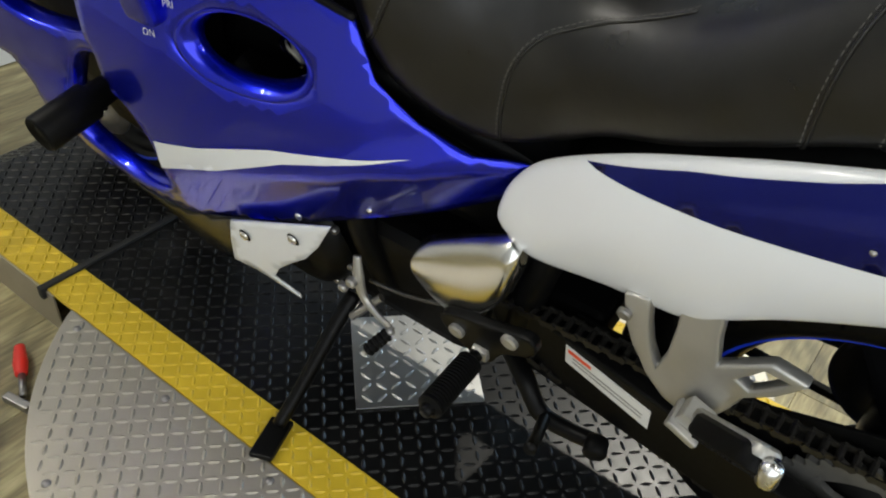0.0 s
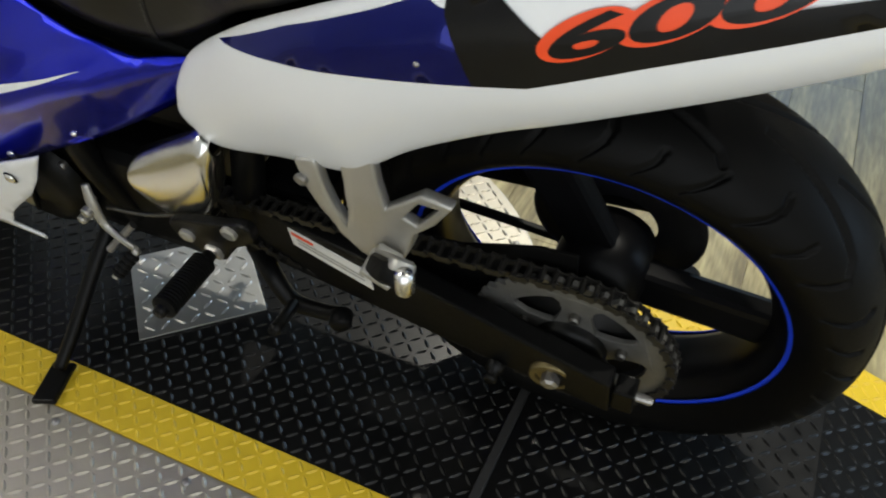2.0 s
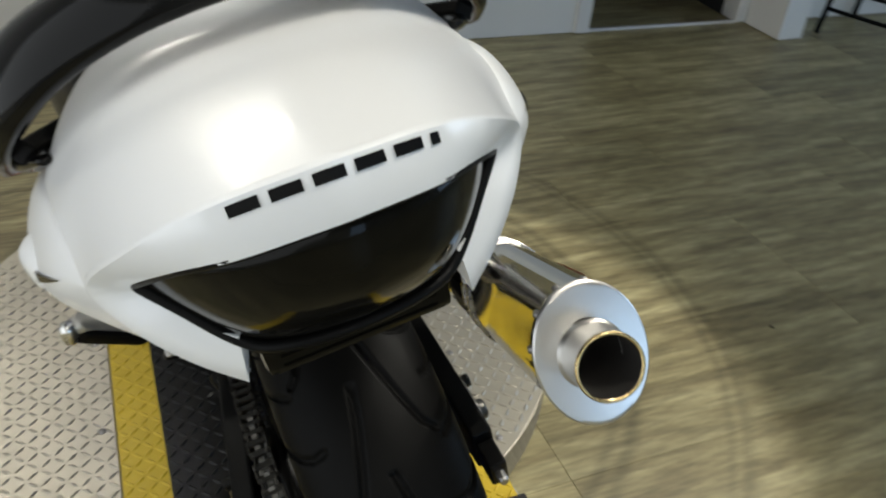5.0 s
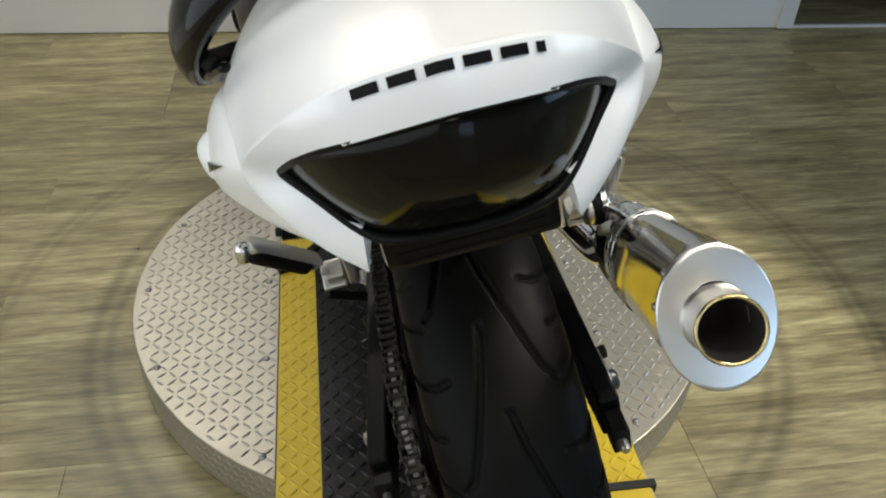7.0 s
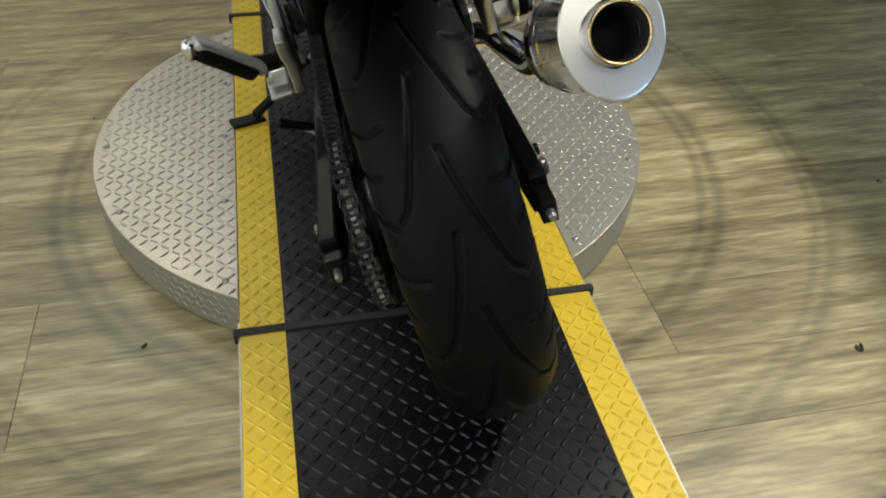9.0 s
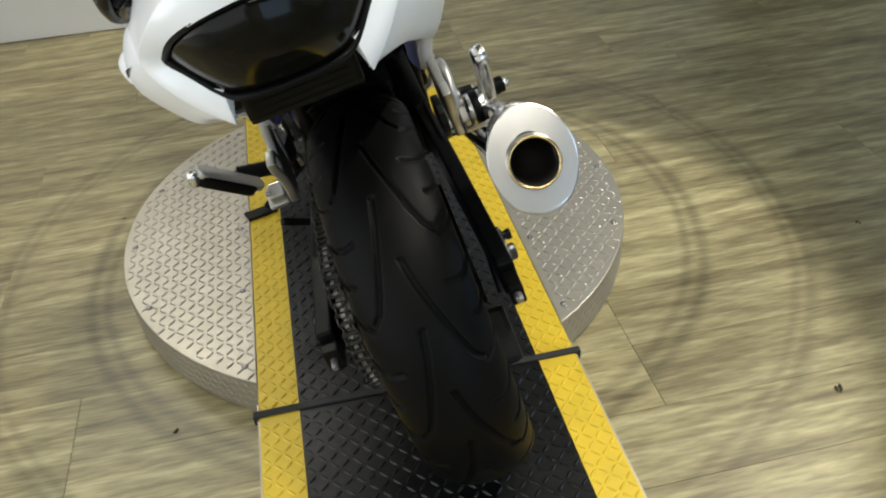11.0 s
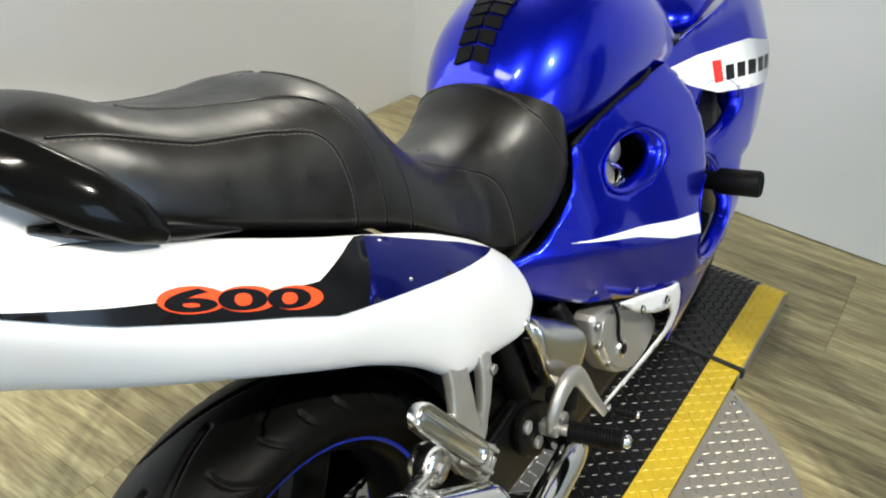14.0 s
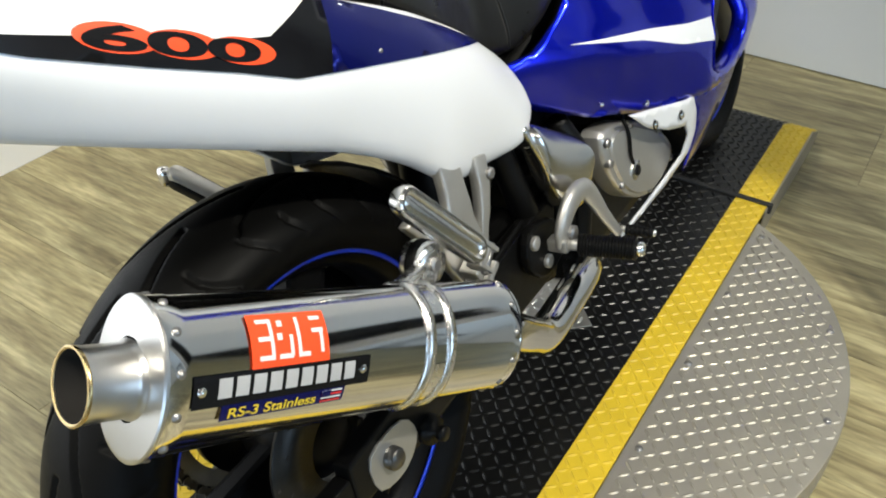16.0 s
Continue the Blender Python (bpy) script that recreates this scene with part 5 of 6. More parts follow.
# axle end: a dull gold ring round a dark recess and a bright nut
m = pose(-0.1795, -0.714, 0.334, 0, 0, 180 + math.degrees(math.atan(0.12)))
v, f = lathe([(0.0, 0.001), (0.019, 0.001), (0.020, 0.005), (0.0265, 0.005), (0.028, 0.003), (0.028, -0.004)], 32)
hard(fix_normals(mesh_ob("axle_ring", turned(v, m), f, RINGMETAL, a, "dull golden axle ring", smooth=True)))
v, f = lathe([(0.0, 0.016), (0.007, 0.016), (0.0115, 0.013), (0.0115, 0.001)], 6)
mesh_ob("axle_nut", turned(v, m), f, STEEL, a)
bm = box_bm(-0.014, 0.014, -0.016, 0.010, -0.022, 0.022, 0.003)
part("adjuster", moved(bm, pose(-0.172, -0.800, 0.336)), ENGINE, a)
bolt(a, (-0.172, -0.816, 0.338), 0.006, 0.020, (0, -1, 0))
v, f = lathe([(0.0, 0.024), (0.008, 0.024), (0.009, 0.020), (0.006, 0.012), (0.012, 0.009), (0.013, 0.0)], 20)
mesh_ob("stand_bobbin", turned(v, pose(-0.176, -0.640, 0.302, 0, 0, 180)), f, ENGINE, a, "paddock stand spool", smooth=True)
bm = prism_bm(LEFT_ARM, "x", 0.106, 0.135, 0.004)
for q in bm.verts:
    q.co.x -= 0.35 * arm_x(q.co.y)
a = part("swing_arm", bm, ENGINE, bike, "black swinging arm beam")
x = 0.140
v, f = lathe([(0.0, 0.014), (0.012, 0.014), (0.015, 0.010), (0.015, 0.0), (0.024, -0.001), (0.024, -0.004)], 24)
mesh_ob("axle_nut", turned(v, pose(0.1555, AXLE_Y, AXLE_Z)), f, GREASE, a, smooth=True)
plate("axle_plate", rounded([(AXLE_Y - 0.030, AXLE_Z - 0.030), (AXLE_Y + 0.02, AXLE_Z - 0.040), (AXLE_Y + 0.055, AXLE_Z - 0.010), (AXLE_Y + 0.035, AXLE_Z + 0.030), (AXLE_Y - 0.030, AXLE_Z + 0.026)], 3), 0.1515, 0.1555, CAST, a, "worn alloy axle plate", 0.001)
part("adjuster", moved(box_bm(-0.012, 0.012, -0.03, 0.012, -0.02, 0.02, 0.003), pose(x, -0.800, 0.336)), ENGINE, a)
bolt(a, (x, -0.828, 0.338), 0.007, 0.018, (0, -1, 0))
v, f = lathe([(0.0, 0.030), (0.010, 0.030), (0.0105, 0.024), (0.008, 0.016), (0.020, 0.012), (0.021, 0.0)], 24)
mesh_ob("stand_bobbin", turned(v, pose(0.147, -0.640, 0.302)), f, ENGINE, a, "paddock stand spool", smooth=True)
part("cross_member", box_bm(-0.09, 0.09, -0.36, -0.25, 0.355, 0.415, 0.012), ENGINE, bike, "black swinging arm bridge")
bm = prism_bm([(-0.334, 0.403), (-0.458, 0.383), (-0.458, 0.342), (-0.334, 0.366)], "x", -0.1366, -0.1352)
for q in bm.verts:
    q.co.x += arm_x(q.co.y)
warn = part("warning_label", bm, LABELW, bike, "white warning label on the swinging arm")
for nm, material, poly in [("label_stripe", ORANGE, [(-0.338, 0.398), (-0.372, 0.3925), (-0.372, 0.386), (-0.338, 0.391)])] + [("writing_bar", STEEL, [(-0.345, 0.385 - 0.008 * k), (-0.448, 0.367 - 0.008 * k), (-0.448, 0.365 - 0.008 * k), (-0.345, 0.383 - 0.008 * k)]) for k in range(2)]:
    bm = prism_bm(poly, "x", -0.1372, -0.1367)
    for q in bm.verts:
        q.co.x += arm_x(q.co.y)
    part(nm, bm, material, warn)

SPR = Vector((-0.124, AXLE_Y, AXLE_Z))
NT, SR = 45, 0.126
outline = []
for k in range(NT * 4):
    a = 2 * math.pi * k / (NT * 4)
    r = SR + (0.0045 if k % 4 in (0, 1) else -0.0045)
    outline.append((r * math.cos(a), r * math.sin(a)))
verts, faces = [], []
inner_r = 0.096
n4 = len(outline)
for x in (-0.0035, 0.0035):
    verts += [(x, a, b) for a, b in outline]
    verts += [(x, inner_r * math.cos(2 * math.pi * k / n4), inner_r * math.sin(2 * math.pi * k / n4)) for k in range(n4)]
for k in range(n4):
    j = (k + 1) % n4
    faces += [(k, j, n4 + j, n4 + k), (2 * n4 + k, 3 * n4 + k, 3 * n4 + j, 2 * n4 + j), (k, 2 * n4 + k, 2 * n4 + j, j), (n4 + k, n4 + j, 3 * n4 + j, 3 * n4 + k)]
spr = fix_normals(mesh_ob("sprocket", [Vector(q) + SPR for q in verts], faces, SPROCKET, bike, "worn grey rear sprocket"))
for k in range(5):
    a = 2 * math.pi * k / 5 + 0.35
    bm = prism_bm([(0.030, -0.030), (0.050, -0.022), (0.070, -0.018), (0.086, -0.022), (0.099, -0.040), (0.099, 0.040), (0.086, 0.022), (0.070, 0.018), (0.050, 0.022), (0.030, 0.030)], "x", -0.004, 0.004, 0.001)
    part("sprocket_arm", moved(bm, Matrix.Translation(SPR) @ Matrix.Rotation(a, 4, "X")), SPROCKET, spr)
    c = SPR + Vector((-0.004, 0.066 * math.cos(a), 0.066 * math.sin(a)))
    bolt(spr, c, 0.007, 0.010, (-1, 0, 0), GREASE)
v, f = lathe([(0.0, 0.02), (0.042, 0.02), (0.046, 0.012), (0.046, -0.008), (0.090, -0.010), (0.092, -0.030), (0.0, -0.030)], 40)
mesh_ob("sprocket_hub", turned(v, Matrix.Translation(SPR) @ Matrix.Rotation(math.pi, 4, "Z")), f, ENGINE, spr, smooth=True)

F_SPR, FR = Vector((-0.124, -0.235, 0.375)), 0.042
loop = []
d = (F_SPR - SPR)
base = math.atan2(d.z, d.y)
dist = math.hypot(d.y, d.z)
off = math.acos((SR - FR) / dist)
for k in range(40):
    a = base + off + (2 * math.pi - 2 * off) * k / 39
    loop.append((SPR.y + SR * math.cos(a), SPR.z + SR * math.sin(a)))
for k in range(14):
    a = base - off + (2 * off) * k / 13
    loop.append((F_SPR.y + FR * math.cos(a), F_SPR.z + FR * math.sin(a)))
seg = [0.0]
for p, q in zip(loop, loop[1:] + loop[:1]):
    seg.append(seg[-1] + math.dist(p, q))
links = int(seg[-1] / 0.0159)


def on_chain(s):
    s %= seg[-1]
    for i in range(len(loop)):
        if seg[i + 1] >= s:
            p, q = loop[i], loop[(i + 1) % len(loop)]
            t = (s - seg[i]) / max(1e-9, seg[i + 1] - seg[i])
            return p[0] + (q[0] - p[0]) * t, p[1] + (q[1] - p[1]) * t
    return loop[0]


lv, lf = [], []
stepc = seg[-1] / links
for k in range(links):
    p, q = on_chain(k * stepc), on_chain((k + 1) * stepc)
    c, dv = ((p[0] + q[0]) / 2, (p[1] + q[1]) / 2), (q[0] - p[0], q[1] - p[1])
    ln = math.hypot(*dv)
    t, nn = (dv[0] / ln, dv[1] / ln), (-dv[1] / ln, dv[0] / ln)
    xo = 0.0105 if k % 2 else 0.0075
    for s in (-1, 1):
        b = len(lv)
        for hx in (0.0, 0.0022):
            for u, w in ((-0.0115, 0), (-0.008, 0.0068), (-0.003, 0.0045), (0.003, 0.0045), (0.008, 0.0068), (0.0115, 0), (0.008, -0.0068), (0.003, -0.0045), (-0.003, -0.0045), (-0.008, -0.0068)):
                lv.append((SPR.x + s * (xo + hx), c[0] + u * t[0] + w * nn[0], c[1] + u * t[1] + w * nn[1]))
        lf += [tuple(b + i for i in range(9, -1, -1)), tuple(b + 10 + i for i in range(10))] + [(b + i, b + (i + 1) % 10, b + 10 + (i + 1) % 10, b + 10 + i) for i in range(10)]
    b = len(lv)
    for hx in (-0.0125, 0.0125):
        for i in range(8):
            a = 2 * math.pi * i / 8
            lv.append((SPR.x + hx, p[0] + 0.0042 * math.cos(a), p[1] + 0.0042 * math.sin(a)))
    lf += [(b + i, b + (i + 1) % 8, b + 8 + (i + 1) % 8, b + 8 + i) for i in range(8)] + [tuple(b + i for i in range(7, -1, -1)), tuple(b + 8 + i for i in range(8))]
chain = fix_normals(mesh_ob("drive_chain", lv, lf, CHAINMETAL, bike, "greasy drive chain"))
tagged(chain, kind="stuff")

# black guard plate inboard of the chain
plate("chain_guard", [(-0.330, 0.300), (-0.330, 0.424), (-0.500, 0.428), (-0.570, 0.437), (-0.620, 0.458), (-0.670, 0.478), (-0.715, 0.482), (-0.715, 0.300)], -0.103, -0.099, ENGINE, bike, "black guard plate behind the chain", 0.001)

# inner mudguard before the rear wheel
arcs = np.linspace(math.radians(-22), math.radians(54), 20)
hug = []
for r, w in ((0.345, 0.074), (0.352, 0.058), (0.356, 0.0), (0.352, -0.058), (0.345, -0.074)):
    hug.append([Vector((w, AXLE_Y + r * math.cos(a), AXLE_Z + r * math.sin(a))) for a in arcs])
v, f = bridge_loft(hug, ring=False)
hugger = fix_normals(mesh_ob("inner_mudguard", v, f, PLASTIC, bike, "black plastic inner mudguard", smooth=True))
hugger.modifiers.new("thickness", "SOLIDIFY").thickness = 0.004

# ---- brake disc and caliper on the right of the rear wheel
v, f = lathe([(0.112, 0.072), (0.121, 0.072), (0.121, 0.077), (0.055, 0.077), (0.055, 0.072), (0.112, 0.072)], 64)
disc = fix_normals(mesh_ob("brake_disc", turned(v, Matrix.Translation((0, AXLE_Y, AXLE_Z))), f, DISCMETAL, bike, "dark drilled rear brake disc", smooth=True))
for k in range(36):
    a = 2 * math.pi * k / 36
    r = 0.098 + 0.008 * (k % 3)
    v, f = lathe([(0.0, 0.0), (0.003, 0.0), (0.0032, -0.001)], 8)
    mesh_ob("disc_hole", turned(v, pose(0.0776, AXLE_Y + r * math.cos(a), AXLE_Z + r * math.sin(a))), f, SOOT, disc)
part("brake_caliper", moved(box_bm(-0.03, 0.03, -0.05, 0.05, -0.032, 0.032, 0.010), pose(0.085, AXLE_Y - 0.07, AXLE_Z - 0.11, 40, 0, 0)), ENGINE, bike, "black rear brake caliper")
plate("torque_arm", [(-0.36, 0.262), (-0.70, 0.235), (-0.70, 0.220), (-0.36, 0.247)], 0.086, 0.096, ENGINE, bike, "black brake torque arm", 0.002)
v, f = tube([(0.125, -0.30, 0.42), (0.13, -0.45, 0.40), (0.128, -0.60, 0.36), (0.12, -0.72, 0.25)], 0.0045, 8)
mesh_ob("brake_hose", v, f, PLASTIC, bike, "black rear brake hose", smooth=True)
v, f = tube([(0.0, -0.33, 0.40), (0.0, -0.36, 0.52), (0.0, -0.33, 0.64)], 0.032, 14)
mesh_ob("shock_absorber", v, f, ENGINE, bike, "black rear shock absorber", smooth=True)

# ---- passenger foot pegs on cast brackets
BRACKET = [(-0.408, 0.592), (-0.414, 0.556), (-0.426, 0.518), (-0.446, 0.482), (-0.470, 0.458), (-0.498, 0.446), (-0.522, 0.458), (-0.538, 0.492), (-0.548, 0.524), (-0.574, 0.552), (-0.596, 0.586), (-0.560, 0.592), (-0.534, 0.570), (-0.514, 0.552),
           (-0.509, 0.590), (-0.506, 0.650), (-0.466, 0.650), (-0.467, 0.578), (-0.464, 0.530), (-0.456, 0.500), (-0.446, 0.526), (-0.440, 0.560), (-0.436, 0.600)]
BRACKET_EYE = [(-0.534, 0.546), (-0.556, 0.578), (-0.580, 0.577), (-0.550, 0.537)]


def cast_plate(name, outline, holes, f, thick, side, material, parent, label="", soft=0.003):
    """A cast piece with rounded edges, drawn in (y, z), its outer face at x = f(y, z)."""
    ob = sheet(name, outline, f, side, material, parent, holes, step=0.02, thick=thick, label=label)
    bev = ob.modifiers.new("soft_edges", "BEVEL")
    bev.width, bev.segments, bev.limit_method, bev.angle_limit = soft, 2, "ANGLE", math.radians(40)
    return ob


for s in (-1, 1):
    br = cast_plate("peg_bracket", BRACKET, [BRACKET_EYE], lambda y, z: 0.164 + 0.10 * max(0.0, 0.50 - z) - 0.10 * max(0.0, z - 0.56), 0.016, s, CAST, bike, "cast aluminium passenger peg bracket")
    part("bracket_clevis", moved(box_bm(-0.014, 0.014, -0.016, 0.016, -0.010, 0.010, 0.004), pose(s * 0.184, -0.514, 0.484, 25, 0, 0)), CAST, br)
    part("bracket_foot", moved(box_bm(-0.018, 0.018, -0.020, 0.020, -0.005, 0.005, 0.003), pose(s * 0.188, -0.508, 0.470, 30, 0, 0)), CAST, br)
    bolt(br, (s * 0.163, -0.414, 0.566), 0.008, 0.006, (s, 0, 0))
    bolt(br, (s * 0.192, -0.520, 0.492), 0.006, 0.010, (s, 0, 0))


def ribbed_peg(a, b, r, parent_name, label, rubber=PLASTIC, ribs=14, heel=True, core_mat=CAST):
    """A foot peg from its pivot a to its tip b: ribbed rubber over an alloy core."""
    m, L = along(a, b)
    core = [(0.0, 0.0), (r * 0.55, 0.0), (r * 0.55, L * 0.14), (r * 0.5, L * 0.15), (r * 0.5, L * 0.96), (r * 0.45, L), (0.0, L)]
    v, f = lathe(core, 20)
    peg = fix_normals(mesh_ob(parent_name, turned(v, m), f, core_mat, bike, label, smooth=True))
    prof = [(r * 0.5, L * 0.15)]
    for k in range(ribs):
        h0, h1 = L * (0.16 + 0.76 * k / ribs), L * (0.16 + 0.76 * (k + 1) / ribs)
        prof += [(r * 0.86, h0), (r, h0 + (h1 - h0) * 0.2), (r, h0 + (h1 - h0) * 0.65), (r * 0.86, h0 + (h1 - h0) * 0.8)]
    prof += [(r * 0.55, L * 0.93)]
    r_end = r * 0.55
    v, f = lathe(prof, 20)
    fix_normals(mesh_ob("peg_rubber", turned(v, m), f, rubber, peg, "black ribbed rubber", smooth=False))
    if heel:
        v, f = lathe([(0.0, L * 1.02), (r * 0.45, L * 1.015), (r * 0.66, L * 0.98), (r * 0.6, L * 0.93)], 16)
        mesh_ob("peg_end", turned(v, m), f, SPUN, peg, smooth=True)
    return peg


# folded up on the right, folded out on the left
def peg_frame(a, b, up):
    """Axes along a peg from a to b: along, across, up."""
    a, b = Vector(a), Vector(b)
    d = (b - a).normalized()
    w = d.cross(Vector(up)).normalized()
    n = w.cross(d)
    return Matrix(((d.x, w.x, n.x, a.x), (d.y, w.y, n.y, a.y), (d.z, w.z, n.z, a.z), (0, 0, 0, 1))), (b - a).length


def stadium(length, half, grow, n=8):
    """A long rounded outline from u = 0 to the length, grown outward."""
    r = half + grow
    return [(half + r * math.cos(a), r * math.sin(a)) for a in np.linspace(math.pi / 2, 1.5 * math.pi, n)] + [(length - half + r * math.cos(a), r * math.sin(a)) for a in np.linspace(-math.pi / 2, math.pi / 2, n)]


# right: polished trough-shaped peg, folded up
m, L = peg_frame((0.226, -0.548, 0.532), (0.216, -0.655, 0.668), (1, 0, 0.15))
rings = [[m @ Vector((u, w, h)) for u, w in stadium(L, 0.017, g)] for g, h in ((-0.006, -0.014), (-0.001, -0.011), (0.001, -0.004), (0.001, 0.004), (-0.001, 0.007), (-0.0045, 0.007), (-0.007, 0.0035), (-0.009, 0.0025), (-0.013, 0.0045))]
v, f = bridge_loft(rings)
pk = hard(fix_normals(mesh_ob("passenger_peg", v, f, PEGALLOY, bike, "polished trough-shaped passenger foot peg folded up", smooth=True)))
part("peg_knuckle", moved(box_bm(-0.012, 0.012, -0.016, 0.016, -0.008, 0.008, 0.003), pose(0.216, -0.540, 0.520, 35, 0, 0)), CAST, pk)
for dw in (-0.014, 0.014):
    part("peg_tab", moved(box_bm(-0.026, 0.006, dw - 0.003, dw + 0.003, -0.010, 0.006, 0.002), m), CAST, pk)
v, f = lathe([(0.0, 0.020), (0.0045, 0.020), (0.0045, -0.020), (0.0, -0.020)], 12)
mesh_ob("hinge_pin", turned(v, m @ Matrix.Translation((-0.018, 0, -0.002)) @ Matrix.Rotation(math.pi / 2, 4, "Z")), f, STEEL, pk, smooth=True)
# left: rubber-topped peg, folded out, with a bare rounded tip
m, L = peg_frame((-0.202, -0.522, 0.512), (-0.268, -0.594, 0.622), (-1.0, -0.25, 0.0))
rings = [[m @ Vector((u, w, h)) for u, w in stadium(L, 0.013, g)] for g, h in ((-0.004, -0.012), (0.0, -0.009), (0.001, -0.003), (0.0, 0.001))]
v, f = bridge_loft(rings)
pk = hard(fix_normals(mesh_ob("passenger_peg", v, f, CAST, bike, "rubber-topped passenger foot peg folded out", smooth=True)))
rings = [[m @ Vector((0.012 + u, w, h)) for u, w in stadium(L - 0.016, 0.016, g)] for g, h in ((-0.003, -0.008), (0.001, -0.004), (0.002, 0.010), (0.0, 0.014), (-0.004, 0.0155))]
v, f = bridge_loft(rings)
pad = hard(fix_normals(mesh_ob("peg_rubber", v, f, PLASTIC, pk, "black rubber peg pad", smooth=True)))
for k in range(9):
    u = 0.030 + k * (L - 0.062) / 8
    part("rubber_rib", moved(box_bm(u - 0.003, u + 0.003, -0.012, 0.012, 0.014, 0.0175, 0.001), m), PLASTIC, pad)
v, f = lathe([(0.0, -0.024), (0.006, -0.024), (0.009, -0.020), (0.0095, -0.004), (0.008, 0.004), (0.0, 0.006)], 20)
mesh_ob("peg_tip", turned(v, Matrix.Translation((-0.272, -0.598, 0.624)) @ Matrix.Rotation(math.radians(-80), 4, "Y")), f, SPUN, pk, "bare alloy peg tip", smooth=True)
for s in (-1, 1):
    A, B = ((0.190, -0.285, 0.380), (0.303, -0.262, 0.374)) if s > 0 else ((-0.188, -0.236, 0.368), (-0.306, -0.243, 0.396))
    pk = ribbed_peg(A, B, 0.0175, "rider_peg", "black ribbed rider foot peg", PLASTIC, 18, s > 0, CAST if s > 0 else ENGINE)
    part("peg_knuckle", moved(box_bm(-0.016, 0.018, -0.012, 0.012, -0.011, 0.011, 0.005), Matrix.Translation(A) @ pose(-s * 0.012, -0.003, 0.001)), CAST, pk)
    if s > 0:
        outline, bolts = [(-0.330, 0.420), (-0.345, 0.365), (-0.300, 0.322), (-0.235, 0.335), (-0.222, 0.362), (-0.262, 0.408)], ((-0.325, 0.400), (-0.245, 0.352), (-0.295, 0.350))
    else:
        outline, bolts = [(-0.312, 0.452), (-0.316, 0.420), (-0.270, 0.385), (-0.250, 0.350), (-0.220, 0.350), (-0.180, 0.378), (-0.176, 0.404), (-0.205, 0.420), (-0.260, 0.436)], ((-0.285, 0.432), (-0.203, 0.390))
    face = 0.156 if s > 0 else 0.184
    hp = plate("rider_peg_plate", rounded(outline, 3), s * (face - 0.016), s * face, ENGINE, bike, "black rider peg hanger plate", 0.004)
    for y, z in bolts:
        bolt(hp, (s * face, y, z), 0.0115, 0.007, (s, 0, 0), CAST)
    # chrome cover over the frame's elbow
    top_edge = smooth_path([(-0.116, 0.462, 0), (-0.135, 0.487, 0), (-0.175, 0.514, 0), (-0.225, 0.545, 0), (-0.262, 0.567, 0), (-0.280, 0.562, 0)], 4)
    low_edge = smooth_path([(-0.114, 0.444, 0), (-0.126, 0.412, 0), (-0.158, 0.378, 0), (-0.205, 0.390, 0), (-0.255, 0.455, 0), (-0.284, 0.540, 0)], 4)
    shell = []
    for t, x in ((0.0, 0.134), (0.0, 0.148), (0.05, 0.156), (0.17, 0.166), (0.24, 0.1685), (0.45, 0.172), (0.70, 0.171), (0.92, 0.166), (0.99, 0.160), (1.0, 0.150), (1.0, 0.134)):
        row = []
        for k, (p, q) in enumerate(zip(top_edge, low_edge)):
            c = p.lerp(q, t)
            end = min(1.0, 8.0 * min(k, len(top_edge) - 1 - k) / (len(top_edge) - 1))
            row.append(Vector((s * (0.134 + (x - 0.134) * (0.55 + 0.45 * math.sqrt(end))), c.x, c.y)))
        shell.append(row)
    v, f = bridge_loft(shell, ring=False)
    cv = fix_normals(mesh_ob("frame_cover", v, f, COVER, bike, "polished frame cover", smooth=True))
    cv.modifiers.new("thickness", "SOLIDIFY").thickness = 0.002
    su = cv.modifiers.new("round", "SUBSURF")
    su.levels = su.render_levels = 1
    v, f = tube([(s * 0.140, -0.282, 0.570), (s * 0.152, -0.266, 0.520), (s * 0.156, -0.240, 0.460), (s * 0.150, -0.205, 0.412)], [0.013, 0.012, 0.011, 0.008], 12, flat=0.6)
    if s > 0:
        mesh_ob("cover_edge", v, f, COVER, cv, smooth=True)
# rear brake pedal, arched over the peg
v, f = tube([(0.182, -0.290, 0.378), (0.186, -0.284, 0.410), (0.188, -0.248, 0.438), (0.188, -0.200, 0.428), (0.192, -0.155, 0.358), (0.198, -0.122, 0.305)], [0.014, 0.018, 0.021, 0.018, 0.012, 0.009], 14, flat=0.55, up=(1, 0, 0))
ped = mesh_ob("brake_pedal", v, f, CAST, bike, "polished arched brake pedal", smooth=True)
ribs = ribbed_peg((0.194, -0.108, 0.305), (0.250, -0.090, 0.292), 0.010, "pedal_toe", "black brake pedal toe piece", PLASTIC, 6)
bolt(ped, (0.194, -0.275, 0.395), 0.012, 0.008, (1, 0, 0))
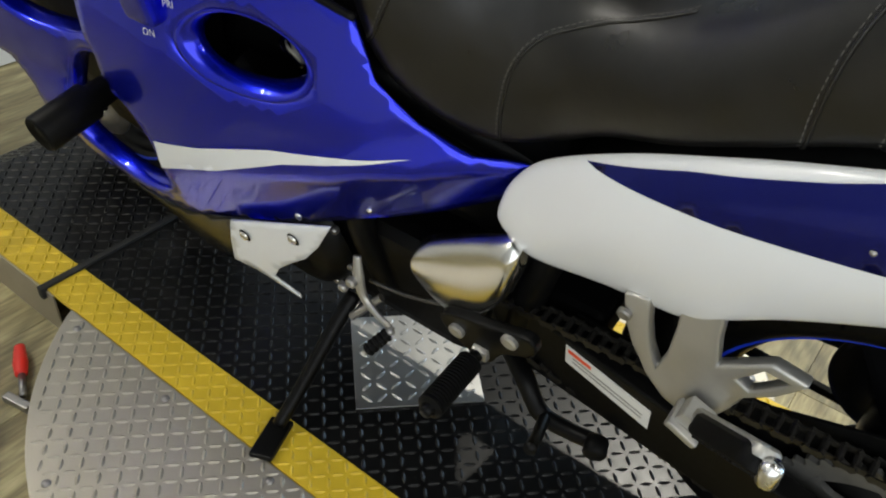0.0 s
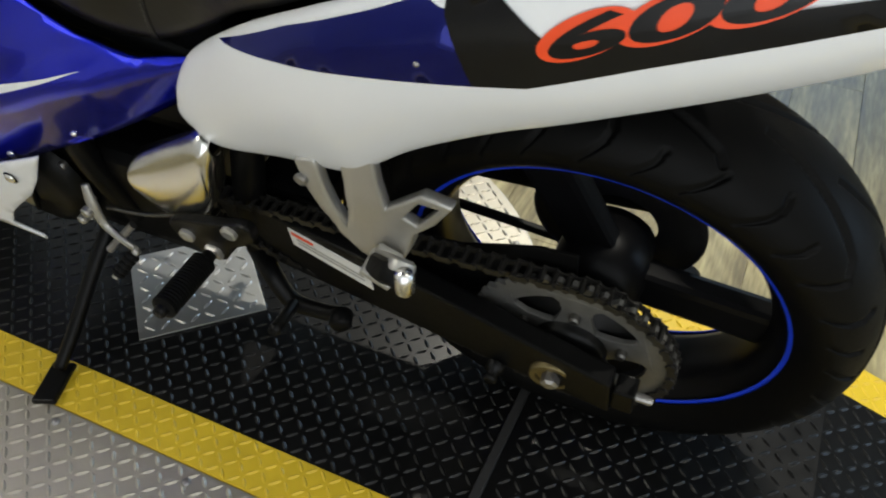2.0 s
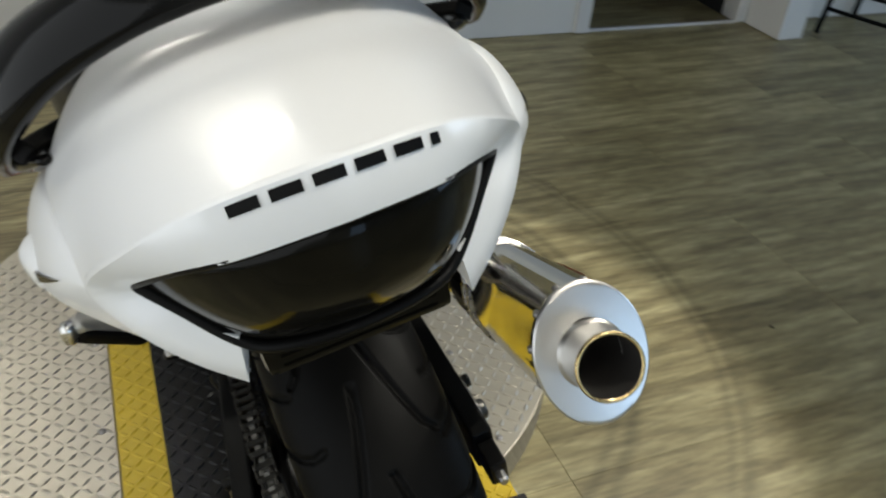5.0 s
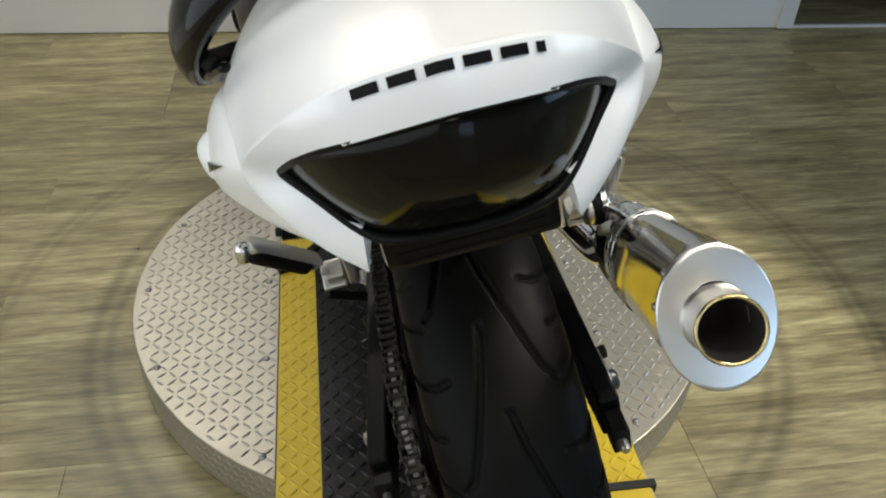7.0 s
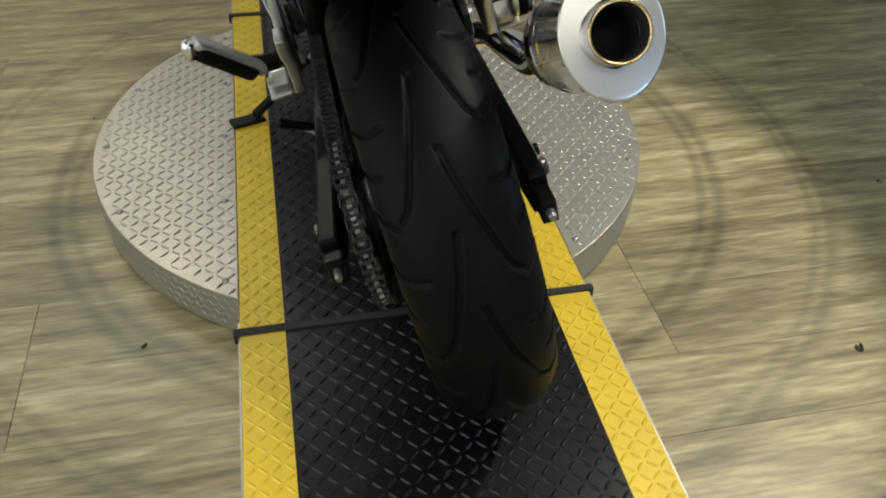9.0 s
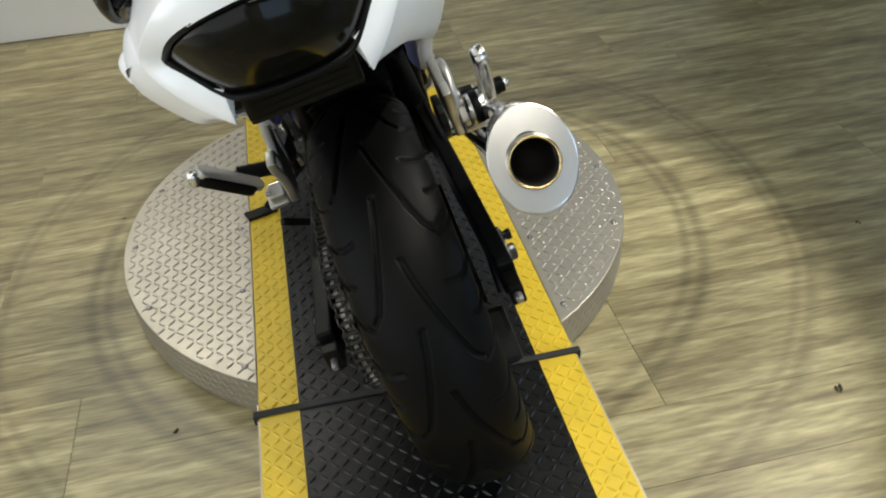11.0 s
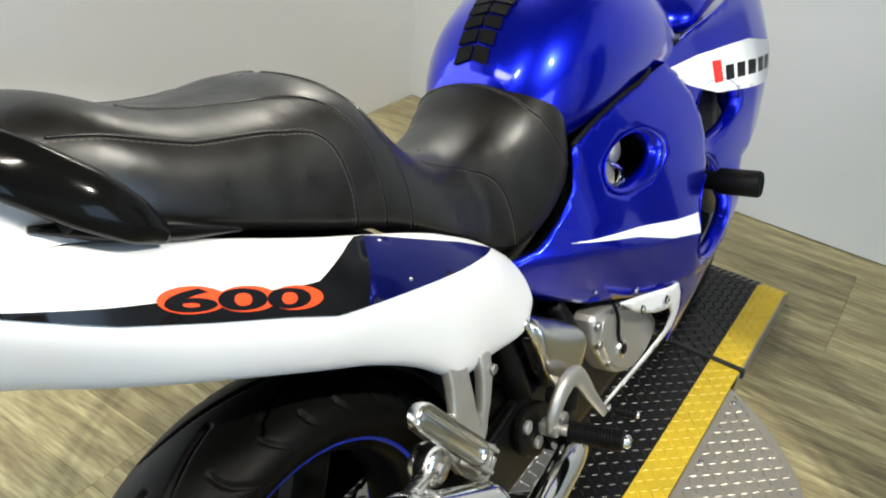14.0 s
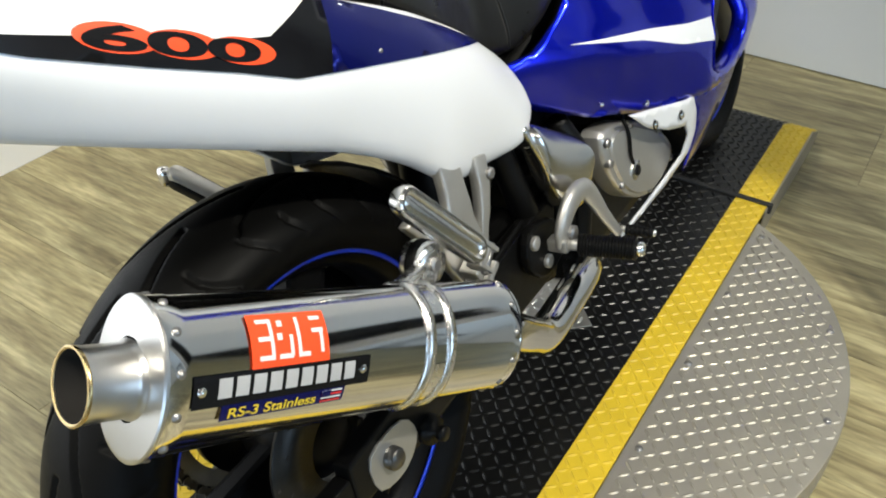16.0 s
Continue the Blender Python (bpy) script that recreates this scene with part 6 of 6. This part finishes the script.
# gear lever with its rubber
v, f = tube([(-0.168, -0.020, 0.402), (-0.178, -0.024, 0.370), (-0.184, -0.031, 0.332), (-0.190, -0.058, 0.316), (-0.194, -0.080, 0.312), (-0.198, -0.092, 0.314)], [0.006, 0.009, 0.007, 0.0055, 0.005, 0.005], 12, flat=0.7)
mesh_ob("gear_lever", v, f, CAST, bike, "polished gear lever", smooth=True)
bolt(bike, (-0.184, -0.018, 0.362), 0.009, 0.010, (-1, 0, 0), CAST, "lever_bolt")
bolt(bike, (-0.184, 0.004, 0.336), 0.008, 0.010, (-1, 0, 0), CAST, "lever_bolt")
ribbed_peg((-0.197, -0.092, 0.315), (-0.240, -0.070, 0.291), 0.0105, "gear_toe", "black gear lever toe rubber", PLASTIC, 5, False)
v, f = tube([(-0.150, -0.19, 0.385), (-0.158, -0.10, 0.355), (-0.165, -0.03, 0.350)], 0.0034, 8)
mesh_ob("gear_linkage", v, f, GREASE, bike, "gear linkage rod", smooth=True)
# centre stand folded up under the frame, with its foot lever
v, f = tube([(-0.120, -0.245, 0.285), (-0.150, -0.285, 0.288), (-0.165, -0.318, 0.258), (-0.166, -0.365, 0.258), (-0.166, -0.402, 0.268)], [0.016, 0.014, 0.013, 0.012, 0.012], 12)
cs = mesh_ob("centre_stand", v, f, ENGINE, bike, "black centre stand folded up", smooth=True)
v, f = lathe([(0.0, 0.012), (0.012, 0.012), (0.016, 0.008), (0.016, -0.012), (0.012, -0.016), (0.0, -0.016)], 20)
mesh_ob("stand_pad", turned(v, pose(-0.170, -0.404, 0.268, 0, 0, 20)), f, PLASTIC, cs, "black rubber stand pad", smooth=True)
v, f = tube([(-0.166, -0.325, 0.258), (-0.205, -0.338, 0.286), (-0.240, -0.348, 0.312)], [0.009, 0.008, 0.009], 10)
mesh_ob("foot_lever", v, f, ENGINE, cs, smooth=True)
# side stand
v, f = tube([(-0.140, 0.045, 0.235), (-0.190, 0.050, 0.205), (-0.290, 0.058, 0.135), (-0.345, 0.062, 0.102)], [0.014, 0.013, 0.011, 0.011], 12)
stand = mesh_ob("side_stand", v, f, ENGINE, bike, "black side stand, swung out", smooth=True)
part("stand_foot", moved(box_bm(-0.052, 0.028, -0.020, 0.020, -0.005, 0.005, 0.003), pose(-0.357, 0.062, 0.092, 0, 13.7, 20)), ENGINE, stand, "flat black stand foot")
v, f = tube([(-0.135, -0.01, 0.26), (-0.17, 0.03, 0.22)], 0.007, 8, curved=False)
mesh_ob("stand_spring", v, f, STEEL, stand)

# ---- engine, frame, covers
eng = part("engine", box_bm(-0.125, 0.125, -0.17, 0.30, 0.205, 0.42, 0.035, 3), ENGINE, bike, "black painted engine with polished covers")
part("cylinder_block", moved(box_bm(-0.145, 0.145, -0.08, 0.10, 0.0, 0.26, 0.02), pose(0, 0.12, 0.38, -25, 0, 0)), ENGINE, eng)
for k in range(6):
    part("cooling_fin", moved(box_bm(-0.152, 0.152, -0.088, 0.108, 0.05 + 0.024 * k, 0.054 + 0.024 * k, 0.001), pose(0, 0.12, 0.38, -25, 0, 0)), ENGINE, eng)
# Added block, keeps light from showing through between seat and fairing.
part("gap_block", box_bm(-0.085, 0.085, -0.30, 0.02, 0.46, 0.80, 0.03), PLASTIC, bike, "black block added to close the gap inside the frame")
part("oil_pan", box_bm(-0.09, 0.06, -0.12, 0.22, 0.165, 0.21, 0.015), ENGINE, eng)
for s in (-1, 1):
    if s > 0:
        edge = rounded([(-0.060, 0.462), (-0.070, 0.425), (-0.058, 0.385), (-0.024, 0.330), (0.026, 0.288), (0.098, 0.256), (0.165, 0.252), (0.222, 0.268), (0.238, 0.298), (0.160, 0.372), (0.035, 0.440)], 3)
        cy, cz = sum(p[0] for p in edge) / len(edge), sum(p[1] for p in edge) / len(edge)
        rings = [[Vector((x, cy + (y - cy) * k, cz + (z - cz) * k)) for y, z in edge] for x, k in ((0.120, 1.0), (0.150, 1.0), (0.157, 0.985), (0.161, 0.95), (0.163, 0.86), (0.168, 0.83), (0.169, 0.70))]
        v, f = bridge_loft(rings)
        cov = hard(fix_normals(mesh_ob("engine_cover", v, f, CAST, eng, "dull alloy clutch cover with bolts", smooth=True)))
        for y, z, r in ((-0.058, 0.440, 0.009), (-0.056, 0.400, 0.009), (-0.018, 0.338, 0.008), (0.100, 0.268, 0.008), (0.215, 0.280, 0.008), (0.160, 0.358, 0.008), (0.040, 0.426, 0.008)):
            bolt(cov, (0.156, y, z), r, 0.012, (1, 0, 0))
        bolt(cov, (0.166, 0.030, 0.345), 0.019, 0.008, (1, 0, 0), CHROME)
        bolt(cov, (0.172, 0.030, 0.345), 0.010, 0.006, (1, 0, 0), ENGINE)
        v, f = tube([(0.158, 0.02, 0.455), (0.172, 0.012, 0.425), (0.172, 0.012, 0.385), (0.170, 0.025, 0.360)], 0.0035, 8)
        mesh_ob("wiring", v, f, PLASTIC, cov, smooth=True)
    else:
        v, f = lathe([(0.0, 0.032), (0.030, 0.032), (0.034, 0.029), (0.070, 0.028), (0.088, 0.020), (0.098, 0.006), (0.100, 0.0)], 48)
        cov = hard(fix_normals(mesh_ob("engine_cover", turned(v, pose(-0.138, 0.130, 0.335, 0, 0, 180)), f, ENGINE, eng, "black round engine cover", smooth=True)))
        for k in range(8):
            a = 2 * math.pi * k / 8 + 0.2
            bolt(cov, (-0.138, 0.130 + 0.098 * math.cos(a), 0.335 + 0.098 * math.sin(a)), 0.007, 0.010, (-1, 0, 0))
        v, f = tube([(-0.165, 0.15, 0.43), (-0.174, 0.11, 0.36), (-0.174, 0.13, 0.29)], 0.004, 8)
        mesh_ob("wiring", v, f, PLASTIC, cov, smooth=True)
        bolt(cov, (-0.166, 0.150, 0.30), 0.017, 0.006, (-1, 0, 0), STEEL)
    dy = -0.10 if s > 0 else 0.0
    v, f = tube([(s * (0.125 + 0.2 * dy), dy - 0.02, 0.56 + 0.5 * dy), (s * 0.13, dy, 0.42), (s * 0.12, dy - 0.02, 0.28)], 0.020, 14)
    mesh_ob("frame_tube", v, f, ENGINE, bike, "black tubular frame downtube", smooth=True)
    v, f = tube([(s * 0.065, -0.33, 0.60), (s * 0.080, -0.15, 0.64), (s * 0.115, 0.10, 0.74), (s * 0.10, 0.40, 0.82)], 0.022, 14)
    mesh_ob("frame_rail", v, f, ENGINE, bike, "black main frame rail", smooth=True)
    v, f = tube([(s * 0.10, -0.30, 0.56), (s * 0.11, -0.26, 0.40), (s * 0.11, -0.24, 0.28)], 0.022, 12)
    mesh_ob("frame_tube", v, f, ENGINE, bike, "black tubular frame upright", smooth=True)
    # carburettor bits seen through the oval openings
    v, f = lathe([(0.0, 0.03), (0.020, 0.03), (0.022, 0.02), (0.022, -0.02), (0.0, -0.02)], 24)
    cb = mesh_ob("carburettor", turned(v, pose(s * (0.130 if s > 0 else 0.085), 0.055, 0.735, 0, 0, 0 if s > 0 else 180)), f, CAST, bike, "grey carburettor end seen through the fairing", smooth=True)
    part("carburettor_body", box_bm(s * 0.120 + 0.006, s * 0.120 + 0.030, 0.035, 0.072, 0.66, 0.72, 0.005), CAST, cb)
    v, f = tube([(s * 0.130 + 0.02, 0.05, 0.715), (s * 0.140 + 0.02, 0.075, 0.690), (s * 0.132 + 0.02, 0.06, 0.655)], 0.005, 8)
    mesh_ob("fuel_hose", v, f, CHROME, cb, smooth=True)
    # white lower fairing, with its belly strip on the right
    LOW_SHAPE = {1: [(-0.028, 0.478), (0.06, 0.455), (0.15, 0.433), (0.178, 0.428), (0.205, 0.390), (0.222, 0.340), (0.225, 0.290), (0.17, 0.232), (0.06, 0.172), (0.055, 0.182), (0.16, 0.258), (0.198, 0.295), (0.195, 0.340), (0.165, 0.375), (0.10, 0.395), (0.04, 0.425)],
                 -1: [(-0.028, 0.500), (0.060, 0.470), (0.145, 0.442), (0.158, 0.400), (0.168, 0.350), (0.158, 0.346), (0.134, 0.340), (0.112, 0.328), (0.066, 0.300), (0.068, 0.308), (0.104, 0.334), (0.088, 0.362), (0.062, 0.386), (0.030, 0.412), (0.002, 0.448)]}
    LOWF = thin_plate([(-0.03, 0.48, 0.196), (0.06, 0.43, 0.204), (0.14, 0.43, 0.228), (0.22, 0.44, 0.236), (0.26, 0.35, 0.225), (0.25, 0.28, 0.20), (0.17, 0.25, 0.17), (0.08, 0.20, 0.13), (0.12, 0.38, 0.212)])
    if s < 0:
        LOWF = thin_plate([(-0.026, 0.498, 0.206), (0.14, 0.441, 0.238), (0.06, 0.47, 0.222), (0.112, 0.326, 0.232), (0.166, 0.35, 0.244), (0.03, 0.404, 0.217)])
    low = sheet("lower_fairing", LOW_SHAPE[s], LOWF, s, WHITE, bike, label="white lower fairing piece with two screws", step=0.012)
    for y, z in ((0.058, 0.425), (0.132, 0.412)) if s > 0 else ((0.040, 0.449), (0.127, 0.420)):
        v, f = lathe([(0.0, 0.005), (0.005, 0.0045), (0.008, 0.002), (0.0085, 0.0)], 16)
        mesh_ob("screw", turned(v, pose(s * (LOWF(y, z) + 0.001), y, z, 0, 0, 0 if s > 0 else 180)), f, CHROME, low, smooth=True)
        v, f = lathe([(0.0085, 0.0012), (0.0105, 0.0006), (0.0108, 0.0)], 16)
        mesh_ob("washer", turned(v, pose(s * (LOWF(y, z) + 0.001), y, z, 0, 0, 0 if s > 0 else 180)), f, PLASTIC, low, smooth=True)
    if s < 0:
        # left side coloured black for the dark it mirrors; the right one is blue
        sheet("belly_shade", [(0.150, 0.438), (0.24, 0.412), (0.33, 0.402), (0.40, 0.40), (0.42, 0.33), (0.36, 0.27), (0.27, 0.27), (0.190, 0.312), (0.170, 0.350), (0.160, 0.400)], thin_plate([(0.15, 0.43, 0.232), (0.42, 0.40, 0.240), (0.4, 0.28, 0.20), (0.20, 0.31, 0.225), (0.3, 0.35, 0.236)]), s, BLACKP, bike, label="belly fairing side, black for its dark reflection", step=0.016)
    if s > 0:
        sheet("belly_shade", [(0.180, 0.430), (0.30, 0.414), (0.42, 0.405), (0.44, 0.33), (0.36, 0.26), (0.235, 0.24), (0.228, 0.29), (0.224, 0.345), (0.206, 0.395)], thin_plate([(0.2, 0.43, 0.23), (0.44, 0.40, 0.235), (0.4, 0.28, 0.19), (0.26, 0.26, 0.19), (0.3, 0.35, 0.225)]), s, BLUE, bike, label="blue belly fairing side", step=0.016)
# front end in the shade
for s in (-1, 1):
    v, f = tube([(s * 0.10, FRONT_Y, 0.318), (s * 0.10, FRONT_Y - 0.20, 0.86)], [0.030, 0.026], 16, curved=False)
    mesh_ob("fork_leg", v, f, CAST, bike, "silver fork leg", smooth=True)
    v, f = lathe([(0.10, 0.0), (0.155, 0.0), (0.155, 0.005), (0.10, 0.005)], 48, closed=True)
    mesh_ob("front_brake_disc", turned(v, Matrix.Translation((s * 0.07, FRONT_Y, 0.318))), f, STEEL, bike, "steel front brake disc", smooth=True)
part("front_mudguard", prism_bm([(FRONT_Y + 0.36 * math.cos(a), 0.318 + 0.345 * math.sin(a)) for a in np.linspace(0.3, 2.4, 16)] + [(FRONT_Y + 0.335 * math.cos(a), 0.318 + 0.33 * math.sin(a)) for a in np.linspace(2.4, 0.3, 16)], "x", -0.07, 0.07, 0.003), BLUE, bike, "blue front mudguard")

# ---------------------------------------------------------------- small things on the floor
tool = thing("hand_clamp", "small red-handled steel clamp lying beside the turntable", "clamp")
tool.matrix_world = pose(-0.445, 0.560, 0.0, 0, 0, 62)
v, f = tube([(0.0, 0, 0.016), (0.03, 0, 0.017), (0.075, 0, 0.016)], [0.011, 0.014, 0.010], 12, flat=0.8)
mesh_ob("handle", v, f, REDD, tool, "red plastic handle", smooth=True)
v, f = tube([(-0.05, 0, 0.012), (0.0, 0, 0.014)], 0.007, 10, curved=False)
mesh_ob("shank", v, f, STEEL, tool, smooth=True)
part("jaw", moved(box_bm(-0.03, 0.03, -0.008, 0.008, 0.0, 0.016, 0.003), pose(-0.06, 0.01, 0.0, 0, 0, 40)), STEEL, tool)

stool = thing("bar_stool", "black metal stool beside the short wall", "stool")
stool.matrix_world = pose(3.25, 1.30, 0, 0, 0, 20)
for sx in (-1, 1):
    for sy in (-1, 1):
        v, f = tube([(sx * 0.20, sy * 0.20, 0.0), (sx * 0.15, sy * 0.15, 0.70)], 0.014, 8, curved=False)
        mesh_ob("leg", v, f, PLASTIC, stool, smooth=True)
    v, f = tube([(sx * 0.19, -0.19, 0.12), (sx * 0.19, 0.19, 0.12)], 0.010, 8, curved=False)
    mesh_ob("foot_bar", v, f, PLASTIC, stool, smooth=True)
part("seat", box_bm(-0.18, 0.18, -0.18, 0.18, 0.70, 0.75, 0.02, 3), PLASTIC, stool)

CRUMB = mat("dry_dirt", (0.055, 0.04, 0.025), 0.9, vary=0.4, scale=60)
for bx, by, bs in ((0.848, -0.803, 0.013), (-0.519, -0.546, 0.009), (-0.645, -0.032, 0.006), (1.217, -0.316, 0.008), (0.93, -1.10, 0.005), (-0.70, 0.30, 0.005)):
    crng = random.Random(int(bx * 1000))
    bm = bmesh.new()
    for _ in range(3):
        bmesh.ops.create_icosphere(bm, subdivisions=1, radius=bs * 0.5, matrix=pose(bx + crng.uniform(-0.5, 0.5) * bs, by + crng.uniform(-0.5, 0.5) * bs, bs * 0.25, crng.uniform(0, 90), 0, crng.uniform(0, 90)) @ Matrix.Diagonal((1.2, 0.7, 0.5, 1)))
    crumb = part("dirt_crumb", bm, CRUMB, None)
    tagged(crumb, "small brown crumb of dirt on the floor", "dirt", group="crumbs on the floor")

# ---------------------------------------------------------------- floor planks
PW, PL = 0.178, 1.22
plank_meshes = {}


def plank(x0, x1, y0, y1):
    key = round(x1 - x0, 3), round(y1 - y0, 3)
    if key not in plank_meshes:
        w, d, b = x1 - x0, y1 - y0, 0.0006
        v = [(0, 0, -0.0015), (w, 0, -0.0015), (w, d, -0.0015), (0, d, -0.0015), (b, b, 0), (w - b, b, 0), (w - b, d - b, 0), (b, d - b, 0)]
        f = [(4, 5, 6, 7), (0, 1, 5, 4), (1, 2, 6, 5), (2, 3, 7, 6), (3, 0, 4, 7)]
        me = bpy.data.meshes.new("plank")
        me.from_pydata(v, [], f)
        me.materials.append(PLANK)
        plank_meshes[key] = me
    ob = new("plank", plank_meshes[key])
    ob.location = (x0, y0, 0)
    ob.parent = floor


rng = random.Random(4)
y = Y_S
row = 0
while y < 2.5:
    start = X_W - rng.choice((0.1, 0.35, 0.6, 0.85, 1.05))
    x = start
    while x < X_E:
        a, b = max(x, X_W), min(x + PL, X_E)
        if b - a > 0.03:
            plank(a + 0.0002, b - 0.0002, y + 0.0002, y + PW - 0.0002)
        x += PL
    y += PW
    row += 1
